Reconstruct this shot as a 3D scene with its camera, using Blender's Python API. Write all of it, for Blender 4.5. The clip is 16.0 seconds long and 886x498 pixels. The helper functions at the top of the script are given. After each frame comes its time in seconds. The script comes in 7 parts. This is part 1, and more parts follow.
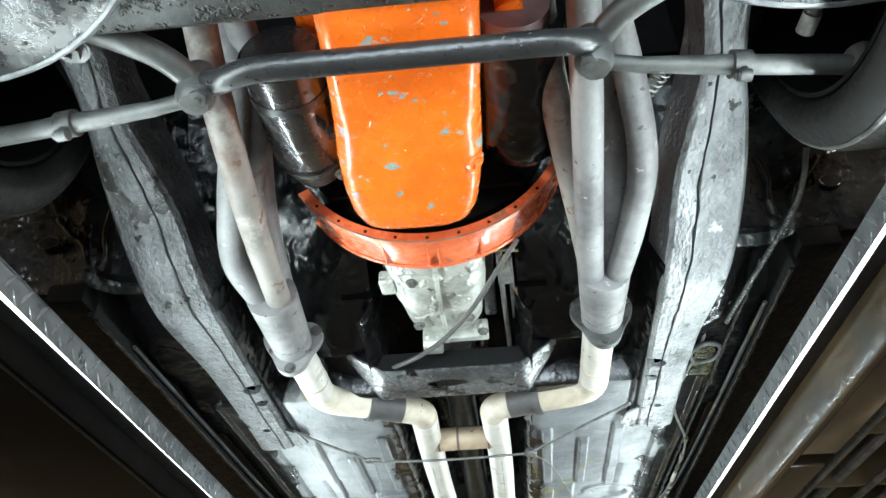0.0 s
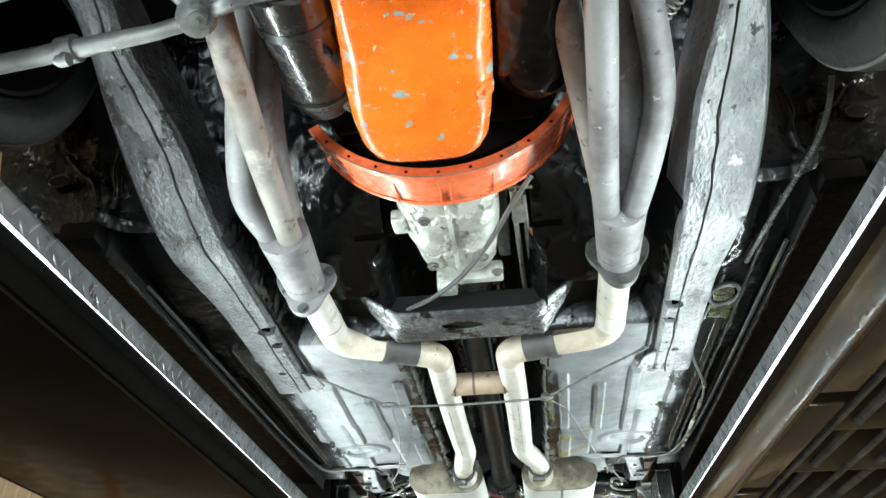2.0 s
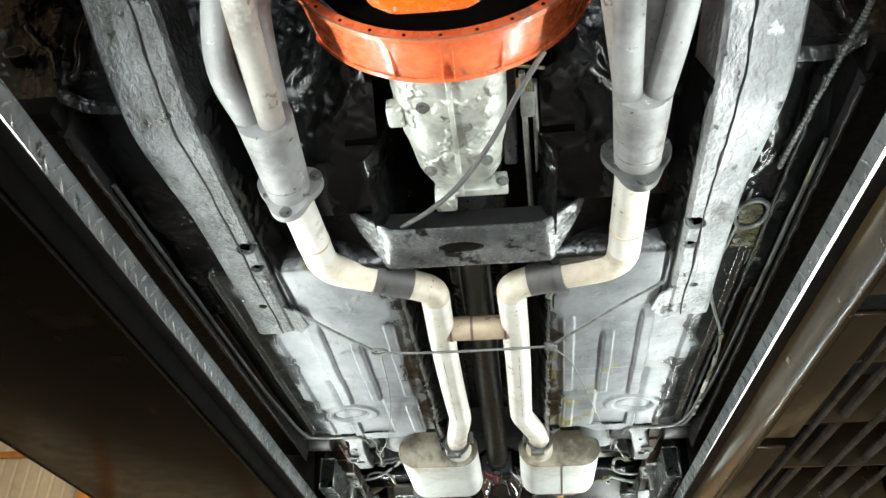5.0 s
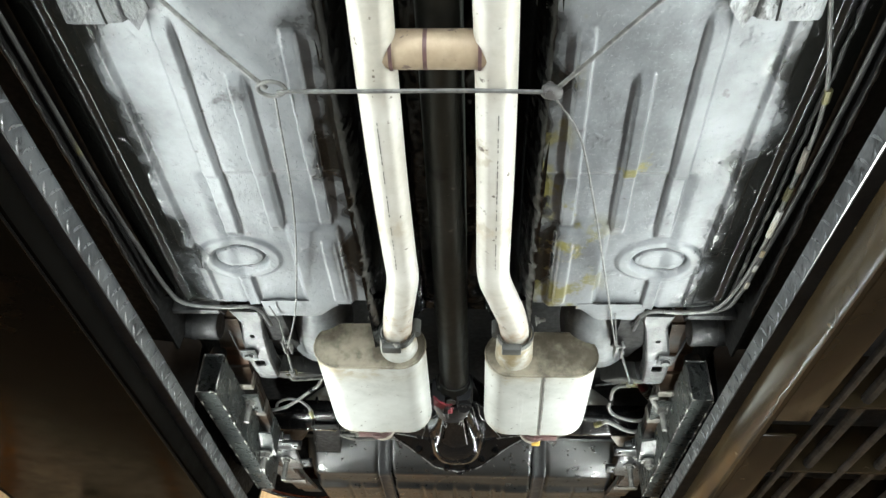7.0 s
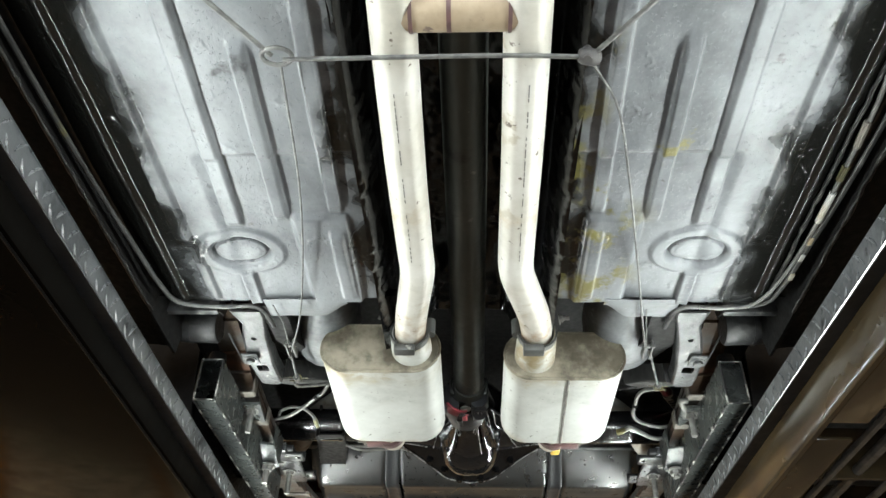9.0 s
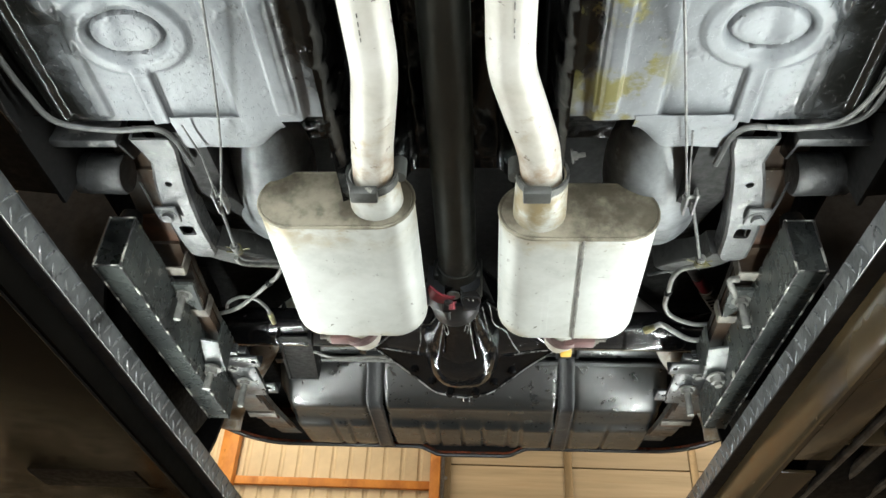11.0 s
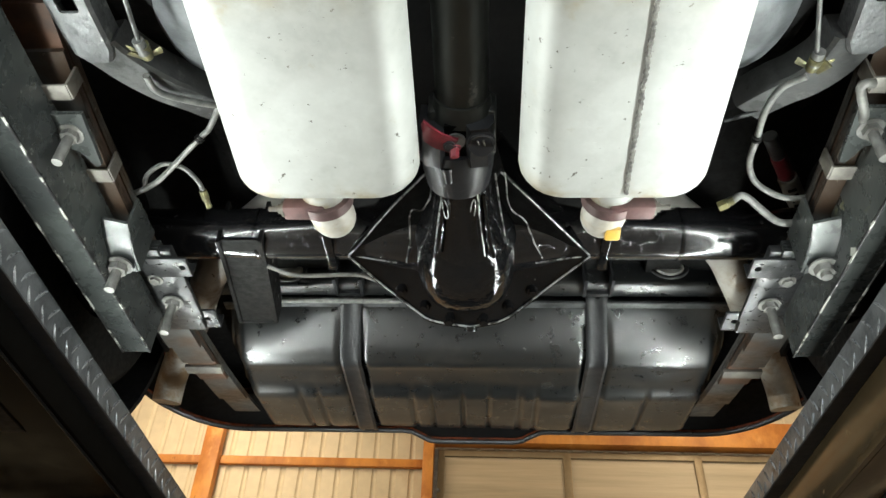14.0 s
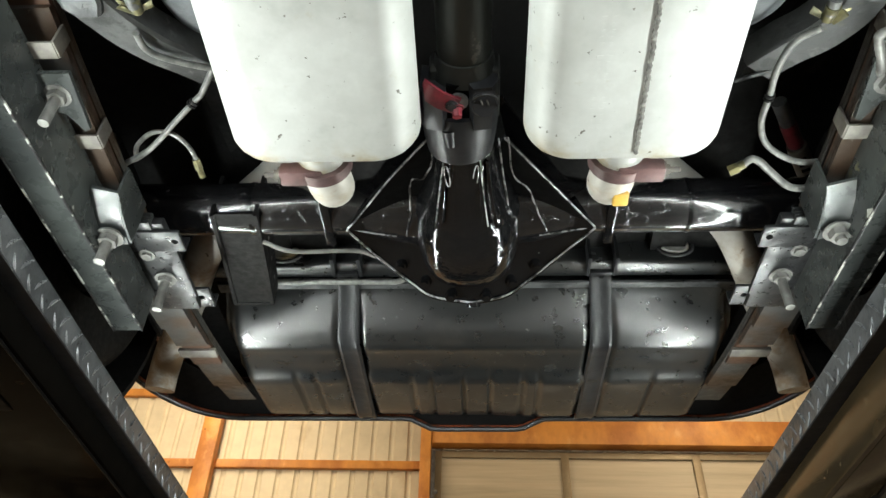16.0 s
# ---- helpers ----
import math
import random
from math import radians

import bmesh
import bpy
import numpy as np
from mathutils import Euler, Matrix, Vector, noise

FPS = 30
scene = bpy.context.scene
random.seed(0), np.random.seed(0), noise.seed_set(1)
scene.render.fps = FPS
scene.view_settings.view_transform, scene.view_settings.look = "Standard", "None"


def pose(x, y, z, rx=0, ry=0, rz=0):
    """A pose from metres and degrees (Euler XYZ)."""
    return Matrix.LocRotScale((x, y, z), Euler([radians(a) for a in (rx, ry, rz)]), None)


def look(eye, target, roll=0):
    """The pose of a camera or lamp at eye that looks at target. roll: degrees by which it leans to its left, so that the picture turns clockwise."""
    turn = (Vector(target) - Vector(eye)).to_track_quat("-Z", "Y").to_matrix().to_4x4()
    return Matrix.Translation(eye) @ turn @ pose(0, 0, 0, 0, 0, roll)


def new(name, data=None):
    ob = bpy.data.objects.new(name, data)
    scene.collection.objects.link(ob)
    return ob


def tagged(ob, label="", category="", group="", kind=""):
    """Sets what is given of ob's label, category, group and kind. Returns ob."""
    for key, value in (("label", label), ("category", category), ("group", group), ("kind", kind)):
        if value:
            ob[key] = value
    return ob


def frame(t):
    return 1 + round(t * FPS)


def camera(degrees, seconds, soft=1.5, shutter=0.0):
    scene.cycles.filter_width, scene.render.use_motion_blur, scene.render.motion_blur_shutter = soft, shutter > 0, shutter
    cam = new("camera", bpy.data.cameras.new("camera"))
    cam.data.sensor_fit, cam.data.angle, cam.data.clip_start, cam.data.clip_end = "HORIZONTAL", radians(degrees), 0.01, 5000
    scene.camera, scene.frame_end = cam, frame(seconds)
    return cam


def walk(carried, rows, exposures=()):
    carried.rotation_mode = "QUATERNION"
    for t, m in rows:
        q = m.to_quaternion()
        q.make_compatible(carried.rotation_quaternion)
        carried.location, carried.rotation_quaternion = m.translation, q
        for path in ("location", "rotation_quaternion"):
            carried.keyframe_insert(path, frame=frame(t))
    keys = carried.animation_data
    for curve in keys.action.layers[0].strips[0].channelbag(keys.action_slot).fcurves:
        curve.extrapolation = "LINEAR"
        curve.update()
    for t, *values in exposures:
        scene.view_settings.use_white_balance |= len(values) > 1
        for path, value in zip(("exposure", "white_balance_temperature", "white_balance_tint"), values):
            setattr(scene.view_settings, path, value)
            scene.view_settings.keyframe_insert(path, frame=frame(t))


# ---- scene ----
cam = camera(58.6, 16.0)
PATH = [
    (0, (0.047, 0.289, 1.262), (-0.045, 1.934, 2.395), -2.1),
    (0.5, (0.056, 0.291, 1.256), (-0.081, 1.943, 2.375), -1.4),
    (1, (0.057, 0.299, 1.256), (-0.09, 1.963, 2.356), -1.2),
    (1.5, (0.06, 0.316, 1.246), (-0.092, 1.993, 2.326), -1.2),
    (2, (0.061, 0.331, 1.238), (-0.095, 2.024, 2.29), -1.1),
    (2.5, (0.063, 0.34, 1.223), (-0.096, 2.03, 2.281), -0.8),
    (3, (0.064, 0.345, 1.213), (-0.114, 1.997, 2.325), -1.4),
    (3.2, (0.07, 0.356, 1.21), (-0.116, 2.004, 2.328), -1.2),
    (5.3, (0.007, 0.699, 1.136), (-0.105, 2.365, 2.236), 0.6),
    (5.5, (-0.056, 0.855, 1.175), (-0.1, 2.527, 2.271), -0.3),
    (6, (-0.061, 1.151, 1.167), (-0.071, 2.861, 2.203), -0.1),
    (6.5, (0.002, 1.341, 1.084), (-0.04, 2.975, 2.237), 1.5),
    (7, (0.028, 1.496, 1.102), (-0.04, 3.088, 2.311), 2.5),
    (7.5, (0.048, 1.552, 1.134), (-0.06, 3.127, 2.362), 3.5),
    (8, (-0.001, 1.581, 1.136), (-0.077, 3.151, 2.373), 2.6),
    (8.2, (-0.016, 1.583, 1.151), (-0.08, 3.162, 2.377), 2.0),
    (10.3, (0.005, 1.868, 1.131), (-0.051, 3.431, 2.377), 1.9),
    (10.5, (0.013, 1.938, 1.132), (-0.052, 3.501, 2.378), 2.3),
    (11, (0.043, 2.072, 1.212), (-0.059, 3.699, 2.371), 3.0),
    (11.5, (0.009, 2.224, 1.243), (-0.092, 3.891, 2.344), 2.2),
    (12, (-0.105, 2.503, 1.315), (-0.066, 4.159, 2.436), 0.1),
    (12.5, (-0.078, 2.604, 1.27), (-0.002, 4.282, 2.355), 0.6),
    (13, (0.012, 2.535, 1.193), (-0.024, 4.188, 2.317), 2.3),
    (13.5, (0.014, 2.599, 1.226), (-0.055, 4.154, 2.483), 2.7),
    (14, (0.012, 2.634, 1.212), (-0.065, 4.16, 2.503), 2.5),
    (14.5, (0.023, 2.65, 1.216), (-0.05, 4.162, 2.523), 2.5),
    (15, (0.034, 2.656, 1.214), (-0.038, 4.158, 2.533), 2.4),
    (15.5, (0.02, 2.661, 1.211), (-0.041, 4.165, 2.528), 2.2),
    (16, (-0.001, 2.699, 1.195), (-0.063, 4.215, 2.498), 1.7),
]
walk(cam, [(t, look(eye, target, roll)) for t, eye, target, roll in PATH], exposures=((0.0, 0.15, 6000, 5), (3.0, 0.12, 6300, 5), (5.3, 0.14, 6500, 9), (8.2, 0.0, 6500, 10), (10.3, 0.06, 6500, 10), (16.0, 0.05, 6500, 9)))

# ---------------------------------------------------------------- light
world = bpy.data.worlds.new("world")
scene.world = world
world.use_nodes = True
world.node_tree.nodes["Background"].inputs[0].default_value = (0.9, 0.85, 0.75, 1)
world.node_tree.nodes["Background"].inputs[1].default_value = 0.004


def area_lamp(name, place, target, sx, sy, power, colour):
    data = bpy.data.lights.new(name, "AREA")
    data.shape, data.size, data.size_y, data.energy, data.color = "RECTANGLE", sx, sy, power, colour
    ob = new(name, data)
    ob.matrix_world = look(place, target)
    return ob


WARM, COOL = (1.0, 0.80, 0.55), (0.925, 1.0, 0.95)
# LED strips along the inner edge of both runways, facing inwards and up


def led_tilt(s, y):
    """How far the strip is turned up, in degrees; it is twisted along its length."""
    stations = ((1.05, 24.0), (1.35, 42.5), (1.9, 43.5), (3.0, 44.8)) if s < 0 else ((1.75, 22.0), (2.35, 34.0), (3.2, 41.0))
    for (y0, a0), (y1, a1) in zip(stations, stations[1:]):
        if y < y1:
            return a0 + (a1 - a0) * max(0.0, (y - y0) / (y1 - y0))
    return stations[-1][1]


for sx in (-1, 1):
    up = radians(31)
    lx = 0.5165 if sx > 0 else 0.5465
    strip = area_lamp("runway_led_light", (sx * lx, 1.47, 1.7855), (sx * (lx - math.cos(up)), 1.47, 1.7855 + math.sin(up)), 5.7, 0.009, 31, COOL)
    strip.data.spread = radians(158)
# cool fill lamp added out of view behind the walk, for sheen on front faces
area_lamp("added_cool_fill", (0, -3.95, 1.35), (0, 0.0, 1.2), 3.4, 2.5, 430, (0.86, 0.95, 1.0))
# warm shop lights assumed under the ceiling, out of view
for lx, ly, ty, tz, POWER in ((-2.2, 6.9, 8.4, 0.9, 82), (2.2, 6.9, 8.4, 0.9, 50), (-4.7, 1.5, -6.0, 1.4, 45), (4.7, 1.5, 6.0, 1.4, 20)):
    area_lamp("unseen_shop_light", (lx, ly, 4.9), (lx if ly > 3 else ty, ty if ly > 3 else ly, tz), 0.3, 2.4, POWER, WARM)

# two more lamps, added to brighten the floor that the black parts reflect
for lx in (-1.6, 1.6):
    area_lamp("unseen_shop_light", (lx, -1.9, 4.9), (lx, -1.85, 0), 0.3, 2.4, 150, (1.0, 0.88, 0.76))

# ---------------------------------------------------------------- materials


OLIVE = (0.12, 0.108, 0.035)


def material(name, base, other=None, scale=6.0, low=0.35, high=0.65, rough=0.5, rough2=None, metal=0.0, bump=0.0, bump_scale=60.0,
             coat=0.0, stains=(), detail=6.0, stretch=(1, 1, 1), sprayed=None, specular=0.5, scorched=(), wet=()):
    """Base colour mixed with another by noise; stains: (colour, scale, from, to, seed, roughness); wet: (scale, from, to, height, seed) of runs and blisters."""
    m = bpy.data.materials.new(name)
    m.use_nodes = True
    nt = m.node_tree
    n, link = nt.nodes, nt.links.new
    bsdf = n["Principled BSDF"]
    coord = n.new("ShaderNodeTexCoord")
    mapping = n.new("ShaderNodeMapping")
    mapping.inputs["Scale"].default_value = stretch
    link(coord.outputs["Object"], mapping.inputs["Vector"])

    def blob(sc, lo, hi, seed=0.0, det=detail):
        tex = n.new("ShaderNodeTexNoise")
        tex.inputs["Scale"].default_value, tex.inputs["Detail"].default_value, tex.inputs["Roughness"].default_value = sc, det, 0.62
        shift = n.new("ShaderNodeVectorMath")
        shift.inputs[1].default_value = (seed, seed * 1.7, -seed)
        link(mapping.outputs[0], shift.inputs[0])
        link(shift.outputs[0], tex.inputs["Vector"])
        ramp = n.new("ShaderNodeMapRange")
        ramp.interpolation_type = "SMOOTHSTEP"
        ramp.inputs["From Min"].default_value, ramp.inputs["From Max"].default_value = lo, hi
        link(tex.outputs["Fac"], ramp.inputs["Value"])
        return ramp.outputs[0]

    def mix(fac, a, b):
        node = n.new("ShaderNodeMix")
        node.data_type = "RGBA"
        link(fac, node.inputs["Factor"])
        for socket, v in ((node.inputs[6], a), (node.inputs[7], b)):
            if isinstance(v, tuple):
                socket.default_value = (*v, 1)
            else:
                link(v, socket)
        return node.outputs[2]

    def mixf(fac, a, b):
        node = n.new("ShaderNodeMix")
        link(fac, node.inputs["Factor"])
        for socket, v in ((node.inputs[2], a), (node.inputs[3], b)):
            if isinstance(v, (int, float)):
                socket.default_value = v
            else:
                link(v, socket)
        return node.outputs[0]

    other = other or tuple(min(1, c * 0.72) for c in base)
    fac = blob(scale, low, high)
    colour = mix(fac, base, other)
    fine = blob(scale * 7.3, 0.3, 0.7, 3.1)
    colour = mix(fine, colour, mix(fac, tuple(min(1, c * 1.12) for c in base), tuple(c * 0.85 for c in other)))
    roughness = mixf(fine, rough, rough2 if rough2 is not None else min(1, rough * 1.3))
    bare = None
    for col, sc, lo, hi, seed, rg in stains:
        f = blob(sc, lo, hi, seed)
        colour, roughness = mix(f, colour, col), mixf(f, roughness, rg)
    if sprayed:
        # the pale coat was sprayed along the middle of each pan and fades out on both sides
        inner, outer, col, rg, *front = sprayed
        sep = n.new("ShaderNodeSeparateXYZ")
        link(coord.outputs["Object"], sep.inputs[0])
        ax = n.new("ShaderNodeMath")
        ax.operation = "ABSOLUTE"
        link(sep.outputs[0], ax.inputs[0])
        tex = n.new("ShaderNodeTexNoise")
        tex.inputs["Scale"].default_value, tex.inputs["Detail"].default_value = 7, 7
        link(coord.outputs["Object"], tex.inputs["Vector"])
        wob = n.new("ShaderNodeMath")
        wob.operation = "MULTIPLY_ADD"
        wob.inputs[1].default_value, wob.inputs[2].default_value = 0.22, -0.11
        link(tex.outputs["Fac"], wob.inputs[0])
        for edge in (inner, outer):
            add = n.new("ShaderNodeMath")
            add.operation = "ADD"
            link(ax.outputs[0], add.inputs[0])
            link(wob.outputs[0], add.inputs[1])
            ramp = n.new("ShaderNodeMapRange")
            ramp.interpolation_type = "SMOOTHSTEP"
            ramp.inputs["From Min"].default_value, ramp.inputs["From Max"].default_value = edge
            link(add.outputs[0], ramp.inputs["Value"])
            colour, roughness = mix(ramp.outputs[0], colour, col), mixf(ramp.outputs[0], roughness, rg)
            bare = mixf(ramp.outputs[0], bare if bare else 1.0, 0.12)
        # patches of olive overspray along the tunnel edge
        near = n.new("ShaderNodeMapRange")
        near.inputs["From Min"].default_value, near.inputs["From Max"].default_value, near.inputs["To Max"].default_value = 0.215, 0.19, 0.8
        link(sep.outputs[0], near.inputs["Value"])
        far = n.new("ShaderNodeMapRange")
        far.inputs["From Min"].default_value, far.inputs["From Max"].default_value = 0.150, 0.165
        link(sep.outputs[0], far.inputs["Value"])
        strip = n.new("ShaderNodeMath")
        strip.operation = "MULTIPLY"
        link(near.outputs[0], strip.inputs[0])
        link(far.outputs[0], strip.inputs[1])
        both = n.new("ShaderNodeMath")
        both.operation = "MULTIPLY"
        link(strip.outputs[0], both.inputs[0])
        link(blob(9, 0.51, 0.59, 4.4), both.inputs[1])
        colour = mix(both.outputs[0], colour, OLIVE)
        # larger olive patches on the rear inner corner of one pan
        patch = blob(8, 0.50, 0.56, 12.4)
        for socket, lo, hi in ((0, 0.320, 0.270), (0, 0.165, 0.190), (1, 0.07, 0.15)):
            ramp = n.new("ShaderNodeMapRange")
            ramp.inputs["From Min"].default_value, ramp.inputs["From Max"].default_value = lo, hi
            link(sep.outputs[socket], ramp.inputs["Value"])
            times = n.new("ShaderNodeMath")
            times.operation = "MULTIPLY"
            link(patch, times.inputs[0])
            link(ramp.outputs[0], times.inputs[1])
            patch = times.outputs[0]
        colour = mix(patch, colour, OLIVE)
        for edge in front:
            add = n.new("ShaderNodeMath")
            add.operation = "ADD"
            link(sep.outputs[1], add.inputs[0])
            link(wob.outputs[0], add.inputs[1])
            ramp = n.new("ShaderNodeMapRange")
            ramp.interpolation_type = "SMOOTHSTEP"
            ramp.inputs["From Min"].default_value, ramp.inputs["From Max"].default_value = edge
            link(add.outputs[0], ramp.inputs["Value"])
            colour, roughness = mix(ramp.outputs[0], colour, col), mixf(ramp.outputs[0], roughness, rg)
    for y, fade, col in scorched:
        # brown scorching that starts at a seam and dies away along the shell
        sep = n.new("ShaderNodeSeparateXYZ")
        link(coord.outputs["Object"], sep.inputs[0])
        ramp = n.new("ShaderNodeMapRange")
        ramp.interpolation_type = "SMOOTHSTEP"
        ramp.inputs["From Min"].default_value, ramp.inputs["From Max"].default_value = y + fade, y
        link(sep.outputs[1], ramp.inputs["Value"])
        both = n.new("ShaderNodeMath")
        both.operation = "MULTIPLY"
        link(ramp.outputs[0], both.inputs[0])
        link(blob(14, 0.38, 0.62, 7.7), both.inputs[1])
        colour = mix(both.outputs[0], colour, col)
    link(colour, bsdf.inputs["Base Color"])
    bsdf.inputs["Specular IOR Level"].default_value = specular
    link(roughness, bsdf.inputs["Roughness"])
    bsdf.inputs["Metallic"].default_value = metal
    bsdf.inputs["Coat Weight"].default_value = coat
    bsdf.inputs["Coat Roughness"].default_value = 0.08
    if bump:
        tex = n.new("ShaderNodeTexNoise")
        tex.inputs["Scale"].default_value, tex.inputs["Detail"].default_value = bump_scale, 4
        link(mapping.outputs[0], tex.inputs["Vector"])
        b = n.new("ShaderNodeBump")
        b.inputs["Strength"].default_value, b.inputs["Distance"].default_value = 1.0, bump
        link(tex.outputs["Fac"], b.inputs["Height"])
        if bare:
            link(bare, b.inputs["Strength"])
        normal = b.outputs[0]
        for sc, lo, hi, height, seed in wet:
            b2 = n.new("ShaderNodeBump")
            b2.inputs["Strength"].default_value, b2.inputs["Distance"].default_value = 1.0, height
            link(blob(sc, lo, hi, seed, 3.0), b2.inputs["Height"])
            link(normal, b2.inputs["Normal"])
            normal = b2.outputs[0]
        link(normal, bsdf.inputs["Normal"])
    return m


GRIME = (0.012, 0.012, 0.012)
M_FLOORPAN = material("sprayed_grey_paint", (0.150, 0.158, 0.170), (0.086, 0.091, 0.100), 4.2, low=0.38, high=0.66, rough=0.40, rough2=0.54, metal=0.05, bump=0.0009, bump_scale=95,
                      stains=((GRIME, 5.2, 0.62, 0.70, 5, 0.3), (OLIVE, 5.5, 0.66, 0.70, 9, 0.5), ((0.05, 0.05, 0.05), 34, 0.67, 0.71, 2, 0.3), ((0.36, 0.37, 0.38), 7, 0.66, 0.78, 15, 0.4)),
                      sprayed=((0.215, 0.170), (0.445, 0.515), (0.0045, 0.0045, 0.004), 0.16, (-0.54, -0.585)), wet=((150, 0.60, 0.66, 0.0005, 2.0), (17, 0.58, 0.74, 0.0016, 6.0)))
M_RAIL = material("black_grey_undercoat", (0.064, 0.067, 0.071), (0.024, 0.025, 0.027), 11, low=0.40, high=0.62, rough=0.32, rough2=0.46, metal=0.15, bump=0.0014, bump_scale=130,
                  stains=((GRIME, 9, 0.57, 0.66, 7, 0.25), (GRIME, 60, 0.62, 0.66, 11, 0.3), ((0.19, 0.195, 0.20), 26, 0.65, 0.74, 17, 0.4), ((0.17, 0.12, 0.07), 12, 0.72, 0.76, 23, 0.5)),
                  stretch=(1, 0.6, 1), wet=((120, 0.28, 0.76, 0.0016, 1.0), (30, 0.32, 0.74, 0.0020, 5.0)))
M_PALERAIL = material("lighter_rail_grey", (0.205, 0.211, 0.219), (0.105, 0.109, 0.115), 9, low=0.40, high=0.62, rough=0.30, rough2=0.44, metal=0.1, bump=0.0015, bump_scale=120,
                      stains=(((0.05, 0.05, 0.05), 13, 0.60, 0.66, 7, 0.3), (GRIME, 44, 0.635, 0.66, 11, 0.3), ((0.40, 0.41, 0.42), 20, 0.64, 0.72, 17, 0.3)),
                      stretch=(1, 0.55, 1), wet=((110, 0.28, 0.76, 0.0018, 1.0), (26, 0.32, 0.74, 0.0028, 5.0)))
M_SPLASH = material("grainy_black_undercoat", (0.016, 0.017, 0.018), (0.006, 0.006, 0.006), 9, rough=0.15, rough2=0.26, metal=0.0, bump=0.0010, bump_scale=110, coat=0.12, specular=0.3,
                    stains=(((0.10, 0.10, 0.097), 15, 0.64, 0.70, 3, 0.4), ((0.05, 0.048, 0.02), 7, 0.66, 0.74, 8, 0.4)), wet=((13, 0.38, 0.68, 0.006, 1.0), (90, 0.58, 0.66, 0.0004, 4.0)))
M_BLACK = material("gloss_black_undercoat", (0.0048, 0.0048, 0.0052), (0.0028, 0.0028, 0.0028), 10, rough=0.10, rough2=0.22, bump=0.0005, bump_scale=60, coat=0.1, specular=0.24,
                   stains=(((0.06, 0.06, 0.058), 32, 0.68, 0.71, 6, 0.4),), wet=((7, 0.36, 0.68, 0.007, 1.0), (34, 0.58, 0.72, 0.0004, 4.0)))
M_CROSS = material("oily_black_cross_member_paint", (0.125, 0.129, 0.133), (0.062, 0.064, 0.067), 9, low=0.40, high=0.60, rough=0.22, rough2=0.32, metal=0.35, bump=0.0009, bump_scale=60,
                   stains=(((0.24, 0.24, 0.23), 55, 0.67, 0.69, 3, 0.4), (GRIME, 16, 0.58, 0.64, 5, 0.2), ((0.15, 0.14, 0.12), 7, 0.64, 0.74, 9, 0.35)), wet=((95, 0.60, 0.66, 0.0008, 1.0), (24, 0.55, 0.70, 0.0010, 3.0)))
M_STARTER = material("dark_greasy_motor_paint", (0.011, 0.011, 0.012), (0.020, 0.019, 0.019), 9, rough=0.17, rough2=0.30, bump=0.0005, bump_scale=40, coat=0.3,
                     stains=(((0.045, 0.042, 0.038), 14, 0.62, 0.72, 3, 0.45), ((0.08, 0.06, 0.03), 30, 0.68, 0.72, 8, 0.6)))
M_DISH = material("dirty_black_stamping", (0.0055, 0.0055, 0.0058), (0.010, 0.0095, 0.009), 8, rough=0.22, rough2=0.34, bump=0.0010, bump_scale=70, specular=0.22,
                  stains=(((0.15, 0.14, 0.11), 75, 0.66, 0.69, 3, 0.5),), wet=((45, 0.60, 0.66, 0.0025, 2.0),))
M_DIRTYDISH = material("grit_caked_stamping", (0.024, 0.025, 0.024), (0.014, 0.0145, 0.014), 9, low=0.36, high=0.66, rough=0.40, rough2=0.55, bump=0.0008, bump_scale=120,
                       stains=(((0.12, 0.115, 0.105), 85, 0.67, 0.70, 3, 0.5), ((0.07, 0.065, 0.04), 10, 0.60, 0.74, 8, 0.6)), wet=((90, 0.58, 0.68, 0.0004, 2.0),))
M_CRUST = material("cracked_seam_sealer", (0.007, 0.007, 0.0075), (0.050, 0.050, 0.046), 30, low=0.53, high=0.62, rough=0.3, rough2=0.45, bump=0.004, bump_scale=60)
M_SCRAPED = material("scraped_bar_edge", (0.02, 0.02, 0.021), (0.42, 0.42, 0.39), 34, low=0.52, high=0.57, rough=0.4, metal=0.2, bump=0.001, bump_scale=90)
M_MATTBLACK = material("dull_black_paint", (0.0030, 0.0030, 0.0033), (0.0055, 0.0050, 0.0050), 10, rough=0.5, rough2=0.7, bump=0.001, bump_scale=40, specular=0.18,
                       stains=(((0.030, 0.028, 0.026), 12, 0.66, 0.76, 4, 0.6),))
# pale broken grey: highlights of the gloss axle paint put into a colour
M_GLINT = material("painted_edge_glint", (0.34, 0.34, 0.34), (0.03, 0.03, 0.03), 46, low=0.46, high=0.58, rough=0.25, rough2=0.4, metal=0.5, bump=0.001, bump_scale=90, coat=0.5)
M_TUBE = material("gloss_black_axle_tube_paint", (0.0050, 0.0050, 0.0058), (0.009, 0.009, 0.010), 12, rough=0.13, rough2=0.22, bump=0.0004, bump_scale=60, coat=0.4,
                  stains=(((0.10, 0.10, 0.10), 55, 0.70, 0.72, 6, 0.5), ((0.05, 0.05, 0.05), 18, 0.66, 0.74, 9, 0.4)), wet=((40, 0.58, 0.66, 0.0012, 1.0),))
M_AXLE = material("fresh_gloss_black_paint", (0.0032, 0.0032, 0.0036), (0.0055, 0.0055, 0.006), 12, rough=0.06, rough2=0.11, bump=0.0006, bump_scale=70, coat=0.15, specular=0.35,
                  stains=(((0.18, 0.18, 0.17), 62, 0.70, 0.715, 6, 0.5),), wet=((18, 0.36, 0.72, 0.0014, 1.0), (75, 0.62, 0.70, 0.0003, 4.0)))
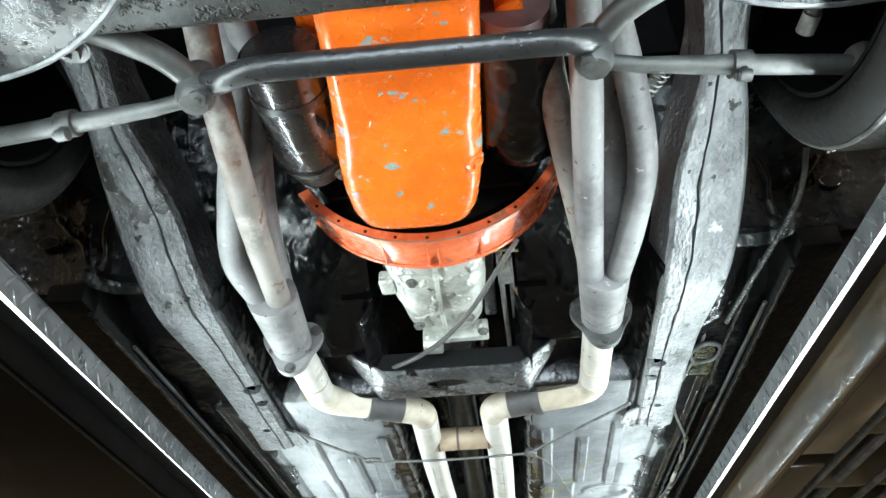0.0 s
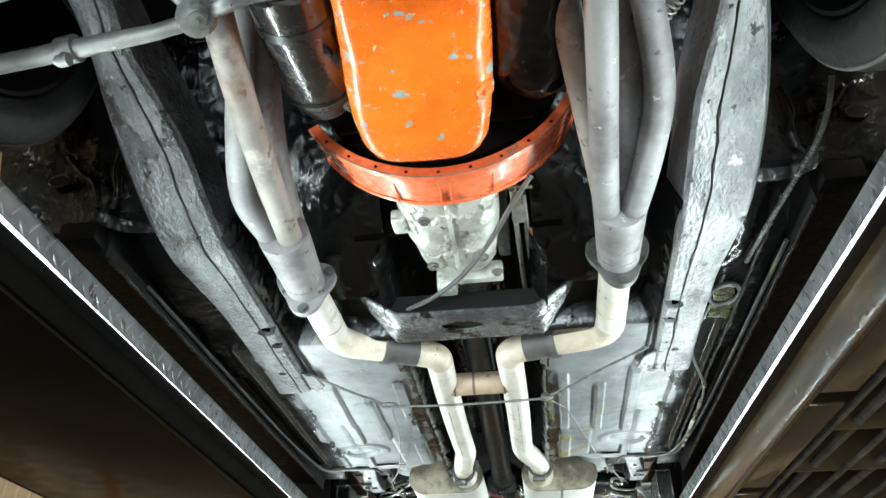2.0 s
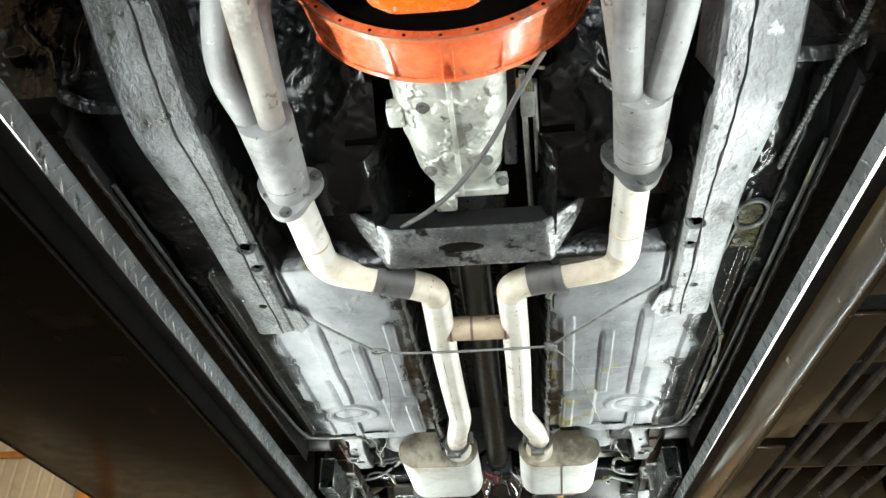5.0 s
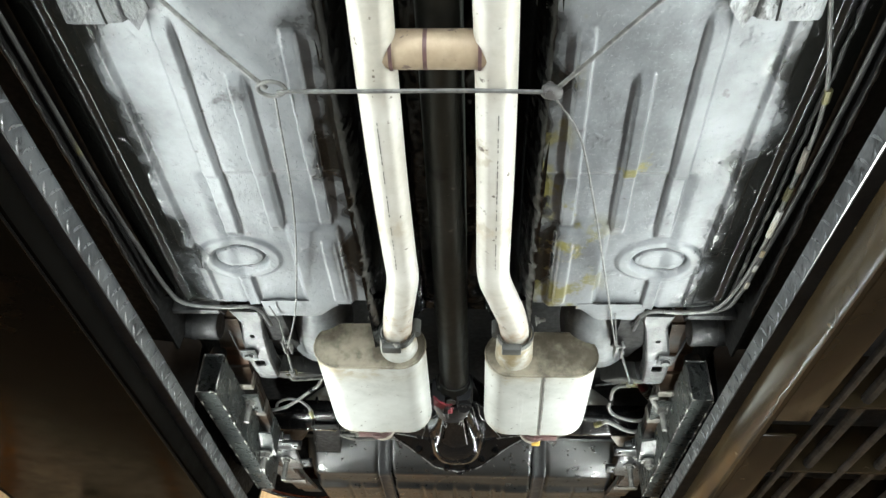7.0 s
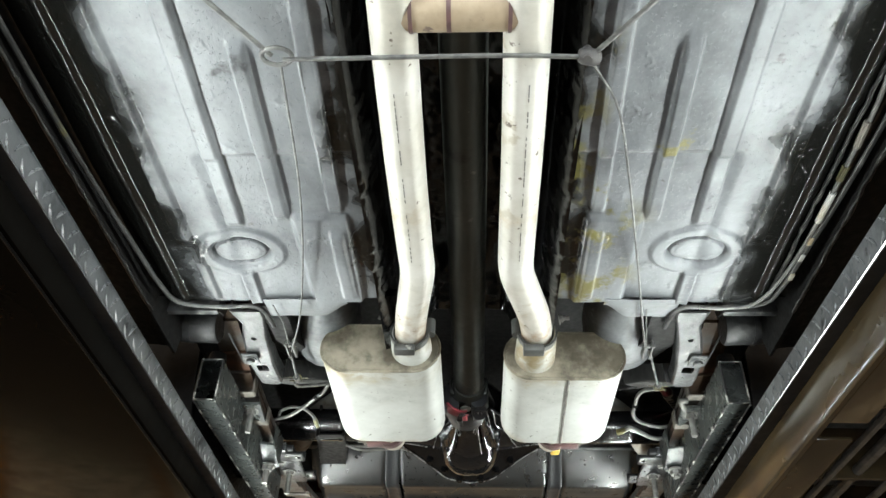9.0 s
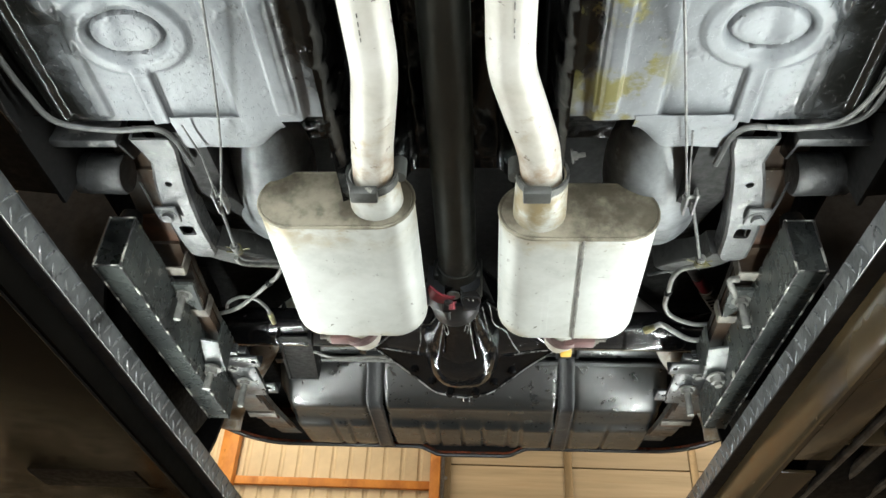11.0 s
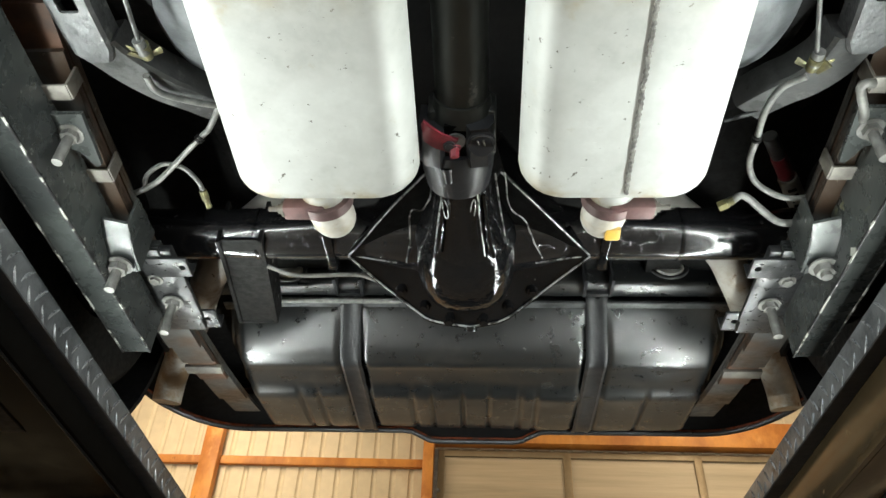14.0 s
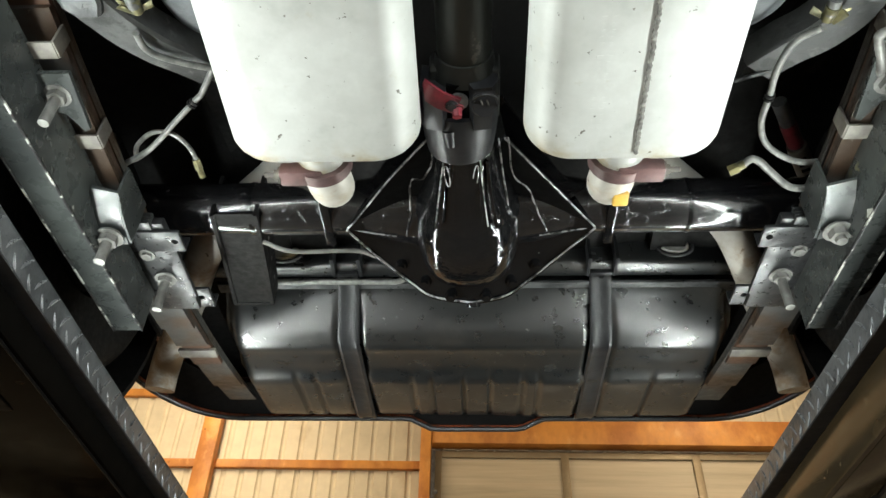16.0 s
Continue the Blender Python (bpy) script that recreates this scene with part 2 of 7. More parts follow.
M_TANK = material("satin_black_tank_paint", (0.0062, 0.0070, 0.0080), (0.011, 0.0118, 0.012), 5, rough=0.26, rough2=0.36, metal=0.0, bump=0.0002, bump_scale=12, coat=0.0, specular=1.0,
                  stains=(((0.020, 0.021, 0.021), 16, 0.54, 0.74, 2, 0.26), ((0.12, 0.12, 0.115), 75, 0.70, 0.72, 6, 0.5), ((0.030, 0.028, 0.026), 5, 0.56, 0.72, 11, 0.3)))
M_STRAP = material("dull_grey_strap_steel", (0.022, 0.023, 0.025), (0.012, 0.012, 0.014), 9, rough=0.34, metal=0.2, bump=0.0008, bump_scale=50)
M_PIPE = material("aluminised_pipe", (0.545, 0.53, 0.505), (0.47, 0.445, 0.395), 5, rough=0.42, rough2=0.58, metal=0.12, bump=0.0009, bump_scale=26,
                  stains=(((0.40, 0.31, 0.20), 6, 0.61, 0.74, 4, 0.6), ((0.42, 0.38, 0.32), 14, 0.60, 0.66, 12, 0.6), ((0.12, 0.095, 0.08), 50, 0.65, 0.675, 8, 0.6)), scorched=((0.67, -0.13, (0.27, 0.185, 0.11)),))
M_ELBOW = material("tan_stained_pipe_elbow", (0.52, 0.475, 0.40), (0.40, 0.345, 0.27), 8, low=0.40, high=0.62, rough=0.48, rough2=0.62, metal=0.12, bump=0.0008, bump_scale=30,
                   stains=(((0.25, 0.175, 0.11), 9, 0.60, 0.70, 4, 0.6), ((0.60, 0.58, 0.54), 11, 0.62, 0.72, 14, 0.5), ((0.11, 0.09, 0.08), 46, 0.66, 0.68, 8, 0.6)))
M_HPIPE = material("heat_browned_pipe", (0.47, 0.385, 0.28), (0.36, 0.28, 0.195), 8, rough=0.5, metal=0.25, bump=0.0007, bump_scale=30,
                   stains=(((0.16, 0.12, 0.10), 30, 0.62, 0.67, 4, 0.6), ((0.55, 0.48, 0.38), 10, 0.62, 0.72, 9, 0.5)))
M_HEADER = material("grey_coated_header", (0.205, 0.203, 0.208), (0.140, 0.135, 0.138), 8, low=0.40, high=0.62, rough=0.55, rough2=0.72, metal=0.15, bump=0.0010, bump_scale=110,
                    stains=(((0.28, 0.27, 0.255), 5, 0.60, 0.72, 3, 0.6), ((0.10, 0.075, 0.070), 9, 0.61, 0.70, 6, 0.8), ((0.06, 0.05, 0.048), 38, 0.645, 0.69, 9, 0.8), ((0.36, 0.35, 0.34), 55, 0.655, 0.68, 14, 0.7)))
M_RUSTHEADER = material("rust_stained_header", (0.240, 0.228, 0.210), (0.180, 0.165, 0.152), 6, rough=0.58, rough2=0.75, metal=0.15, bump=0.0010, bump_scale=110,
                        stains=(((0.40, 0.385, 0.35), 5, 0.58, 0.68, 3, 0.6), ((0.12, 0.075, 0.055), 26, 0.60, 0.66, 6, 0.8), ((0.10, 0.085, 0.08), 9, 0.62, 0.70, 19, 0.8)),
                        scorched=((-0.22, 0.14, (0.13, 0.088, 0.068)), (-0.26, 0.08, (0.085, 0.072, 0.072)), (-0.30, 0.06, (0.085, 0.078, 0.080))))
M_MUFFLER = material("pale_aluminised_muffler", (0.480, 0.490, 0.475), (0.425, 0.43, 0.41), 5, rough=0.40, rough2=0.52, metal=0.08, bump=0.0009, bump_scale=12,
                     stains=(((0.46, 0.43, 0.34), 6, 0.62, 0.76, 5, 0.5), ((0.12, 0.11, 0.095), 52, 0.665, 0.685, 1, 0.6), ((0.20, 0.19, 0.17), 95, 0.685, 0.705, 8, 0.6), ((0.38, 0.36, 0.30), 13, 0.62, 0.72, 18, 0.5)),
                     scorched=((-0.15, 0.085, (0.25, 0.20, 0.115)), (0.215, -0.060, (0.33, 0.265, 0.15))))
M_MUFFLER_END = material("sooty_muffler_end", (0.25, 0.225, 0.175), (0.080, 0.068, 0.048), 9, low=0.40, high=0.62, rough=0.45, rough2=0.62, metal=0.2, bump=0.0008, bump_scale=40,
                         stains=(((0.10, 0.09, 0.065), 9, 0.60, 0.72, 3, 0.5),))
M_WELD = material("weld_bead", (0.075, 0.072, 0.068), (0.23, 0.22, 0.205), 90, rough=0.5, metal=0.5, bump=0.002, bump_scale=200)
M_SLEEVE = material("dark_grey_sleeve", (0.060, 0.059, 0.062), (0.10, 0.093, 0.090), 14, rough=0.5, metal=0.3, bump=0.0006, bump_scale=60)
M_ORANGE = material("engine_orange_paint", (0.86, 0.170, 0.010), (0.76, 0.130, 0.007), 5, rough=0.20, rough2=0.32, coat=0.4, bump=0.0026, bump_scale=14,
                    stains=(((0.48, 0.062, 0.006), 7, 0.60, 0.74, 21, 0.35), ((0.25, 0.30, 0.28), 15, 0.605, 0.62, 3, 0.5), ((0.24, 0.28, 0.26), 32, 0.645, 0.655, 17, 0.5), ((0.30, 0.05, 0.01), 60, 0.68, 0.70, 8, 0.5),
                            ((0.9, 0.42, 0.24), 40, 0.68, 0.70, 13, 0.4)), wet=((60, 0.60, 0.68, 0.0010, 3.0),))
M_BELL = material("worn_orange_bell_housing", (0.74, 0.165, 0.060), (0.60, 0.120, 0.042), 9, rough=0.20, rough2=0.34, coat=0.4, bump=0.0012, bump_scale=30,
                  stains=(((0.22, 0.09, 0.055), 22, 0.61, 0.68, 3, 0.5), ((0.80, 0.36, 0.22), 12, 0.62, 0.74, 8, 0.3)))
M_ALU = material("oily_cast_aluminium", (0.50, 0.51, 0.475), (0.33, 0.335, 0.305), 12, low=0.40, high=0.62, rough=0.34, rough2=0.52, metal=0.4, bump=0.0018, bump_scale=60,
                 stains=(((0.09, 0.09, 0.07), 20, 0.63, 0.70, 3, 0.35), ((0.62, 0.62, 0.59), 14, 0.62, 0.72, 7, 0.4)), wet=((16, 0.48, 0.62, 0.005, 2.0),))
M_STEEL = material("worn_bare_steel", (0.20, 0.198, 0.19), (0.11, 0.107, 0.10), 26, rough=0.40, rough2=0.6, metal=0.5, bump=0.0008, bump_scale=90)
M_LINK = material("grey_painted_steering_rod", (0.074, 0.076, 0.074), (0.042, 0.043, 0.041), 13, low=0.40, high=0.60, rough=0.36, rough2=0.52, metal=0.2, bump=0.0010, bump_scale=90,
                  stains=(((0.22, 0.218, 0.20), 34, 0.66, 0.69, 3, 0.55), (GRIME, 18, 0.60, 0.67, 9, 0.4)))
M_KFRAME = material("greasy_cross_member", (0.050, 0.052, 0.050), (0.022, 0.023, 0.022), 11, rough=0.35, rough2=0.6, metal=0.1, bump=0.003, bump_scale=28,
                    stains=(((0.11, 0.085, 0.035), 12, 0.60, 0.66, 3, 0.7), ((0.19, 0.19, 0.18), 20, 0.64, 0.70, 5, 0.5), (GRIME, 30, 0.62, 0.66, 9, 0.3)), wet=((38, 0.52, 0.63, 0.005, 2.0),))
M_BAR = material("satin_black_bar_paint", (0.013, 0.0135, 0.0145), (0.023, 0.023, 0.024), 12, rough=0.26, rough2=0.38, metal=0.1, bump=0.0012, bump_scale=70,
                 stains=(((0.22, 0.22, 0.20), 44, 0.70, 0.72, 4, 0.5), (GRIME, 14, 0.58, 0.66, 9, 0.3)), wet=((50, 0.60, 0.70, 0.0005, 1.0),))
M_BARTUBE = material("scuffed_black_box_tube", (0.048, 0.053, 0.051), (0.030, 0.033, 0.033), 5, low=0.40, high=0.62, rough=0.24, rough2=0.34, metal=0.15, bump=0.0004, bump_scale=70,
                     stains=(((0.24, 0.24, 0.22), 45, 0.675, 0.695, 4, 0.5), ((0.12, 0.115, 0.07), 20, 0.68, 0.71, 9, 0.5), ((0.07, 0.072, 0.073), 7, 0.60, 0.72, 12, 0.3)))
M_BRACKET = material("grey_black_bracket_paint", (0.078, 0.080, 0.083), (0.034, 0.035, 0.037), 12, low=0.40, high=0.60, rough=0.27, rough2=0.5, metal=0.15, bump=0.0016, bump_scale=70,
                     stains=(((0.17, 0.17, 0.165), 18, 0.61, 0.69, 2, 0.45), (GRIME, 26, 0.62, 0.70, 9, 0.3)), wet=((55, 0.56, 0.72, 0.0005, 1.0),))
M_ARM = material("dirty_grey_frame_arm", (0.058, 0.059, 0.059), (0.030, 0.030, 0.030), 10, low=0.40, high=0.62, rough=0.38, rough2=0.55, metal=0.1, bump=0.0016, bump_scale=60,
                 stains=((OLIVE, 6, 0.58, 0.66, 31, 0.5), ((0.10, 0.10, 0.098), 20, 0.63, 0.70, 2, 0.45), (GRIME, 14, 0.58, 0.66, 9, 0.4)))
M_BULGE = material("blotchy_grey_pressing_paint", (0.150, 0.157, 0.166), (0.055, 0.058, 0.062), 7, low=0.38, high=0.64, rough=0.4, rough2=0.55, bump=0.0012, bump_scale=80,
                   stains=((GRIME, 6, 0.60, 0.72, 5, 0.3), ((0.26, 0.27, 0.28), 20, 0.62, 0.72, 9, 0.4)))
M_SPRING = material("grey_brown_spring_leaf", (0.050, 0.049, 0.047), (0.045, 0.027, 0.016), 7, low=0.42, high=0.60, rough=0.38, rough2=0.6, metal=0.15, bump=0.0012, bump_scale=60, specular=0.35,
                    stains=(((0.06, 0.055, 0.05), 16, 0.62, 0.70, 4, 0.5), ((0.13, 0.11, 0.09), 60, 0.68, 0.70, 8, 0.6)))
M_COPPER = material("coppery_spring_liner", (0.085, 0.040, 0.022), (0.045, 0.026, 0.018), 15, rough=0.45, metal=0.2, bump=0.0008, bump_scale=70)
M_CLIP = material("pale_zinc_clip", (0.185, 0.172, 0.150), (0.11, 0.10, 0.09), 20, rough=0.45, metal=0.25, bump=0.0006, bump_scale=80)
M_OLIVE = material("olive_overspray", (0.035, 0.033, 0.012), (0.008, 0.008, 0.006), 10, low=0.42, high=0.60, rough=0.2, rough2=0.35, bump=0.001, bump_scale=40)
M_BRASS = material("yellow_zinc_fitting", (0.17, 0.155, 0.075), (0.09, 0.085, 0.05), 60, rough=0.32, metal=0.6, bump=0.0008, bump_scale=120)
M_CABLE = material("grey_cable_sheath", (0.19, 0.19, 0.18), (0.12, 0.12, 0.115), 60, rough=0.32, metal=0.2, bump=0.0004, bump_scale=200)
M_WIRE = material("dull_steel_wire", (0.15, 0.15, 0.145), (0.09, 0.09, 0.09), 60, rough=0.42, metal=0.4, bump=0.0006, bump_scale=250)
M_RUBBER = material("black_rubber", (0.0028, 0.0028, 0.0028), (0.005, 0.0046, 0.0046), 12, rough=0.5, rough2=0.75, bump=0.0008, bump_scale=60, specular=0.2)
M_DRUM = material("rusty_brake_plate", (0.06, 0.036, 0.025), (0.03, 0.02, 0.016), 13, rough=0.7, bump=0.002, bump_scale=40)
M_PLUM = material("plum_painted_clamp", (0.155, 0.085, 0.083), (0.10, 0.062, 0.062), 20, rough=0.42, metal=0.2, bump=0.0008, bump_scale=80)
M_RED = material("faded_red_primer", (0.15, 0.016, 0.024), (0.075, 0.016, 0.019), 30, rough=0.35, bump=0.0006, bump_scale=90)
M_PATCH = material("yellow_paint_mark", (0.62, 0.38, 0.06), (0.5, 0.33, 0.1), 30, rough=0.5)
M_SHAFT = material("dark_drive_shaft_steel", (0.032, 0.034, 0.031), (0.050, 0.051, 0.046), 6, rough=0.36, rough2=0.5, metal=0.5, bump=0.0005, bump_scale=40,
                   stains=(((0.11, 0.105, 0.095), 30, 0.66, 0.70, 4, 0.5), (GRIME, 9, 0.58, 0.68, 7, 0.4)))
M_BODY = material("dark_red_body_paint", (0.16, 0.035, 0.012), (0.13, 0.03, 0.012), 8, rough=0.25, coat=0.5,
                  stains=(((0.02, 0.015, 0.012), 14, 0.56, 0.64, 3, 0.4), ((0.45, 0.42, 0.38), 40, 0.68, 0.70, 6, 0.5)))
# the brown patches are painted reflections of the shop floor
M_LIFT = material("lift_paint_with_reflections", (0.0055, 0.0042, 0.0026), (0.0035, 0.0027, 0.002), 3, rough=0.13, rough2=0.24, bump=0.0008, bump_scale=5, specular=0.02,
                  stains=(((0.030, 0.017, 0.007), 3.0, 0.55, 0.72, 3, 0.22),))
# shaded copy of the lift paint, for the left web
M_LIFTSHADED = material("shaded_lift_paint", (0.0026, 0.0022, 0.0017), (0.0016, 0.0014, 0.0011), 3, rough=0.6, rough2=0.75, bump=0.0006, bump_scale=40, specular=0.03)
# lit copy for the right runway, its brown glow and reflections in the colour
M_LIFTLIT = material("lit_lift_paint", (0.052, 0.037, 0.019), (0.032, 0.023, 0.012), 3, rough=0.14, rough2=0.24, bump=0.0008, bump_scale=6,
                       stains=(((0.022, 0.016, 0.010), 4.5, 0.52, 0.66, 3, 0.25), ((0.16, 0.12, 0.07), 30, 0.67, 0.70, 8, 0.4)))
M_LIFTBLACK = material("black_lift_beam_paint", (0.0036, 0.0037, 0.0040), (0.0055, 0.0055, 0.0058), 6, rough=0.36, rough2=0.5, bump=0.0004, bump_scale=50, specular=0.14,
                       stains=(((0.06, 0.06, 0.058), 24, 0.68, 0.72, 4, 0.5),))
M_PLATE = material("scuffed_tread_plate", (0.135, 0.142, 0.150), (0.075, 0.080, 0.085), 14, low=0.40, high=0.62, rough=0.28, rough2=0.42, metal=0.45, bump=0.0008, bump_scale=90,
                   stains=((GRIME, 22, 0.60, 0.66, 6, 0.3),))
M_TREAD = material("rubbed_tread_bar", (0.24, 0.25, 0.26), (0.13, 0.137, 0.145), 20, rough=0.24, rough2=0.36, metal=0.5, bump=0.0005, bump_scale=90)
M_SIDING = material("cream_ribbed_siding", (0.66, 0.575, 0.41), (0.60, 0.52, 0.365), 1.5, rough=0.5, bump=0.0006, bump_scale=14,
                    stains=(((0.56, 0.46, 0.30), 2.4, 0.60, 0.75, 3, 0.6),))
M_DOOR = material("cream_door_panel", (0.52, 0.44, 0.31), (0.45, 0.38, 0.26), 1.2, rough=0.5, bump=0.0008, bump_scale=30, stretch=(0.3, 1, 6),
                  stains=(((0.48, 0.39, 0.26), 2.5, 0.58, 0.72, 3, 0.6),))
M_STILE = material("galvanised_door_stile", (0.22, 0.17, 0.10), (0.30, 0.24, 0.15), 6, rough=0.45, metal=0.4)
M_WOOD = material("orange_pine", (0.62, 0.265, 0.052), (0.46, 0.165, 0.030), 4, rough=0.5, bump=0.0010, bump_scale=30, stretch=(1, 1, 0.6),
                  stains=(((0.16, 0.055, 0.016), 9, 0.69, 0.73, 4, 0.6), ((0.70, 0.34, 0.09), 5, 0.58, 0.70, 9, 0.5)))
M_CONCRETE = material("grey_concrete", (0.26, 0.242, 0.215), (0.20, 0.184, 0.164), 1.2, rough=0.45, rough2=0.65, bump=0.001, bump_scale=20,
                      stains=(((0.12, 0.112, 0.105), 1.6, 0.62, 0.76, 3, 0.35),))
M_PLASTER = material("tan_board_wall", (0.50, 0.40, 0.27), (0.44, 0.35, 0.24), 1.0, rough=0.8, bump=0.001, bump_scale=12)


def glowing(name, colour, strength):
    m = bpy.data.materials.new(name)
    m.use_nodes = True
    b = m.node_tree.nodes["Principled BSDF"]
    b.inputs["Base Color"].default_value = (0.8, 0.8, 0.8, 1)
    b.inputs["Emission Color"].default_value, b.inputs["Emission Strength"].default_value = (*colour, 1), strength
    return m


# the light of the place: LED strips along the inner edge of both runways
M_LED = glowing("cool_white_led", (0.985, 0.995, 0.95), 5)
# near-black for wheels and print; in recesses the shade is put into this colour
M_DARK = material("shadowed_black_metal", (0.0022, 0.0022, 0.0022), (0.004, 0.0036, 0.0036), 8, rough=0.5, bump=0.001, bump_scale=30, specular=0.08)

# ---------------------------------------------------------------- mesh tools
# the car stands a little askew between the runways
CAR = Matrix.Translation((0, 3.7, 0)) @ pose(0, 0, 0, 0, 0, -0.9) @ Matrix.Translation((0, -3.7, 0))
HERE = Matrix.Identity(4)


def thing(name, base, label, category, group="", frame_of=CAR):
    ob = new(name)
    ob.empty_display_size = 0.05
    ob.matrix_world = frame_of @ Matrix.Translation(base)
    ob["base"] = base
    return tagged(ob, label, category, group)


def part(name, bms, mat, parent, label="", angle=38.0, kind=""):
    """Links one mesh under a thing or a part. Coordinates are those of the thing's frame."""
    bms = bms if isinstance(bms, list) else [bms]
    bm = bms[0]
    for other in bms[1:]:
        tmp = bpy.data.meshes.new("tmp")
        other.to_mesh(tmp)
        bm.from_mesh(tmp)
        bpy.data.meshes.remove(tmp)
    root = parent
    while root.parent:
        root = root.parent
    base = Vector(root["base"])
    bmesh.ops.recalc_face_normals(bm, faces=bm.faces[:])
    bm.transform(Matrix.Translation(-base))
    me = bpy.data.meshes.new(name)
    bm.to_mesh(me)
    me.materials.append(mat)
    me.polygons.foreach_set("use_smooth", [True] * len(me.polygons))
    me.set_sharp_from_angle(angle=radians(angle))
    ob = new(name, me)
    ob.parent = parent
    if label:
        ob["label"] = label
    if kind:
        ob["kind"] = kind
    for b in bms:
        b.free()
    return ob


def setting(name, bms, mat, label="", frame_of=HERE, angle=38.0):
    bms = bms if isinstance(bms, list) else [bms]
    bm = bms[0]
    for other in bms[1:]:
        tmp = bpy.data.meshes.new("tmp")
        other.to_mesh(tmp)
        bm.from_mesh(tmp)
        bpy.data.meshes.remove(tmp)
    bmesh.ops.recalc_face_normals(bm, faces=bm.faces[:])
    me = bpy.data.meshes.new(name)
    bm.to_mesh(me)
    me.materials.append(mat)
    me.polygons.foreach_set("use_smooth", [True] * len(me.polygons))
    me.set_sharp_from_angle(angle=radians(angle))
    ob = new(name, me)
    ob.matrix_world = frame_of
    ob["base"] = (0.0, 0.0, 0.0)
    for b in bms:
        b.free()
    return tagged(ob, label, kind="structure")


def box(x0, x1, y0, y1, z0, z1, bevel=0.0, seg=2):
    bm = bmesh.new()
    bmesh.ops.create_cube(bm, size=1)
    for v in bm.verts:
        v.co = ((x0 + x1) / 2 + v.co.x * (x1 - x0), (y0 + y1) / 2 + v.co.y * (y1 - y0), (z0 + z1) / 2 + v.co.z * (z1 - z0))
    if bevel:
        bmesh.ops.bevel(bm, geom=bm.edges[:], offset=bevel, segments=seg, affect="EDGES", profile=0.5)
    return bm


def spun(bm, m):
    bm.transform(m)
    return bm


def rounded(points, steps=6):
    """Catmull-Rom through the points."""
    p = [Vector(q) for q in points]
    p = [2 * p[0] - p[1]] + p + [2 * p[-1] - p[-2]]
    out = []
    for i in range(1, len(p) - 2):
        a, b, c, d = p[i - 1 : i + 3]
        for k in range(steps):
            t = k / steps
            out.append(0.5 * (2 * b + (c - a) * t + (2 * a - 5 * b + 4 * c - d) * t * t + (3 * b - a - 3 * c + d) * t**3))
    return out + [p[-2]]


def bent(points, radius, steps=7):
    """A polyline with its corners rounded to arcs of about that radius."""
    p = [Vector(q) for q in points]
    out = [p[0]]
    for a, b, c in zip(p, p[1:], p[2:]):
        u, v = (a - b), (c - b)
        cut = min(radius, u.length * 0.48, v.length * 0.48)
        s, e = b + u.normalized() * cut, b + v.normalized() * cut
        for k in range(steps + 1):
            t = k / steps
            out.append((1 - t) ** 2 * s + 2 * t * (1 - t) * b + t * t * e)
    return out + [p[-1]]


def tube(path, r, n=16, caps=True, hollow=0.0):
    """A round tube along a path; r: a radius or a function of 0..1."""
    bm = bmesh.new()
    path = [Vector(q) for q in path]
    rings, up, inner = [], None, []
    for i, q in enumerate(path):
        d = (path[min(i + 1, len(path) - 1)] - path[max(i - 1, 0)]).normalized()
        if up is None:
            up = d.orthogonal().normalized()
        up = (up - d * up.dot(d)).normalized()
        side = d.cross(up)
        rad = r(i / (len(path) - 1)) if callable(r) else r
        ring = [bm.verts.new(q + rad * (math.cos(a) * up + math.sin(a) * side)) for a in (2 * math.pi * k / n for k in range(n))]
        rings.append(ring)
        if hollow:
            inner.append([bm.verts.new(q + (rad - hollow) * (math.cos(a) * up + math.sin(a) * side)) for a in (2 * math.pi * k / n for k in range(n))])
    for some in (rings, inner):
        for a, b in zip(some, some[1:]):
            for k in range(n):
                bm.faces.new((a[k], a[(k + 1) % n], b[(k + 1) % n], b[k]))
    if hollow:
        for o, i in ((rings[0], inner[0]), (rings[-1], inner[-1])):
            for k in range(n):
                bm.faces.new((o[k], o[(k + 1) % n], i[(k + 1) % n], i[k]))
    elif caps:
        bm.faces.new(rings[0][::-1])
        bm.faces.new(rings[-1])
    return bm


def rod(a, b, r, n=14, r2=None):
    return tube([a, b], r if r2 is None else (lambda t: r + (r2 - r) * t), n)


def loft(rings, caps=True):
    bm = bmesh.new()
    vs = [[bm.verts.new(Vector(q)) for q in ring] for ring in rings]
    n = len(vs[0])
    for a, b in zip(vs, vs[1:]):
        for k in range(n):
            bm.faces.new((a[k], a[(k + 1) % n], b[(k + 1) % n], b[k]))
    if caps:
        bm.faces.new(vs[0][::-1])
        bm.faces.new(vs[-1])
    return bm


def prism(outline, axis, a, b, bevel=0.0):
    """An outline in the two other axes, drawn out along axis from a to b."""
    def at(u, v, w):
        return {"x": (w, u, v), "y": (u, w, v), "z": (u, v, w)}[axis]
    bm = loft([[at(u, v, a) for u, v in outline], [at(u, v, b) for u, v in outline]])
    if bevel:
        bmesh.ops.bevel(bm, geom=bm.edges[:], offset=bevel, segments=2, affect="EDGES", profile=0.5)
    return bm


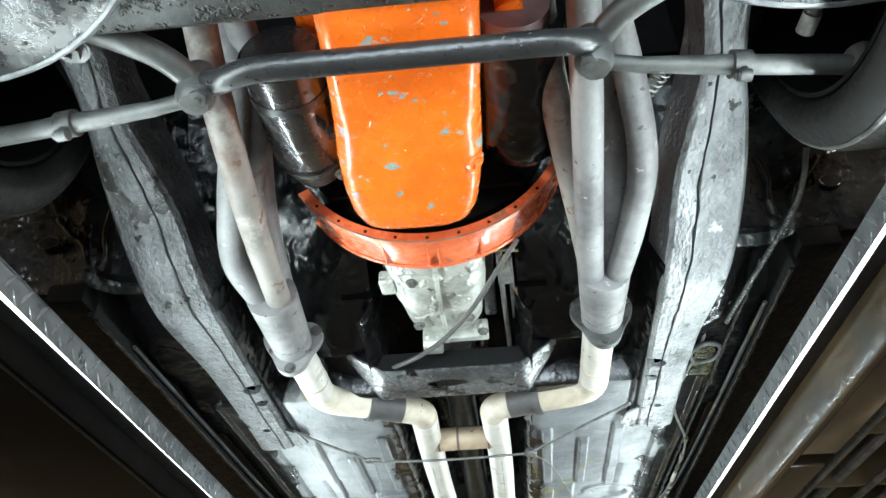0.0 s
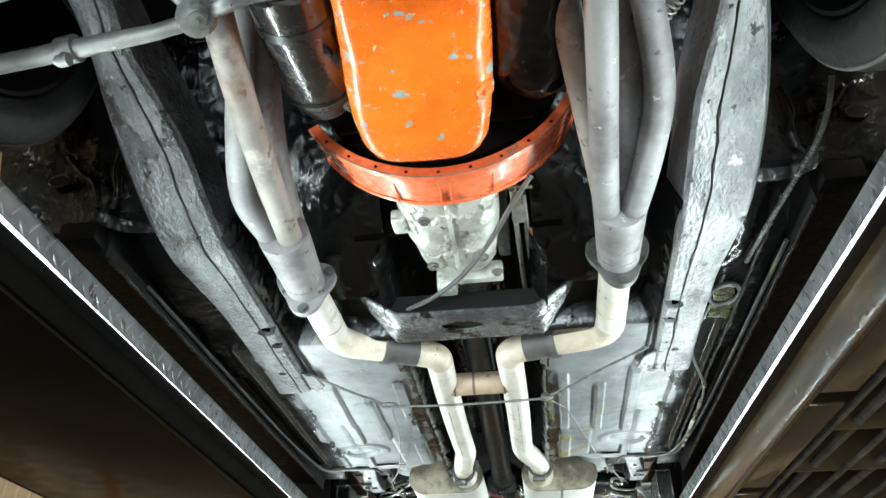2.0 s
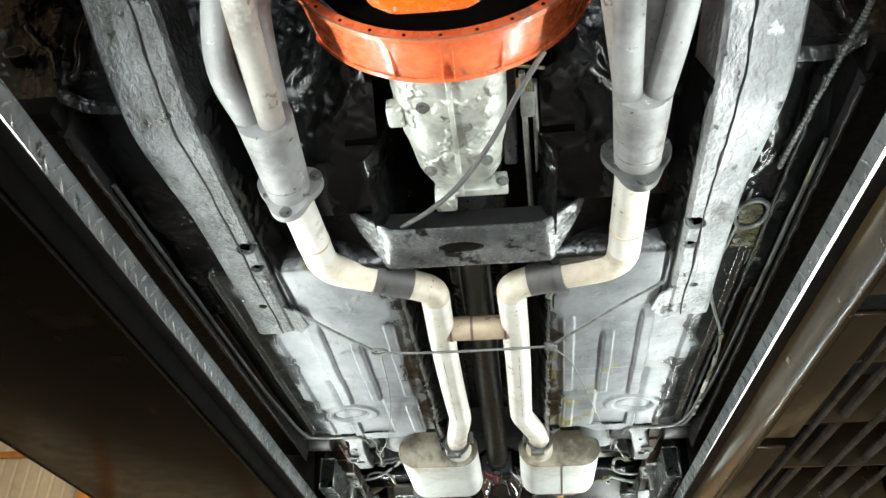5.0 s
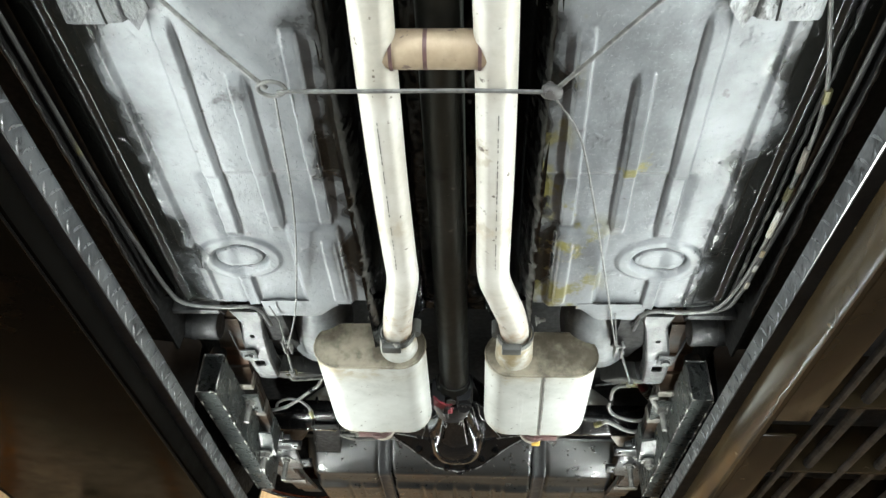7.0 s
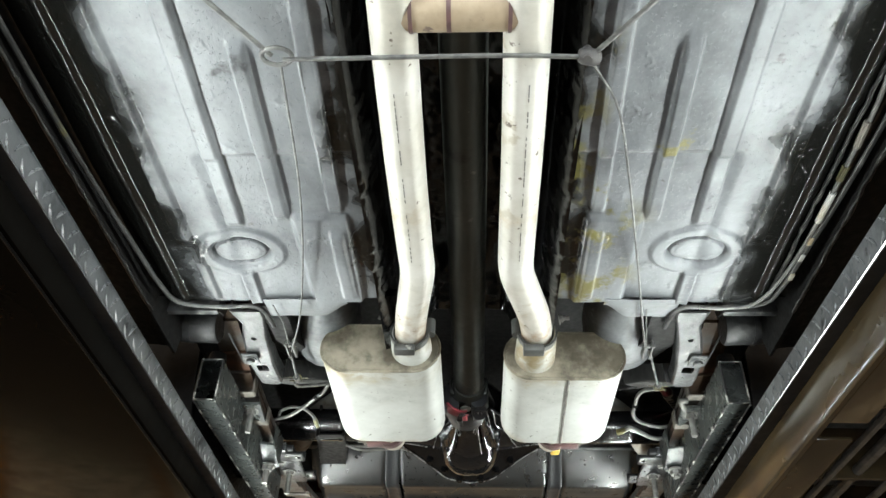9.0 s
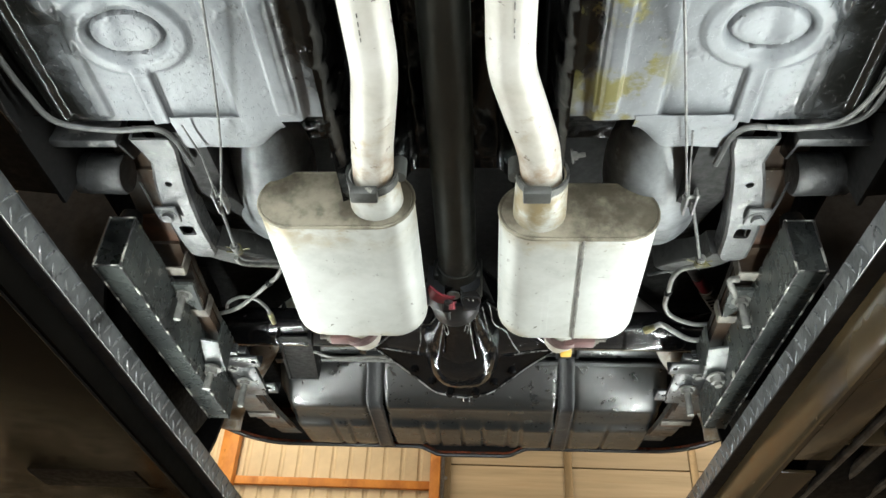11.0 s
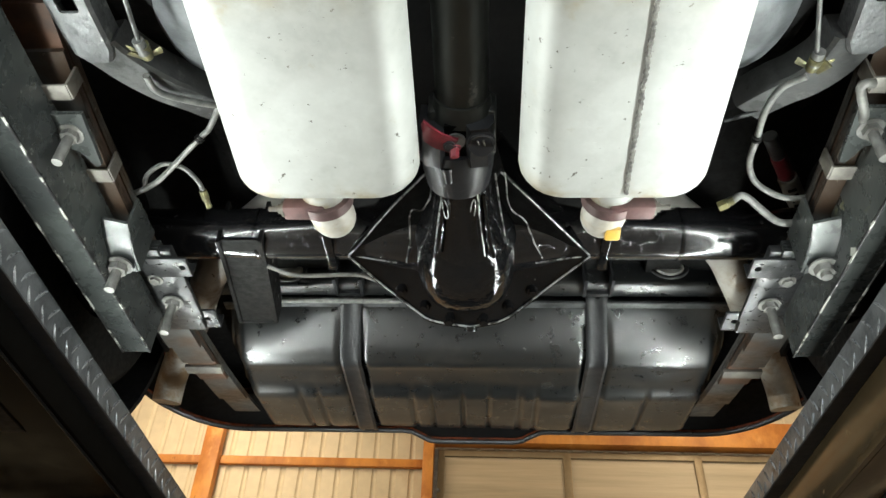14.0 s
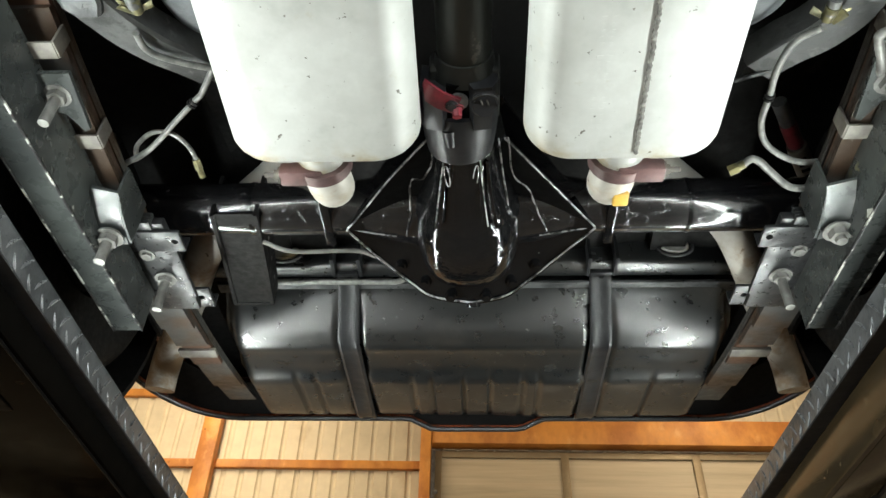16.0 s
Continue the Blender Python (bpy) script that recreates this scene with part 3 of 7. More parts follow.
def sheet(fn, us, vs, thick=(0, 0, 0.0015)):
    """A thin sheet: fn(u, v) gives the place."""
    bm = bmesh.new()
    layers = []
    for off in ((0, 0, 0), thick):
        layers.append([[bm.verts.new(Vector(fn(u, v)) + Vector(off)) for v in vs] for u in us])
    nu, nv = len(us), len(vs)
    for g in layers:
        for i in range(nu - 1):
            for j in range(nv - 1):
                bm.faces.new((g[i][j], g[i + 1][j], g[i + 1][j + 1], g[i][j + 1]))
    p, q = layers
    for i in range(nu - 1):
        for j in (0, nv - 1):
            bm.faces.new((p[i][j], p[i + 1][j], q[i + 1][j], q[i][j]))
    for j in range(nv - 1):
        for i in (0, nu - 1):
            bm.faces.new((p[i][j], p[i][j + 1], q[i][j + 1], q[i][j]))
    return bm


def oval(cx, cz, hw, hh, n=40, power=2.0, y=0.0):
    out = []
    for k in range(n):
        a = 2 * math.pi * k / n
        c, s = math.cos(a), math.sin(a)
        out.append((cx + hw * math.copysign(abs(c) ** (2 / power), c), y, cz + hh * math.copysign(abs(s) ** (2 / power), s)))
    return out


def stadium(cx, cz, hw, hh, y, n=12):
    """A flat-sided oval in the plane y."""
    out = []
    for side, start in ((1, -90), (-1, 90)):
        for k in range(n + 1):
            a = radians(start + 180 * k / n)
            out.append((cx + side * (hw - hh) + hh * math.cos(a), y, cz + hh * math.sin(a)))
    return out


def bolt(p, d, r=0.008, h=0.007, shank=0.0, shank_r=0.004):
    """A hexagon head at p that stands out along d, with a shank beyond it."""
    p, d = Vector(p), Vector(d).normalized()
    out = [tube([p, p + d * h], r, 6)]
    out.append(tube([p - d * 0.001, p + d * 0.0015], r * 1.45, 14))
    if shank:
        out.append(tube([p + d * h, p + d * (h + shank)], shank_r, 10))
    return out


def carved(bm, cutters):
    """The mesh with the cutters' volumes taken away."""
    def linked(b):
        me = bpy.data.meshes.new("tmp")
        bmesh.ops.recalc_face_normals(b, faces=b.faces[:])
        b.to_mesh(me)
        b.free()
        return new("tmp", me)
    ob = linked(bm)
    made = [linked(c) for c in cutters]
    for c in made:
        mod = ob.modifiers.new("cut", "BOOLEAN")
        mod.operation, mod.solver, mod.object = "DIFFERENCE", "EXACT", c
    done = bpy.data.meshes.new_from_object(ob.evaluated_get(bpy.context.evaluated_depsgraph_get()))
    out = bmesh.new()
    out.from_mesh(done)
    for o in (ob, *made):
        me = o.data
        bpy.data.objects.remove(o)
        bpy.data.meshes.remove(me)
    bpy.data.meshes.remove(done)
    return out


def span(a, b, n):
    return [a + (b - a) * k / (n - 1) for k in range(n)]


def step(a, b, t):
    t = min(1.0, max(0.0, (t - a) / (b - a)))
    return t * t * (3 - 2 * t)

# ---------------------------------------------------------------- the shop
setting("floor", box(-6, 6, -4, 9.0, -0.1, 0), M_CONCRETE, "grey stained concrete shop floor")
# the opening is made up to hold the cool fill lamp
setting("wall_south", [box(-6, -1.75, -4.15, -4, 0, 6), box(1.75, 6, -4.15, -4, 0, 6), box(-1.75, 1.75, -4.15, -4, 2.65, 6)], M_PLASTER, "unseen tan board wall with an opening added for the fill lamp")
setting("wall_west", box(-6.15, -6, -4, 9.2, 0, 6), M_PLASTER, "tan board shop wall")
setting("wall_east", box(6, 6.15, -4, 9.2, 0, 6), M_PLASTER, "tan board shop wall")
setting("ceiling", box(-6.15, 6.15, -4.15, 9.3, 6.0, 6.12), M_PLASTER, "tan board shop ceiling")

WALL_Y = 9.0
DOOR_X0, DOOR_X1, DOOR_TOP = -0.27, 4.60, 4.30


def siding(x0, x1, z0, z1):
    """Ribbed sheet metal; the ribs stand towards the outside."""
    prof, x = [], x0
    while x < x1:
        prof += [(x, 0.0), (x + 0.108, 0.0), (x + 0.116, 0.012), (x + 0.126, 0.017), (x + 0.138, 0.017), (x + 0.148, 0.012), (x + 0.156, 0.0)]
        x += 0.158
    prof = [p for p in prof if p[0] < x1] + [(x1, 0.0)]
    return sheet(lambda u, v: (prof[int(u)][0], WALL_Y + prof[int(u)][1], v), range(len(prof)), span(z0, z1, 2), (0, 0.002, 0))


north = setting("wall_north", [siding(-6, DOOR_X0 - 0.10, 0, 6), siding(DOOR_X1, 6, 0, 6), siding(DOOR_X0 - 0.10, DOOR_X1, DOOR_TOP + 0.02, 6)], M_SIDING,
                "cream ribbed steel siding on a timber frame", angle=20)
setting("wall_north_backing", box(-6.15, 6.15, WALL_Y + 0.05, WALL_Y + 0.2, 0, 6), M_PLASTER, "plain wall behind the siding")
for z in (1.15, 1.75, 2.35, 2.95, 3.55, 4.16, 4.84, 5.5):
    setting("trim_girt", box(-6, DOOR_X0 - 0.13, WALL_Y - 0.045, WALL_Y - 0.002, z - 0.036, z + 0.036, 0.003), M_WOOD, "orange pine girt across the siding")
for x, w in ((-4.6, 0.14), (-2.22, 0.15), (DOOR_X0 - 0.08, 0.09)):
    setting("trim_post", box(x - w / 2, x + w / 2, WALL_Y - 0.15, WALL_Y - 0.048, 0, 6, 0.004), M_WOOD, "orange pine post of the shop wall")
setting("trim_header", box(DOOR_X0 - 0.03, DOOR_X1 + 0.2, WALL_Y - 0.12, WALL_Y - 0.003, DOOR_TOP + 0.03, DOOR_TOP + 0.26, 0.004), M_WOOD, "orange pine header beam over the shop door")
setting("trim_eave", box(-6, 6, WALL_Y - 0.14, WALL_Y - 0.05, 5.0, 5.2, 0.004), M_WOOD, "orange pine plate under the roof")

door = thing("sectional_door", (2.0, WALL_Y, 0), "closed cream sectional garage door with dark stiles", "garage door", frame_of=HERE)
seams = [0.02, 0.58, 1.14, 1.70, 2.26, 2.82, 3.38, 3.76, DOOR_TOP]
for z0, z1 in zip(seams, seams[1:]):
    part("panel", [box(DOOR_X0, DOOR_X1, WALL_Y - 0.01, WALL_Y + 0.03, z0 + 0.006, z1 - 0.006, 0.004)], M_DOOR, door)
for x in (DOOR_X0 + 0.02, 0.83, 1.94, 3.0, 4.05):
    part("stile", [box(x - 0.035, x + 0.035, WALL_Y - 0.035, WALL_Y - 0.012, 0.03, DOOR_TOP - 0.01, 0.004)], M_STILE, door)
part("top_rail", box(DOOR_X0, DOOR_X1, WALL_Y - 0.034, WALL_Y - 0.012, DOOR_TOP - 0.06, DOOR_TOP - 0.005, 0.003), M_STILE, door)
track = part("track", [box(DOOR_X0 - 0.03, DOOR_X0 + 0.0, WALL_Y - 0.10, WALL_Y - 0.02, 0, DOOR_TOP - 0.03)], M_STEEL, door, "galvanised roller track with bolts")
for k in range(6):
    part("roller_bolt", bolt((DOOR_X0 + 0.01, WALL_Y - 0.10, 2.4 + 0.3 * k), (0, -1, 0), 0.014, 0.012), M_STEEL, track)

# ---------------------------------------------------------------- the lift
Z_LIP, Z_DECK = 1.790, 1.842
RUN_Y0, RUN_Y1 = -1.4, 4.34


def runway(s):
    # the two runways differ a little in gauge and depth
    RUN_X, Z_SOFFIT = (0.533, 1.70) if s > 0 else (0.563, 1.735)
    ob = thing("lift_runway", (s * 0.8, 1.5, Z_SOFFIT), "dark brown steel lift runway edged with diamond tread plate", "lift runway", "lift runways", HERE)
    xi, xo = s * RUN_X, s * (RUN_X + 0.50)
    lo, hi = min(xi, xo), max(xi, xo)
    part("deck", box(lo + 0.004, hi, RUN_Y0, RUN_Y1, Z_DECK - 0.005, Z_DECK, 0.0015), M_PLATE, ob, "diamond plate driving surface")
    # folded edge of the deck
    outline = [(xi, Z_DECK), (xi, Z_LIP + 0.004), (xi + s * 0.004, Z_LIP), (xi + s * 0.010, Z_LIP), (xi + s * 0.010, Z_DECK - 0.006), (xi + s * 0.012, Z_DECK)]
    part("lip", prism(outline, "y", RUN_Y0, RUN_Y1), M_PLATE, ob, "scuffed tread plate lip folded down")
    bars = bmesh.new()
    k, y = 0, RUN_Y0 + 0.012
    while y < RUN_Y1 - 0.02:
        z = (Z_LIP + Z_DECK) / 2 + (0.010 if k % 2 else -0.010)
        lean = 0.55 if k % 2 else -0.75
        arc = [(xi, y + 0.017 * u * math.sin(lean) + 0.0035 * u * u, z + 0.017 * u * math.cos(lean)) for u in span(-1, 1, 7)]
        tmp = tube(arc, lambda t: 0.0006 + 0.0022 * math.sin(3.1416 * t), 6)
        me = bpy.data.meshes.new("tmp")
        tmp.to_mesh(me)
        bars.from_mesh(me)
        bpy.data.meshes.remove(me)
        tmp.free()
        y += 0.021
        k += 1
    part("tread_bar", bars, M_TREAD, ob, kind="stuff")
    # LED strip that faces inwards and up, in a shallow channel under the lip
    def led_at(y):
        up = radians(led_tilt(s, y))
        n, t = Vector((-s * math.cos(up), 0, math.sin(up))), Vector((s * math.sin(up), 0, math.cos(up)))
        c = Vector((xi - s * 0.015, y, Z_LIP - 0.006))
        return c - t * (0.005 if s < 0 else 0.007), c + t * 0.009, n

    led, trough = bmesh.new(), []
    ys = span(RUN_Y0, RUN_Y1, 83)
    for y0, y1 in zip(ys, ys[1:]):
        (a0, b0, _), (a1, b1, _) = led_at(y0), led_at(y1)
        led.faces.new([led.verts.new(p) for p in (a0, a1, b1, b0)])
    for y in ys:
        a, b, n = led_at(y)
        tip = a + (a - b) * 0.04 + n * 0.0002
        a, b = a + (a - b) * 0.04 - n * 0.0012, b - n * 0.0004
        trough.append([tip, a + (b - a) * 0.05 + n * 0.0006, b, Vector((xi + s * 0.011, y, Z_LIP - 0.002)), Vector((xi + s * 0.011, y, Z_LIP - 0.015)), a - Vector((0, 0, 0.001))])
    part("led_channel", loft(trough), M_STRAP, ob, "slim aluminium light channel")
    part("led_strip", led, M_LED, ob, "cool white LED strip light")
    # left web painted as shaded, right web as lit by the strip
    part("web", prism([(xi + s * 0.003, Z_LIP - 0.016), (xi + s * 0.003, Z_SOFFIT + 0.008), (xi + s * 0.008, Z_SOFFIT), (xi + s * 0.016, Z_SOFFIT), (xi + s * 0.016, Z_LIP - 0.001), (xi + s * 0.012, Z_LIP - 0.001), (xi + s * 0.012, Z_LIP - 0.016)], "y", RUN_Y0, RUN_Y1), M_LIFTSHADED if s < 0 else M_LIFTLIT, ob)
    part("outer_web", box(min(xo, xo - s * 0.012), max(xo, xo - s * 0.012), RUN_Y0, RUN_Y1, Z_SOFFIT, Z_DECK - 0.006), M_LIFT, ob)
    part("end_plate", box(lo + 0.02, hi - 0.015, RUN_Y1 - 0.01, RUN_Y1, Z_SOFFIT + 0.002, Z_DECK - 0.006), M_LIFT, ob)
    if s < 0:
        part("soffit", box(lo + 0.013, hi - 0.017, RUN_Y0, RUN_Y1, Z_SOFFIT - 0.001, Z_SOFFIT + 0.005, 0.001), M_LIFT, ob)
        part("weld_seam", rod((xi + s * 0.0165, RUN_Y0, Z_SOFFIT - 0.001), (xi + s * 0.0165, RUN_Y1, Z_SOFFIT - 0.001), 0.0025, 6), M_LIFTBLACK, ob)
    else:
        y = RUN_Y0 + 0.1
        while y < RUN_Y1:
            part("rib", box(lo + 0.018, hi - 0.014, y, y + 0.008, Z_SOFFIT + 0.035, Z_DECK - 0.006), M_LIFTLIT, ob)
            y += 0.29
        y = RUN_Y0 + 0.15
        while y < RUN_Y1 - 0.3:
            part("flange", box(lo + 0.017, lo + 0.075, y, y + 0.52, Z_SOFFIT, Z_SOFFIT + 0.006, 0.001), M_LIFTLIT, ob)
            y += 0.58
        for dx, z, r in ((0.13, 1.735, 0.007), (0.19, 1.75, 0.010), (0.25, 1.735, 0.007), (0.33, 1.75, 0.010), (0.40, 1.74, 0.008)):
            part("lift_cable", tube([(xi + dx, yy, z) for yy in span(RUN_Y0, RUN_Y1 - 0.02, 5)], r, 8), M_STEEL, ob, "greasy steel lifting cable")
    return ob


runway(-1)
runway(1)

beam = thing("lift_cross_beam", (0, 4.4, 1.72), "black steel lift cross beam with bolt holes", "lift beam", frame_of=HERE)
holes = [spun(rod((x, 4.30, 1.815), (x, 4.40, 1.815), 0.010, 16), HERE) for x in (-0.20, 0.20)]
part("front_plate", carved(box(-0.56, 0.53, 4.345, 4.357, 1.745, 1.862, 0.0015), holes), M_LIFTBLACK, beam)
part("body", box(-1.40, 1.40, 4.37, 4.50, 1.60, 1.695, 0.006), M_LIFT, beam)
part("rear_plate", box(-0.56, 0.53, 4.45, 4.462, 1.70, 1.862, 0.0015), M_LIFTBLACK, beam)
part("bottom_plate", box(-0.56, 0.53, 4.358, 4.448, 1.7, 1.712), M_LIFTBLACK, beam)
part("lift_cable", tube([(x, 4.338, 1.757 - 0.004 * math.cos(x * 2)) for x in span(-0.56, 0.53, 12)], 0.0065, 10), M_STEEL, beam, "twisted steel cable")

# ---------------------------------------------------------------- car body
Z_FLOOR = 2.0


def groove(d, half, depth):
    """A pressed channel with sloping sides: d is the distance from its middle."""
    return depth * (1 - step(half * 0.60, half, abs(d)))


def pan_height(ax, y, seed):
    z = Z_FLOOR
    drift = 0.02 * (y - 2.2)
    if y > 2.05:
        z -= groove(ax - 0.49 - 0.3 * drift, 0.016, 0.013) * step(2.02, 2.08, y) * (1 - step(2.66, 2.70, y))
        z -= groove(ax - 0.385 - drift, 0.017, 0.013) * step(2.15, 2.18, y) * (1 - step(2.62, 2.65, y))
        z -= groove(ax - 0.302 - drift, 0.014, 0.012) * step(2.25, 2.28, y) * (1 - step(2.60, 2.64, y))
        z -= groove(ax - 0.209 - drift, 0.014, 0.012) * step(2.17, 2.20, y) * (1 - step(2.58, 2.62, y))
        z -= groove(ax - 0.404, 0.015, 0.011) * step(2.765, 2.785, y)
        z -= groove(ax - 0.482, 0.012, 0.008) * step(2.715, 2.735, y) * (1 - step(2.845, 2.86, y))
        z -= groove(ax - 0.222, 0.014, 0.008) * step(2.645, 2.67, y) * (1 - step(2.84, 2.855, y))
    # service plug, an oval ring
    q = math.hypot((ax - 0.402) / 0.074, (y - 2.714) / 0.060)
    z -= 0.0065 * (1 - step(0.10, 0.24, abs(q - 0.90)))
    q2 = math.hypot((ax - 0.402) / 0.049, (y - 2.714) / 0.033)
    z += 0.0085 * (1 - step(0.02, 0.10, abs(q2 - 1.0))) - 0.0012 * (1 - step(0.70, 0.78, q2))
    z += 0.006 * step(2.462, 2.478, y) * (1 - step(0.40, 0.43, ax))
    z -= 0.010 * step(0.195, 0.205, ax) * (1 - step(0.288, 0.300, ax)) * step(2.61, 2.625, y)
    z += 0.022 * step(0.55, 0.60, ax) - 0.006 * (1 - step(0.0, 0.012, abs(ax - 0.545)))
    z += 0.0038 * noise.noise(Vector((ax * 7 + seed, y * 5, 0))) + 0.0010 * noise.noise(Vector((ax * 30, y * 26, seed)))
    z += 0.12 * (1 - step(1.885, 1.925, y))
    return z


body = thing("car_body", (0, 2.5, 2.0), "underside of an old car body, grey floor pans and black undercoat", "car body")
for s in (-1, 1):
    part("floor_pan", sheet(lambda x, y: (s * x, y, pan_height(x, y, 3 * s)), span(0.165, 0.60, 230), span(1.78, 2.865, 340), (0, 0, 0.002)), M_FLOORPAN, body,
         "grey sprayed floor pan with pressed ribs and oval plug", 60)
    # rolled rear edge and the cross rail behind it
    part("pan_edge", tube(rounded([(s * 0.394, 2.965, 2.004), (s * 0.397, 2.925, 2.0), (s * 0.400, 2.898, 1.996), (s * 0.420, 2.876, 1.994), (s * 0.483, 2.879, 1.994), (s * 0.555, 2.858, 1.990), (s * 0.572, 2.80, 1.988), (s * 0.580, 2.7, 1.988), (s * 0.594, 2.4, 1.988), (s * 0.60, 1.6, 1.99)], 5), 0.0045, 8), M_ARM, body)
    part("rocker_sill", prism([(s * 0.602, 2.03), (s * 0.608, 1.972), (s * 0.614, 1.972), (s * 0.625, 1.99), (s * 0.72, 2.0), (s * 0.74, 2.06), (s * 0.74, 2.2), (s * 0.602, 2.2)], "y", 1.45, 3.02), M_MATTBLACK, body, "black rocker sill with a pinch weld flange")
    for bx, bz, seed in ((0.560, 1.994, 3), (0.606, 1.972, 8))[s < 0:]:
        part("sealer_bead", tube([(s * (bx + (0.0014 + 0.0006 * s) * noise.noise(Vector((y * 13, seed, s))) + (0.0012 + 0.0006 * s) * noise.noise(Vector((y * 45, seed, s)))), y, bz + 0.003 * noise.noise(Vector((y * 30, s, seed)))) for y in span(1.46, 2.86, 150)],
                                 lambda t: 0.0035 + 0.0022 * noise.noise(Vector((t * 60, seed, s))), 6), M_CRUST, body, "cracked grey seam sealer", 60)
    part("kick_up_panel", sheet(lambda x, u: (s * x, 2.868 + 0.30 * u, 2.012 + 0.24 * math.sin(u * 1.57)), span(0.14, 0.66, 14), span(0, 1, 14)), M_BLACK, body)
    t0, t1 = (0.232, 0.392) if s < 0 else (0.262, 0.402)
    part("rear_tab", sheet(lambda x, u: (s * x, 2.856 + u * (0.030 + 0.042 * step(t0, t0 + 0.055, x)), 1.996 + 0.010 * u * u + 0.002 * noise.noise(Vector((x * 30, u * 3, s)))), span(t0, t1, 24), span(0, 1, 8)), M_FLOORPAN, body, "pale rear flange of the floor pan", 60)
    part("seat_pan_bulge", spun(tube([(0, y, 0) for y in span(-0.19, 0.19, 16)], lambda t: (0.087 if s > 0 else 0.080) * max(0.02, math.sin(0.12 + 2.9 * t)) ** 0.5, 28), Matrix.Translation((0.345 if s > 0 else -0.326, 3.13, 2.122)) @ pose(0, 0, 0, 8, 0, -s * 10)), M_BULGE, body, "grey rounded pressing under the rear seat", 70)
    part("inner_wheel_panel", box(min(s * 0.632, s * 0.64), max(s * 0.632, s * 0.64), 2.87, 4.02, 2.10, 2.6), M_MATTBLACK, body)
    part("outer_floor", sheet(lambda x, y: (s * x, y, 2.008 + 0.01 * noise.noise(Vector((x * 16, y * 9, s))) + 0.03 * step(1.62, 1.5, y)), span(0.47, 0.605, 16), span(1.42, 2.1, 40)), M_BLACK, body, "gloss black outer floor with olive overspray", 70)
    if s > 0:
        part("grommet", tube([(s * (0.53 + 0.030 * math.cos(a)), 1.81 + 0.042 * math.sin(a), 1.998) for a in span(0, 6.2832, 33)], 0.005, 8, caps=False), M_BRACKET, body)
    if s > 0:
        part("grommet_plug", loft([[(s * (0.53 + 0.021 * math.cos(a)), 1.812 + 0.030 * math.sin(a), z) for a in span(0, 6.02, 24)] for z in (1.999, 2.004)]), M_OLIVE, body, "olive-yellow plug")
    if s > 0:
        part("overspray_patch", sheet(lambda x, y: (s * x, y, 2.0 + 0.01 * noise.noise(Vector((x * 16, y * 9, s)))), span(0.515, 0.57, 8), span(1.84, 2.0, 12)), M_OLIVE, body, "olive-yellow overspray patch", 70)
    part("inner_fender", box(min(s * 0.505, s * 0.515), max(s * 0.505, s * 0.515), 0.0, 1.62, 2.16, 2.9), M_BLACK, body)
    part("splash_shield", sheet(lambda x, z: (s * x, 1.33 + 0.35 * (2.3 - z) * step(2.35, 2.0, z) + 0.022 * noise.noise(Vector((x * 11, z * 9, s))) + 0.03 * step(0.62, 0.58, x), z), span(0.52, 0.80, 40), span(2.02, 2.75, 50), (0, 0.003, 0)), M_SPLASH, body, "gloss black wrinkled splash shield", 70)
    # dark plug in place of a real opening, its shade painted
    part("shield_hole", loft([[(s * (0.68 + 0.017 * math.cos(a)), 1.385 + dy, 2.088 + 0.010 * math.sin(a)) for a in span(0, 6.02, 24)] for dy in (-0.012, 0.012)]), M_DARK, body)
    part("hole_rim", tube([(s * (0.68 + 0.019 * math.cos(a)), 1.374, 2.088 + 0.012 * math.sin(a)) for a in span(0, 6.2832, 29)], 0.0025, 6, caps=False), M_SPLASH, body)
    part("shield_ridge", tube(rounded([(s * 0.60, 1.385, 2.03), (s * 0.612, 1.375, 2.075), (s * 0.64, 1.368, 2.10), (s * 0.665, 1.36, 2.13)], 6), lambda t: 0.006 + 0.003 * noise.noise(Vector((t * 9, s, 0))), 10), M_SPLASH, body, "", 70)
    part("shield_fold", tube(rounded([(s * 0.565, 1.36, 2.14), (s * 0.575, 1.37, 2.10), (s * 0.572, 1.385, 2.06), (s * 0.59, 1.40, 2.04)], 6), lambda t: 0.008 + 0.004 * noise.noise(Vector((t * 7, s, 3))), 10), M_BLACK, body, "", 70)
    part("shield_pocket", box(min(s * 0.612, s * 0.68), max(s * 0.612, s * 0.68), 1.41, 1.46, 1.985, 2.022, 0.003), M_DARK, body)
    part("toe_board", sheet(lambda x, u: (s * x, 1.79 - 0.36 * u, 2.045 + 0.42 * u * u + 0.012 * noise.noise(Vector((x * 6, u * 4, s)))), span(0.15, 0.6, 20), span(0, 1, 14)), M_BLACK, body, "gloss black toe board", 70)
    part("rear_rail", loft([[(s * (0.40 + dx), y, z) for dx, z in ((-0.035, zb), (0.035, zb), (0.035, zb + 0.09), (-0.035, zb + 0.09))] for y, zb in ((2.90, 2.01), (3.05, 2.02), (3.25, 2.10), (3.45, 2.22), (3.7, 2.27), (4.0, 2.24), (4.42, 2.22))]), M_MATTBLACK, body, "dull black rear frame rail")
    part("wheel_house", tube([(s * 0.64, 3.62, 2.13), (s * 0.86, 3.62, 2.13)], 0.40, 36, hollow=0.01), M_MATTBLACK, body)
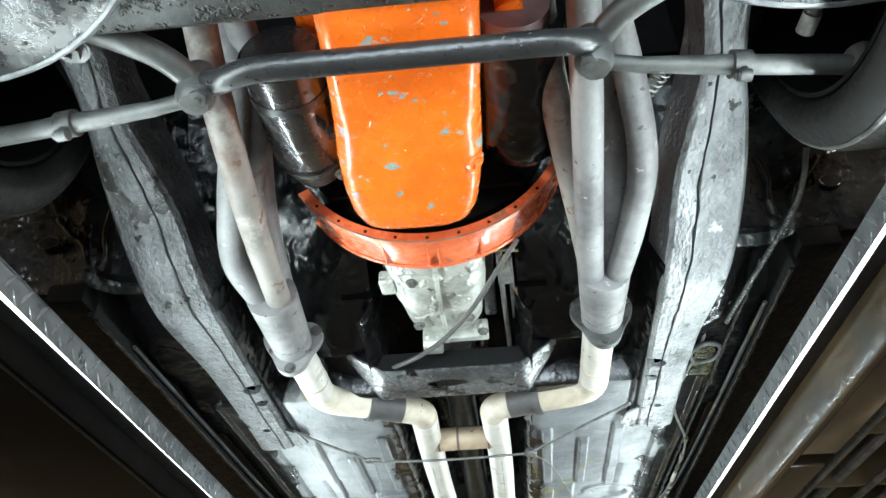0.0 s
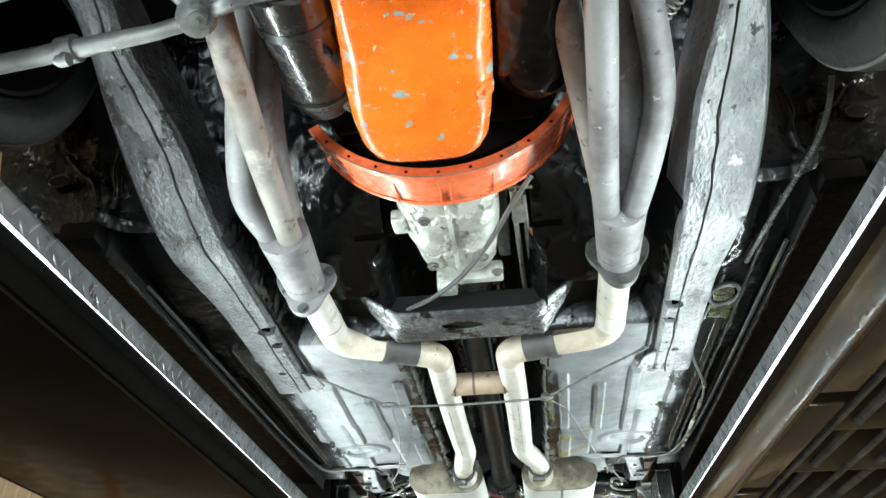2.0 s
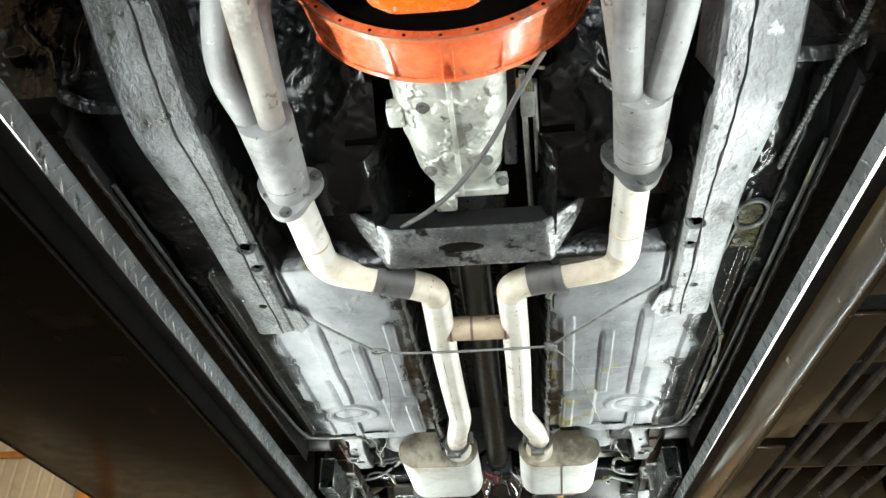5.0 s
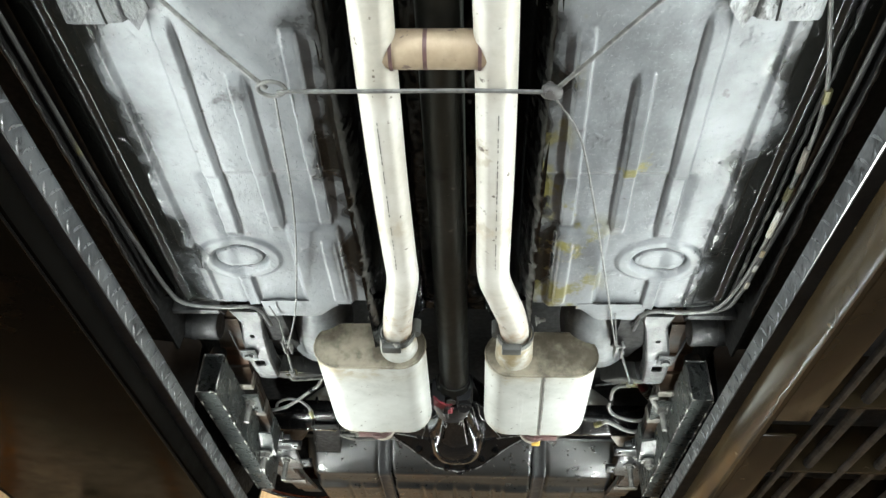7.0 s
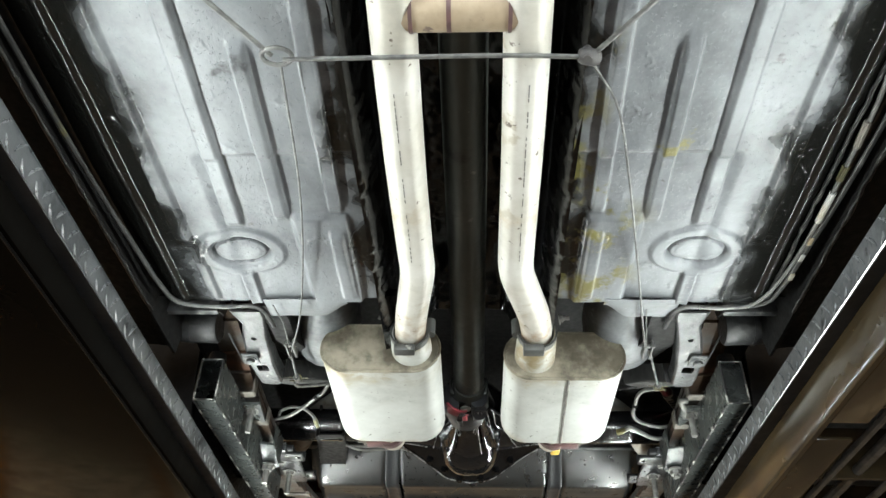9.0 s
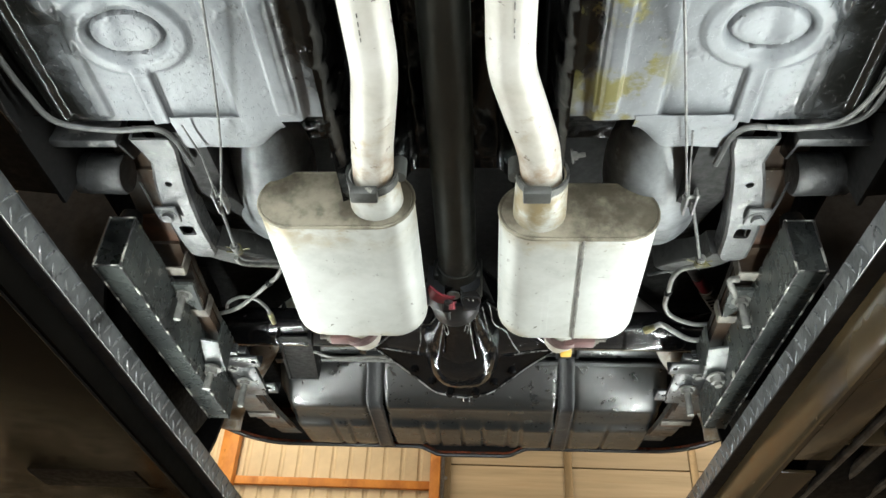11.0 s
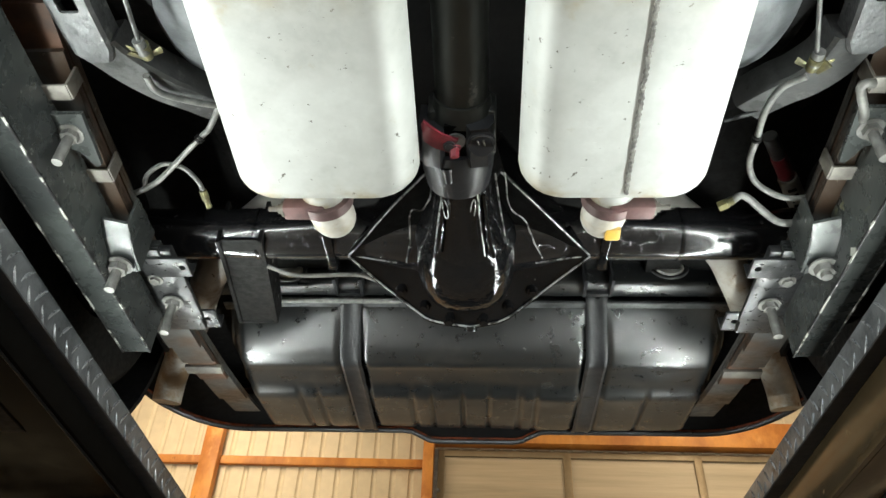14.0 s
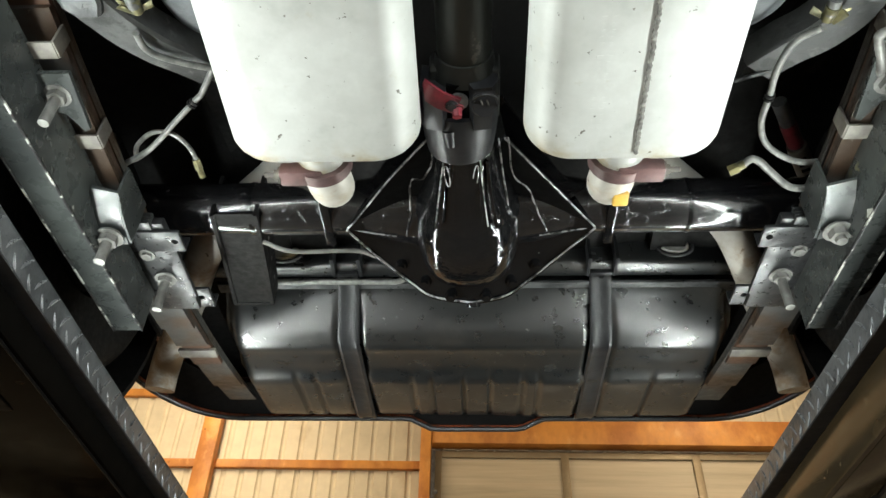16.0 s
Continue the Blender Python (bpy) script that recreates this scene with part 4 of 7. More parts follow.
    part("quarter_panel", sheet(lambda y, u: (s * (0.785 + 0.03 * math.sin(u * 3.1)), y, 2.136 + 0.5 * u), span(4.02, 4.125, 10), span(0, 1, 8), (s * 0.003, 0, 0)), M_BODY, body, "dark red quarter panel edge")
part("tunnel", sheet(lambda x, y: (x, y, 2.0 + 0.205 * (1 - step(0.075, 0.172, abs(x))) + 0.02 * (1 - step(1.72, 1.8, y)) + 0.004 * noise.noise(Vector((x * 20, y * 9, 4)))), span(-0.172, 0.172, 46), span(1.62, 3.2, 80)), M_BLACK, body, "black transmission tunnel", 70)
# near-black sheets added to close gaps, deep shade put into their colour
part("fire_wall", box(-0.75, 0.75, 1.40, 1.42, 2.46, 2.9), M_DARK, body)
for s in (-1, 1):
    part("tunnel_shade_sheet", box(min(s * 0.125, s * 0.21), max(s * 0.125, s * 0.21), 1.655, 1.663, 2.10, 2.6), M_DARK, body)
part("tunnel_shade_backing", box(-0.22, 0.22, 1.60, 1.61, 2.19, 2.60), M_DARK, body)
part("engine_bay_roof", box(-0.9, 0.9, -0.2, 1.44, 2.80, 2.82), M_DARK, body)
part("trunk_floor", sheet(lambda x, y: (x, y, 2.262 + 0.01 * math.sin(x * 22) * step(0.1, 0.2, abs(x))), span(-0.72, 0.72, 60), span(3.14, 4.44, 20)), M_MATTBLACK, body, "dull black trunk floor", 70)
# openings in the rear floor above the axle; pale discs paint the brightness in them
for x, z in ((-0.381, 2.245), (0.415, 2.255)):
    part("bright_floor_oval", loft([oval(x, z, 0.030, 0.022, 28, 2, 3.925), oval(x, z, 0.027, 0.019, 28, 2, 3.921)]), M_MUFFLER, body, "pale oval painted as a bright opening")
    part("opening_rim", tube([(px, 3.926, pz) for px, _, pz in oval(x, z, 0.036, 0.026, 32)] + [(x + 0.036, 3.926, z)], 0.004, 8), M_BRACKET, body)
part("rear_cross_rail", box(-0.60, 0.60, 3.93, 3.975, 2.21, 2.30, 0.015, 3), M_TANK, body, "satin black rear cross rail", 40)
# rear valance with its dropped middle
def valance(x):
    """Plan and height of the lower edge: straight across the rear, rounded forward at both corners."""
    mid = 1 - step(0.10, 0.17, abs(x - 0.01))
    t = min(1.0, max(0.0, (abs(x) - 0.56) / 0.225))
    return (4.425 + 0.02 * mid - 0.30 * (1 - math.sqrt(1 - t * t)), 2.134 - 0.018 * mid)


CORNER = [0.56 + 0.225 * math.sin(a) for a in span(0.08, 1.57, 16)]
ACROSS = [-x for x in CORNER[::-1]] + list(span(-0.56, 0.56, 50)) + CORNER
part("rear_valance", sheet(lambda x, u: (x * (1 + 0.03 * u), valance(x)[0] + 0.03 * u, valance(x)[1] + 0.30 * u), ACROSS, span(0, 1, 5), (0, 0.002, 0)), M_BODY, body, "dark red rear valance", 60)
part("valance_lip", tube([(x, valance(x)[0] - 0.004, valance(x)[1] - 0.002) for x in ACROSS], 0.006, 8), M_BAR, body, "chipped black valance lip")
part("valance_back", sheet(lambda x, u: (x * (1 - 0.08 * u), valance(x)[0] - 0.10 * u, valance(x)[1] + 0.012 + 0.03 * u), ACROSS, span(0, 1, 4)), M_MATTBLACK, body)


def rail_thing(s):
    ob = thing("frame_rail", (s * 0.45, 1.5, 1.97), "grey-black undercoated frame rail with cracked sealer", "frame rail", "front frame rails")
    st = ((2.15, 1.977, 0.508, 0.417), (2.0, 1.975, 0.500, 0.413), (1.72, 1.975, 0.494, 0.403), (1.58, 1.975, 0.503, 0.398), (1.48, 1.980, 0.511, 0.397), (1.38, 2.008, 0.514, 0.399), (1.28, 2.046, 0.512, 0.402),
          (1.18, 2.07, 0.498, 0.414), (1.08, 2.086, 0.478, 0.420), (0.95, 2.10, 0.466, 0.402), (0.6, 2.12, 0.46, 0.39), (0.2, 2.12, 0.46, 0.39))
    rings = []
    pts = rounded([(a, b, c) for a, b, c, _ in st], 5)
    inn = rounded([(a, b, d) for a, b, _, d in st], 5)
    for (y, z, xo), (_, _, xi) in zip(pts, inn):
        w = xo - xi
        wob = 0.0022 * noise.noise(Vector((y * 14, s, 0)))
        seam = xi + w * (0.34 + 0.06 * noise.noise(Vector((y * 6, 2 * s, 1))))
        rings.append([(s * xo, y, z + 0.085), (s * (xo + 0.001), y, z + 0.012), (s * (xo - 0.006), y, z + 0.002), (s * (xi + w * 0.8), y, z + wob), (s * (seam + 0.006), y, z - wob), (s * (seam + 0.0015), y, z + 0.0005),
                      (s * seam, y, z + 0.006), (s * (seam - 0.0015), y, z + 0.0015), (s * (seam - 0.008), y, z + 0.002), (s * (xi + 0.008), y, z + 0.004), (s * xi, y, z + 0.012), (s * (xi - 0.012), y, z + 0.085)])
    cut = [rod((s * 0.424, 1.80, 1.9), (s * 0.424, 1.80, 2.05), 0.019, 20), rod((s * 0.424, 1.872, 1.9), (s * 0.424, 1.872, 2.05), 0.013, 18), rod((s * 0.455, 2.02, 1.9), (s * 0.455, 2.02, 2.05), 0.009, 14),
           box(min(s * 0.425, s * 0.50), max(s * 0.425, s * 0.50), 1.6, 2.3, 1.987, 2.055)]
    # the right rail takes the lighter of the two greys
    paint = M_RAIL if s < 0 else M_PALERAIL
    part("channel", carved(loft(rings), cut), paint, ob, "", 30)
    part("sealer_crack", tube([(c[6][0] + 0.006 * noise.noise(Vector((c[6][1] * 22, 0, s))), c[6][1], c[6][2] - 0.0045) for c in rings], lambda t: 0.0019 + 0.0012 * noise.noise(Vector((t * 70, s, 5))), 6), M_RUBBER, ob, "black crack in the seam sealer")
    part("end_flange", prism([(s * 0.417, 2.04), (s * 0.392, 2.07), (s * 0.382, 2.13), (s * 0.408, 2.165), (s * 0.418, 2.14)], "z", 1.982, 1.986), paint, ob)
    part("inner_flange", sheet(lambda y, u: (s * (0.398 - 0.022 * u), y, 1.99 + 0.06 * u), span(1.45, 2.1, 20), span(0, 1, 4)), M_BLACK, ob)
    return ob


for s in (-1, 1):
    rail_thing(s)

# ---------------------------------------------------------------- engine and gearbox
engine = thing("engine", (0, 1.0, 1.98), "orange painted engine with a chipped sheet steel oil pan", "engine")


def pan_ring(y, xl, xr, zb, r):
    top = 2.15
    cx, hw = (xl + xr) / 2, (xr - xl) / 2
    pts = [(xl - 0.004, y, top), (xl, y, zb + r)]
    for k in range(1, 8):
        a = math.pi + (math.pi / 2) * k / 8
        pts.append((xl + r + r * math.cos(a), y, zb + r + r * math.sin(a)))
    pts += [(xl + r, y, zb), (cx, y, zb - 0.001), (xr - r, y, zb)]
    for k in range(1, 8):
        a = 1.5 * math.pi + (math.pi / 2) * k / 8
        pts.append((xr - r + r * math.cos(a), y, zb + r + r * math.sin(a)))
    pts += [(xr, y, zb + r), (xr + 0.004, y, top)]
    return pts


PAN = ((0.70, -0.086, 0.116, 2.02, 0.03), (0.84, -0.084, 0.113, 1.99, 0.032), (0.93, -0.084, 0.109, 1.981, 0.024), (1.0, -0.089, 0.105, 1.979, 0.026), (1.06, -0.097, 0.103, 1.98, 0.036), (1.12, -0.104, 0.102, 1.981, 0.034), (1.18, -0.105, 0.096, 1.979, 0.026),
       (1.235, -0.102, 0.088, 1.979, 0.028), (1.262, -0.093, 0.078, 1.981, 0.03), (1.278, -0.080, 0.064, 1.988, 0.032), (1.287, -0.066, 0.05, 2.0, 0.03))
oil_pan = part("oil_pan", loft([pan_ring(*row) for row in PAN]), M_ORANGE, engine, "glossy orange oil pan with chipped paint", 50)
part("drain_boss", rod((0.070, 1.135, 2.008), (0.092, 1.138, 1.990), 0.016, 18), M_ORANGE, oil_pan)
part("drain_plug", bolt((0.091, 1.138, 1.991), (0.75, 0.1, -0.65), 0.010, 0.006), M_ORANGE, oil_pan)
part("pan_rail", box(-0.115, 0.125, 0.5, 1.27, 2.148, 2.156, 0.002), M_ORANGE, engine)
part("block", box(-0.15, 0.16, 0.45, 1.30, 2.157, 2.44, 0.012), M_ORANGE, engine, "orange cast block in shade")
for x, y in ((0.135, 0.93), (0.15, 0.98)):
    part("core_boss", rod((x, y, 2.10), (x, y, 2.16), 0.022, 14), M_ORANGE, engine)
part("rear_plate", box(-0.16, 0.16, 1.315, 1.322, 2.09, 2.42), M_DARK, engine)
starter = part("starter_motor", tube([(-0.165, y, z) for y, z in ((1.0, 2.098), (1.005, 2.098), (1.19, 2.10), (1.20, 2.10))], lambda t: 0.052 if t in (0, 1) else 0.058, 32), M_STARTER, engine, "dark greasy starter motor")
part("nose", tube([(-0.165, y, 2.10) for y in (1.20, 1.225, 1.25)], lambda t: 0.058 - 0.02 * t, 24), M_KFRAME, starter)
part("band", tube([(-0.165, 1.055, 2.099), (-0.165, 1.07, 2.099)], 0.0595, 28), M_BAR, starter)
part("through_bolt", bolt((-0.165, 1.0, 2.072), (0, -1, 0), 0.007, 0.012), M_COPPER, starter)
part("terminal", rod((-0.118, 1.12, 2.062), (-0.112, 1.12, 2.045), 0.007, 10), M_BAR, starter)
part("bolt", bolt((-0.120, 1.22, 2.06), (0.3, 0, -1), 0.007, 0.008), M_STEEL, starter)
part("oil_filter", tube([(0.162, y, 2.125) for y in (1.0, 1.01, 1.20, 1.235, 1.255, 1.26)], lambda t: 0.066 - 0.012 * (t > 0.78) - 0.02 * (t > 0.98), 32), M_BLACK, engine, "black oil filter in shade")
part("filter_boss", tube([(0.155, 0.97, 2.115), (0.155, 1.0, 2.115)], 0.05, 24), M_PLUM, engine)


def half_ring(r0, r1, y0, y1, a0=212, a1=342, n=48, cz=2.262, taper=0.0):
    rings = []
    for k in range(n + 1):
        a = radians(a0 + (a1 - a0) * k / n)
        c, s_ = math.cos(a), math.sin(a)
        rings.append([(r0 * c, y0, cz + r0 * s_), (r1 * c, y0, cz + r1 * s_), ((r1 - taper) * c, y1, cz + (r1 - taper) * s_), ((r0 - taper) * c, y1, cz + (r0 - taper) * s_)])
    return loft(rings)


bell = thing("bell_housing", (0, 1.38, 2.0), "worn orange half-round bell housing under the engine", "bell housing")
part("shell", half_ring(0.248, 0.259, 1.346, 1.428, taper=0.012), M_BELL, bell)
part("flange", half_ring(0.243, 0.262, 1.338, 1.346), M_BELL, bell)
part("rear_lip", half_ring(0.224, 0.250, 1.426, 1.434), M_BELL, bell)
# the dim inside of the housing is put into these near-black faces
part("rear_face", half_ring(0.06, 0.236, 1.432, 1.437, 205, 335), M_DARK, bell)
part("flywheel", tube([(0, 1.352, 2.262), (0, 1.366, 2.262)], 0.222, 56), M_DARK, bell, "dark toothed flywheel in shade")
for k in range(9):
    a = radians(222 + 12 * k)
    # flat dark discs paint the shade of the bolt holes
    part("bolt_hole", rod((0.2525 * math.cos(a), 1.3372, 2.262 + 0.2525 * math.sin(a)), (0.2525 * math.cos(a), 1.339, 2.262 + 0.2525 * math.sin(a)), 0.003, 10), M_DARK, bell)
part("worn_edge", tube([(0.2605 * math.cos(radians(a)), 1.3385, 2.262 + 0.2605 * math.sin(radians(a))) for a in span(213, 331, 60)], 0.0016, 6), M_CLIP, bell, "paint worn to bare metal")
for a in (-108, -91, -87, -70):
    part("casting_rib", spun(box(-0.0015, 0.0015, 1.35, 1.426, -0.002, 0.0045, 0.001), Matrix.Translation((0, 0, 2.262)) @ Matrix.Rotation(-radians(a + 90), 4, "Y") @ Matrix.Translation((0, 0, -0.254))), M_BELL, bell)

gearbox = thing("transmission", (0, 1.6, 2.03), "oily cast aluminium transmission case", "transmission")


def case_ring(y, hw, zb, p=3.2, cx=0.0):
    return oval(cx, zb + 0.13, hw, 0.13, 36, p, y)


part("case", loft([case_ring(*r) for r in ((1.434, 0.112, 2.028, 2.6), (1.46, 0.106, 2.026), (1.52, 0.104, 2.024), (1.60, 0.100, 2.026), (1.63, 0.094, 2.03), (1.70, 0.086, 2.036), (1.755, 0.066, 2.05), (1.77, 0.05, 2.08))]), M_ALU, gearbox, "", 50)
part("side_lug", [box(-0.110, -0.08, 1.515, 1.56, 2.04, 2.07, 0.006, 3)], M_ALU, gearbox)
part("pan_rib", box(-0.004, 0.004, 1.44, 1.73, 2.019, 2.03, 0.0015), M_ALU, gearbox)
part("side_cover", [box(0.080, 0.106, 1.46, 1.70, 2.06, 2.16, 0.006)], M_BAR, gearbox)
for x, y in ((0.02, 1.55), (-0.045, 1.50), (0.05, 1.64), (-0.05, 1.66), (0.075, 1.70)):
    part("bolt", bolt((x, y, 2.027), (0, 0, -1), 0.008, 0.007), M_STEEL, gearbox)
part("lower_lug", [box(-0.052, -0.012, 1.735, 1.775, 2.018, 2.06, 0.005)], M_ALU, gearbox)
part("tail_flange", [box(-0.05, 0.085, 1.725, 1.745, 2.028, 2.07, 0.004)], M_ALU, gearbox)
part("tail_housing", tube([(0, y, 2.10) for y in (1.74, 1.80, 1.95, 2.0)], lambda t: 0.06 - 0.014 * t, 28), M_BAR, gearbox, "dark tail housing")
part("shift_linkage", [rod((0.115, 1.46, 2.05), (0.13, 1.90, 2.06), 0.005), rod((0.135, 1.50, 2.07), (0.15, 1.95, 2.08), 0.005), box(0.112, 0.135, 1.50, 1.56, 2.045, 2.075, 0.003)], M_STEEL, gearbox, "greasy shift rods and levers")
part("linkage_clip", [box(0.118, 0.130, 1.465, 1.49, 2.035, 2.048, 0.002), rod((0.105, 1.44, 2.045), (0.15, 1.455, 2.05), 0.003)], M_BRASS, gearbox)
part("speedometer_cable", tube(rounded([(-0.155, 1.86, 2.025), (-0.12, 1.80, 2.008), (-0.06, 1.74, 2.0), (0.0, 1.67, 2.0), (0.06, 1.57, 2.005), (0.11, 1.47, 2.02), (0.15, 1.42, 2.05)], 6), 0.0048, 10), M_SLEEVE, gearbox, "dark sheathed speedometer cable")

cross = thing("transmission_cross_member", (0, 1.85, 1.99), "oily black steel transmission cross member with an oval hole", "cross member")


def cross_at(k, y):
    """The dropped middle with upturned wings that die out towards the rear."""
    x0, z0, x1, z1 = CROSS[int(k)]
    f = step(1.80, 1.925, y)
    return (x0 + (x1 - x0) * f, y, z0 + (z1 - z0) * f + 0.004 * step(1.796, 1.79, y) + 0.004 * step(1.912, 1.92, y))


WING = ((0.226, 2.042, 0.170, 1.993), (0.195, 2.020, 0.167, 1.990), (0.162, 1.998, 0.163, 1.987), (0.145, 1.988, 0.158, 1.9855))
CROSS = [(-a, b, -c, d) for a, b, c, d in WING] + [(x, 1.985, x * 1.12, 1.985) for x in span(-0.125, 0.125, 9)] + list(WING[::-1])
hole = loft([[(px - 0.012, py + 1.850, z) for px, _, py in oval(0, 0, 0.046, 0.021, 28)] for z in (1.95, 2.03)])
part("plate", carved(sheet(cross_at, range(len(CROSS)), (1.79, 1.793, 1.797, 1.82, 1.85, 1.88, 1.908, 1.914, 1.92), (0, 0, 0.005)), [hole]), M_CROSS, cross, "", 30)
# dull black plate added behind the oval hole to paint its shade
part("hole_shade_plate", box(-0.09, 0.07, 1.812, 1.905, 2.016, 2.020, 0.001), M_MATTBLACK, cross)
part("front_web", loft([[(x, 1.800, z0), (x, 1.804, z0), (x, 1.804, z0 + 0.045), (x, 1.800, z0 + 0.045)] for x, z0 in ((-0.21, 2.04), (-0.155, 1.994), (0.155, 1.994), (0.21, 2.04))]), M_MATTBLACK, cross)
for s in (-1, 1):
    part("arm", loft([[(s * x, 1.80, z), (s * x, 1.915, z), (s * x, 1.915, z + 0.05), (s * x, 1.80, z + 0.05)] for x, z in ((0.19, 2.03), (0.235, 2.05), (0.29, 2.062), (0.40, 2.07))]), M_MATTBLACK, cross)
for x, y in ((-0.125, 1.815), (0.13, 1.83), (-0.105, 1.885)):
    part("bolt", bolt((x, y, 1.985), (0, 0, -1), 0.007, 0.005), M_CROSS, cross)
for s in (-1, 1):
    part("mounting_ear", box(min(s * 0.36, s * 0.44), max(s * 0.36, s * 0.44), 1.77, 1.90, 2.072, 2.08, 0.002), M_MATTBLACK, cross)

shaft = thing("drive_shaft", (0, 2.7, 2.06), "dark steel drive shaft with a universal joint", "drive shaft")
part("shaft_tube", tube([(0, y, z) for y, z in ((1.98, 2.088), (2.02, 2.086), (3.28, 2.068), (3.31, 2.068), (3.325, 2.068))], lambda t: 0.0365 if t < 0.9 else 0.034, 36), M_SHAFT, shaft)
part("front_yoke", tube([(0, 1.93, 2.09), (0, 1.99, 2.087)], 0.028, 24), M_STEEL, shaft)
yoke = part("rear_yoke", [tube([(0, 3.315, 2.066), (0, 3.345, 2.066)], lambda t: 0.038 + 0.006 * t, 28), box(-0.047, -0.030, 3.33, 3.415, 2.045, 2.09, 0.006), box(0.030, 0.047, 3.33, 3.415, 2.045, 2.09, 0.006)], M_SHAFT, shaft)
part("joint_cross", [rod((-0.052, 3.362, 2.055), (0.042, 3.362, 2.055), 0.013), rod((-0.008, 3.362, 2.02), (-0.008, 3.362, 2.10), 0.013)], M_STEEL, shaft)
pinion = part("pinion_yoke", [tube([(-0.008, y, 2.062) for y in (3.392, 3.398, 3.412, 3.428, 3.440, 3.452, 3.47)], lambda t: 0.0475 + 0.005 * math.sin(3.1 * t), 36),
                              loft([[(x, y, z) for x, z in ((-0.060, 2.03), (-0.052, 2.018), (-0.030, 2.012), (-0.024, 2.024), (-0.028, 2.075), (-0.058, 2.08))] for y in (3.345, 3.352, 3.38, 3.405)]),
                              loft([[(x, y, z) for x, z in ((0.044, 2.03), (0.036, 2.016), (0.012, 2.012), (0.006, 2.024), (0.010, 2.075), (0.042, 2.08))] for y in (3.335, 3.343, 3.38, 3.405)]),
                              tube([(-0.022, 3.408, 2.018), (-0.020, 3.432, 2.012)], lambda t: 0.010 - 0.004 * t, 12)], M_STRAP, shaft, "dark forged pinion yoke", 45)
part("bearing_cap", [rod((0.024, 3.362, 2.020), (0.027, 3.352, 2.006), 0.0185, 28), tube([(0.0272 + 0.0165 * math.cos(a), 3.3515 + 0.0155 * math.sin(a), 2.0055 + 0.003 * math.sin(a)) for a in span(0, 6.2832, 25)], 0.0022, 6, caps=False)], M_STRAP, pinion, "dark bearing cap")
for dx in (-0.005, 0.003):
    part("cap_mark", rod((0.026 + dx, 3.346, 2.0035), (0.029 + dx, 3.358, 2.0055), 0.0014, 6), M_STEEL, pinion)
# dark block for the shade between the yoke ears
part("joint_gap", box(-0.024, 0.007, 3.338, 3.392, 2.024, 2.03), M_DARK, pinion)
part("joint_strap", loft([[(-0.054, 3.330, 2.016), (-0.050, 3.322, 2.014), (-0.050, 3.322, 2.020), (-0.054, 3.330, 2.022)]] + [[(x - 0.006, y + 0.011, z), (x + 0.006, y - 0.011, z), (x + 0.006, y - 0.011, z + 0.005), (x - 0.006, y + 0.011, z + 0.005)] for x, y, z in ((-0.045, 3.335, 2.004), (-0.032, 3.343, 2.000), (-0.020, 3.350, 2.001), (-0.010, 3.358, 2.006))]), M_RED, shaft, "faded red joint strap", 50)
part("strap_bolt", bolt((-0.010, 3.357, 2.003), (0.05, 0.45, -1), 0.0065, 0.014), M_RED, shaft)
part("strap_bolt", bolt((-0.016, 3.352, 2.0), (0, 0, -1), 0.006, 0.003), M_STRAP, shaft)

# ---------------------------------------------------------------- exhaust
R_PIPE = 0.0318


def ring_clamp(at, along, r, mat, parent, tab=(0, 0, -1), name="clamp"):
    at, along, tab = Vector(at), Vector(along).normalized(), Vector(tab).normalized()
    band = tube([at - along * 0.008, at + along * 0.008], r + 0.007, 28)
    side = along.cross(tab).normalized()
    c = part(name, [band, tube([at + tab * (r + 0.003) - side * 0.001, at + tab * (r + 0.030)], lambda t: 0.009 - 0.003 * t, 8)], mat, parent)
    return c


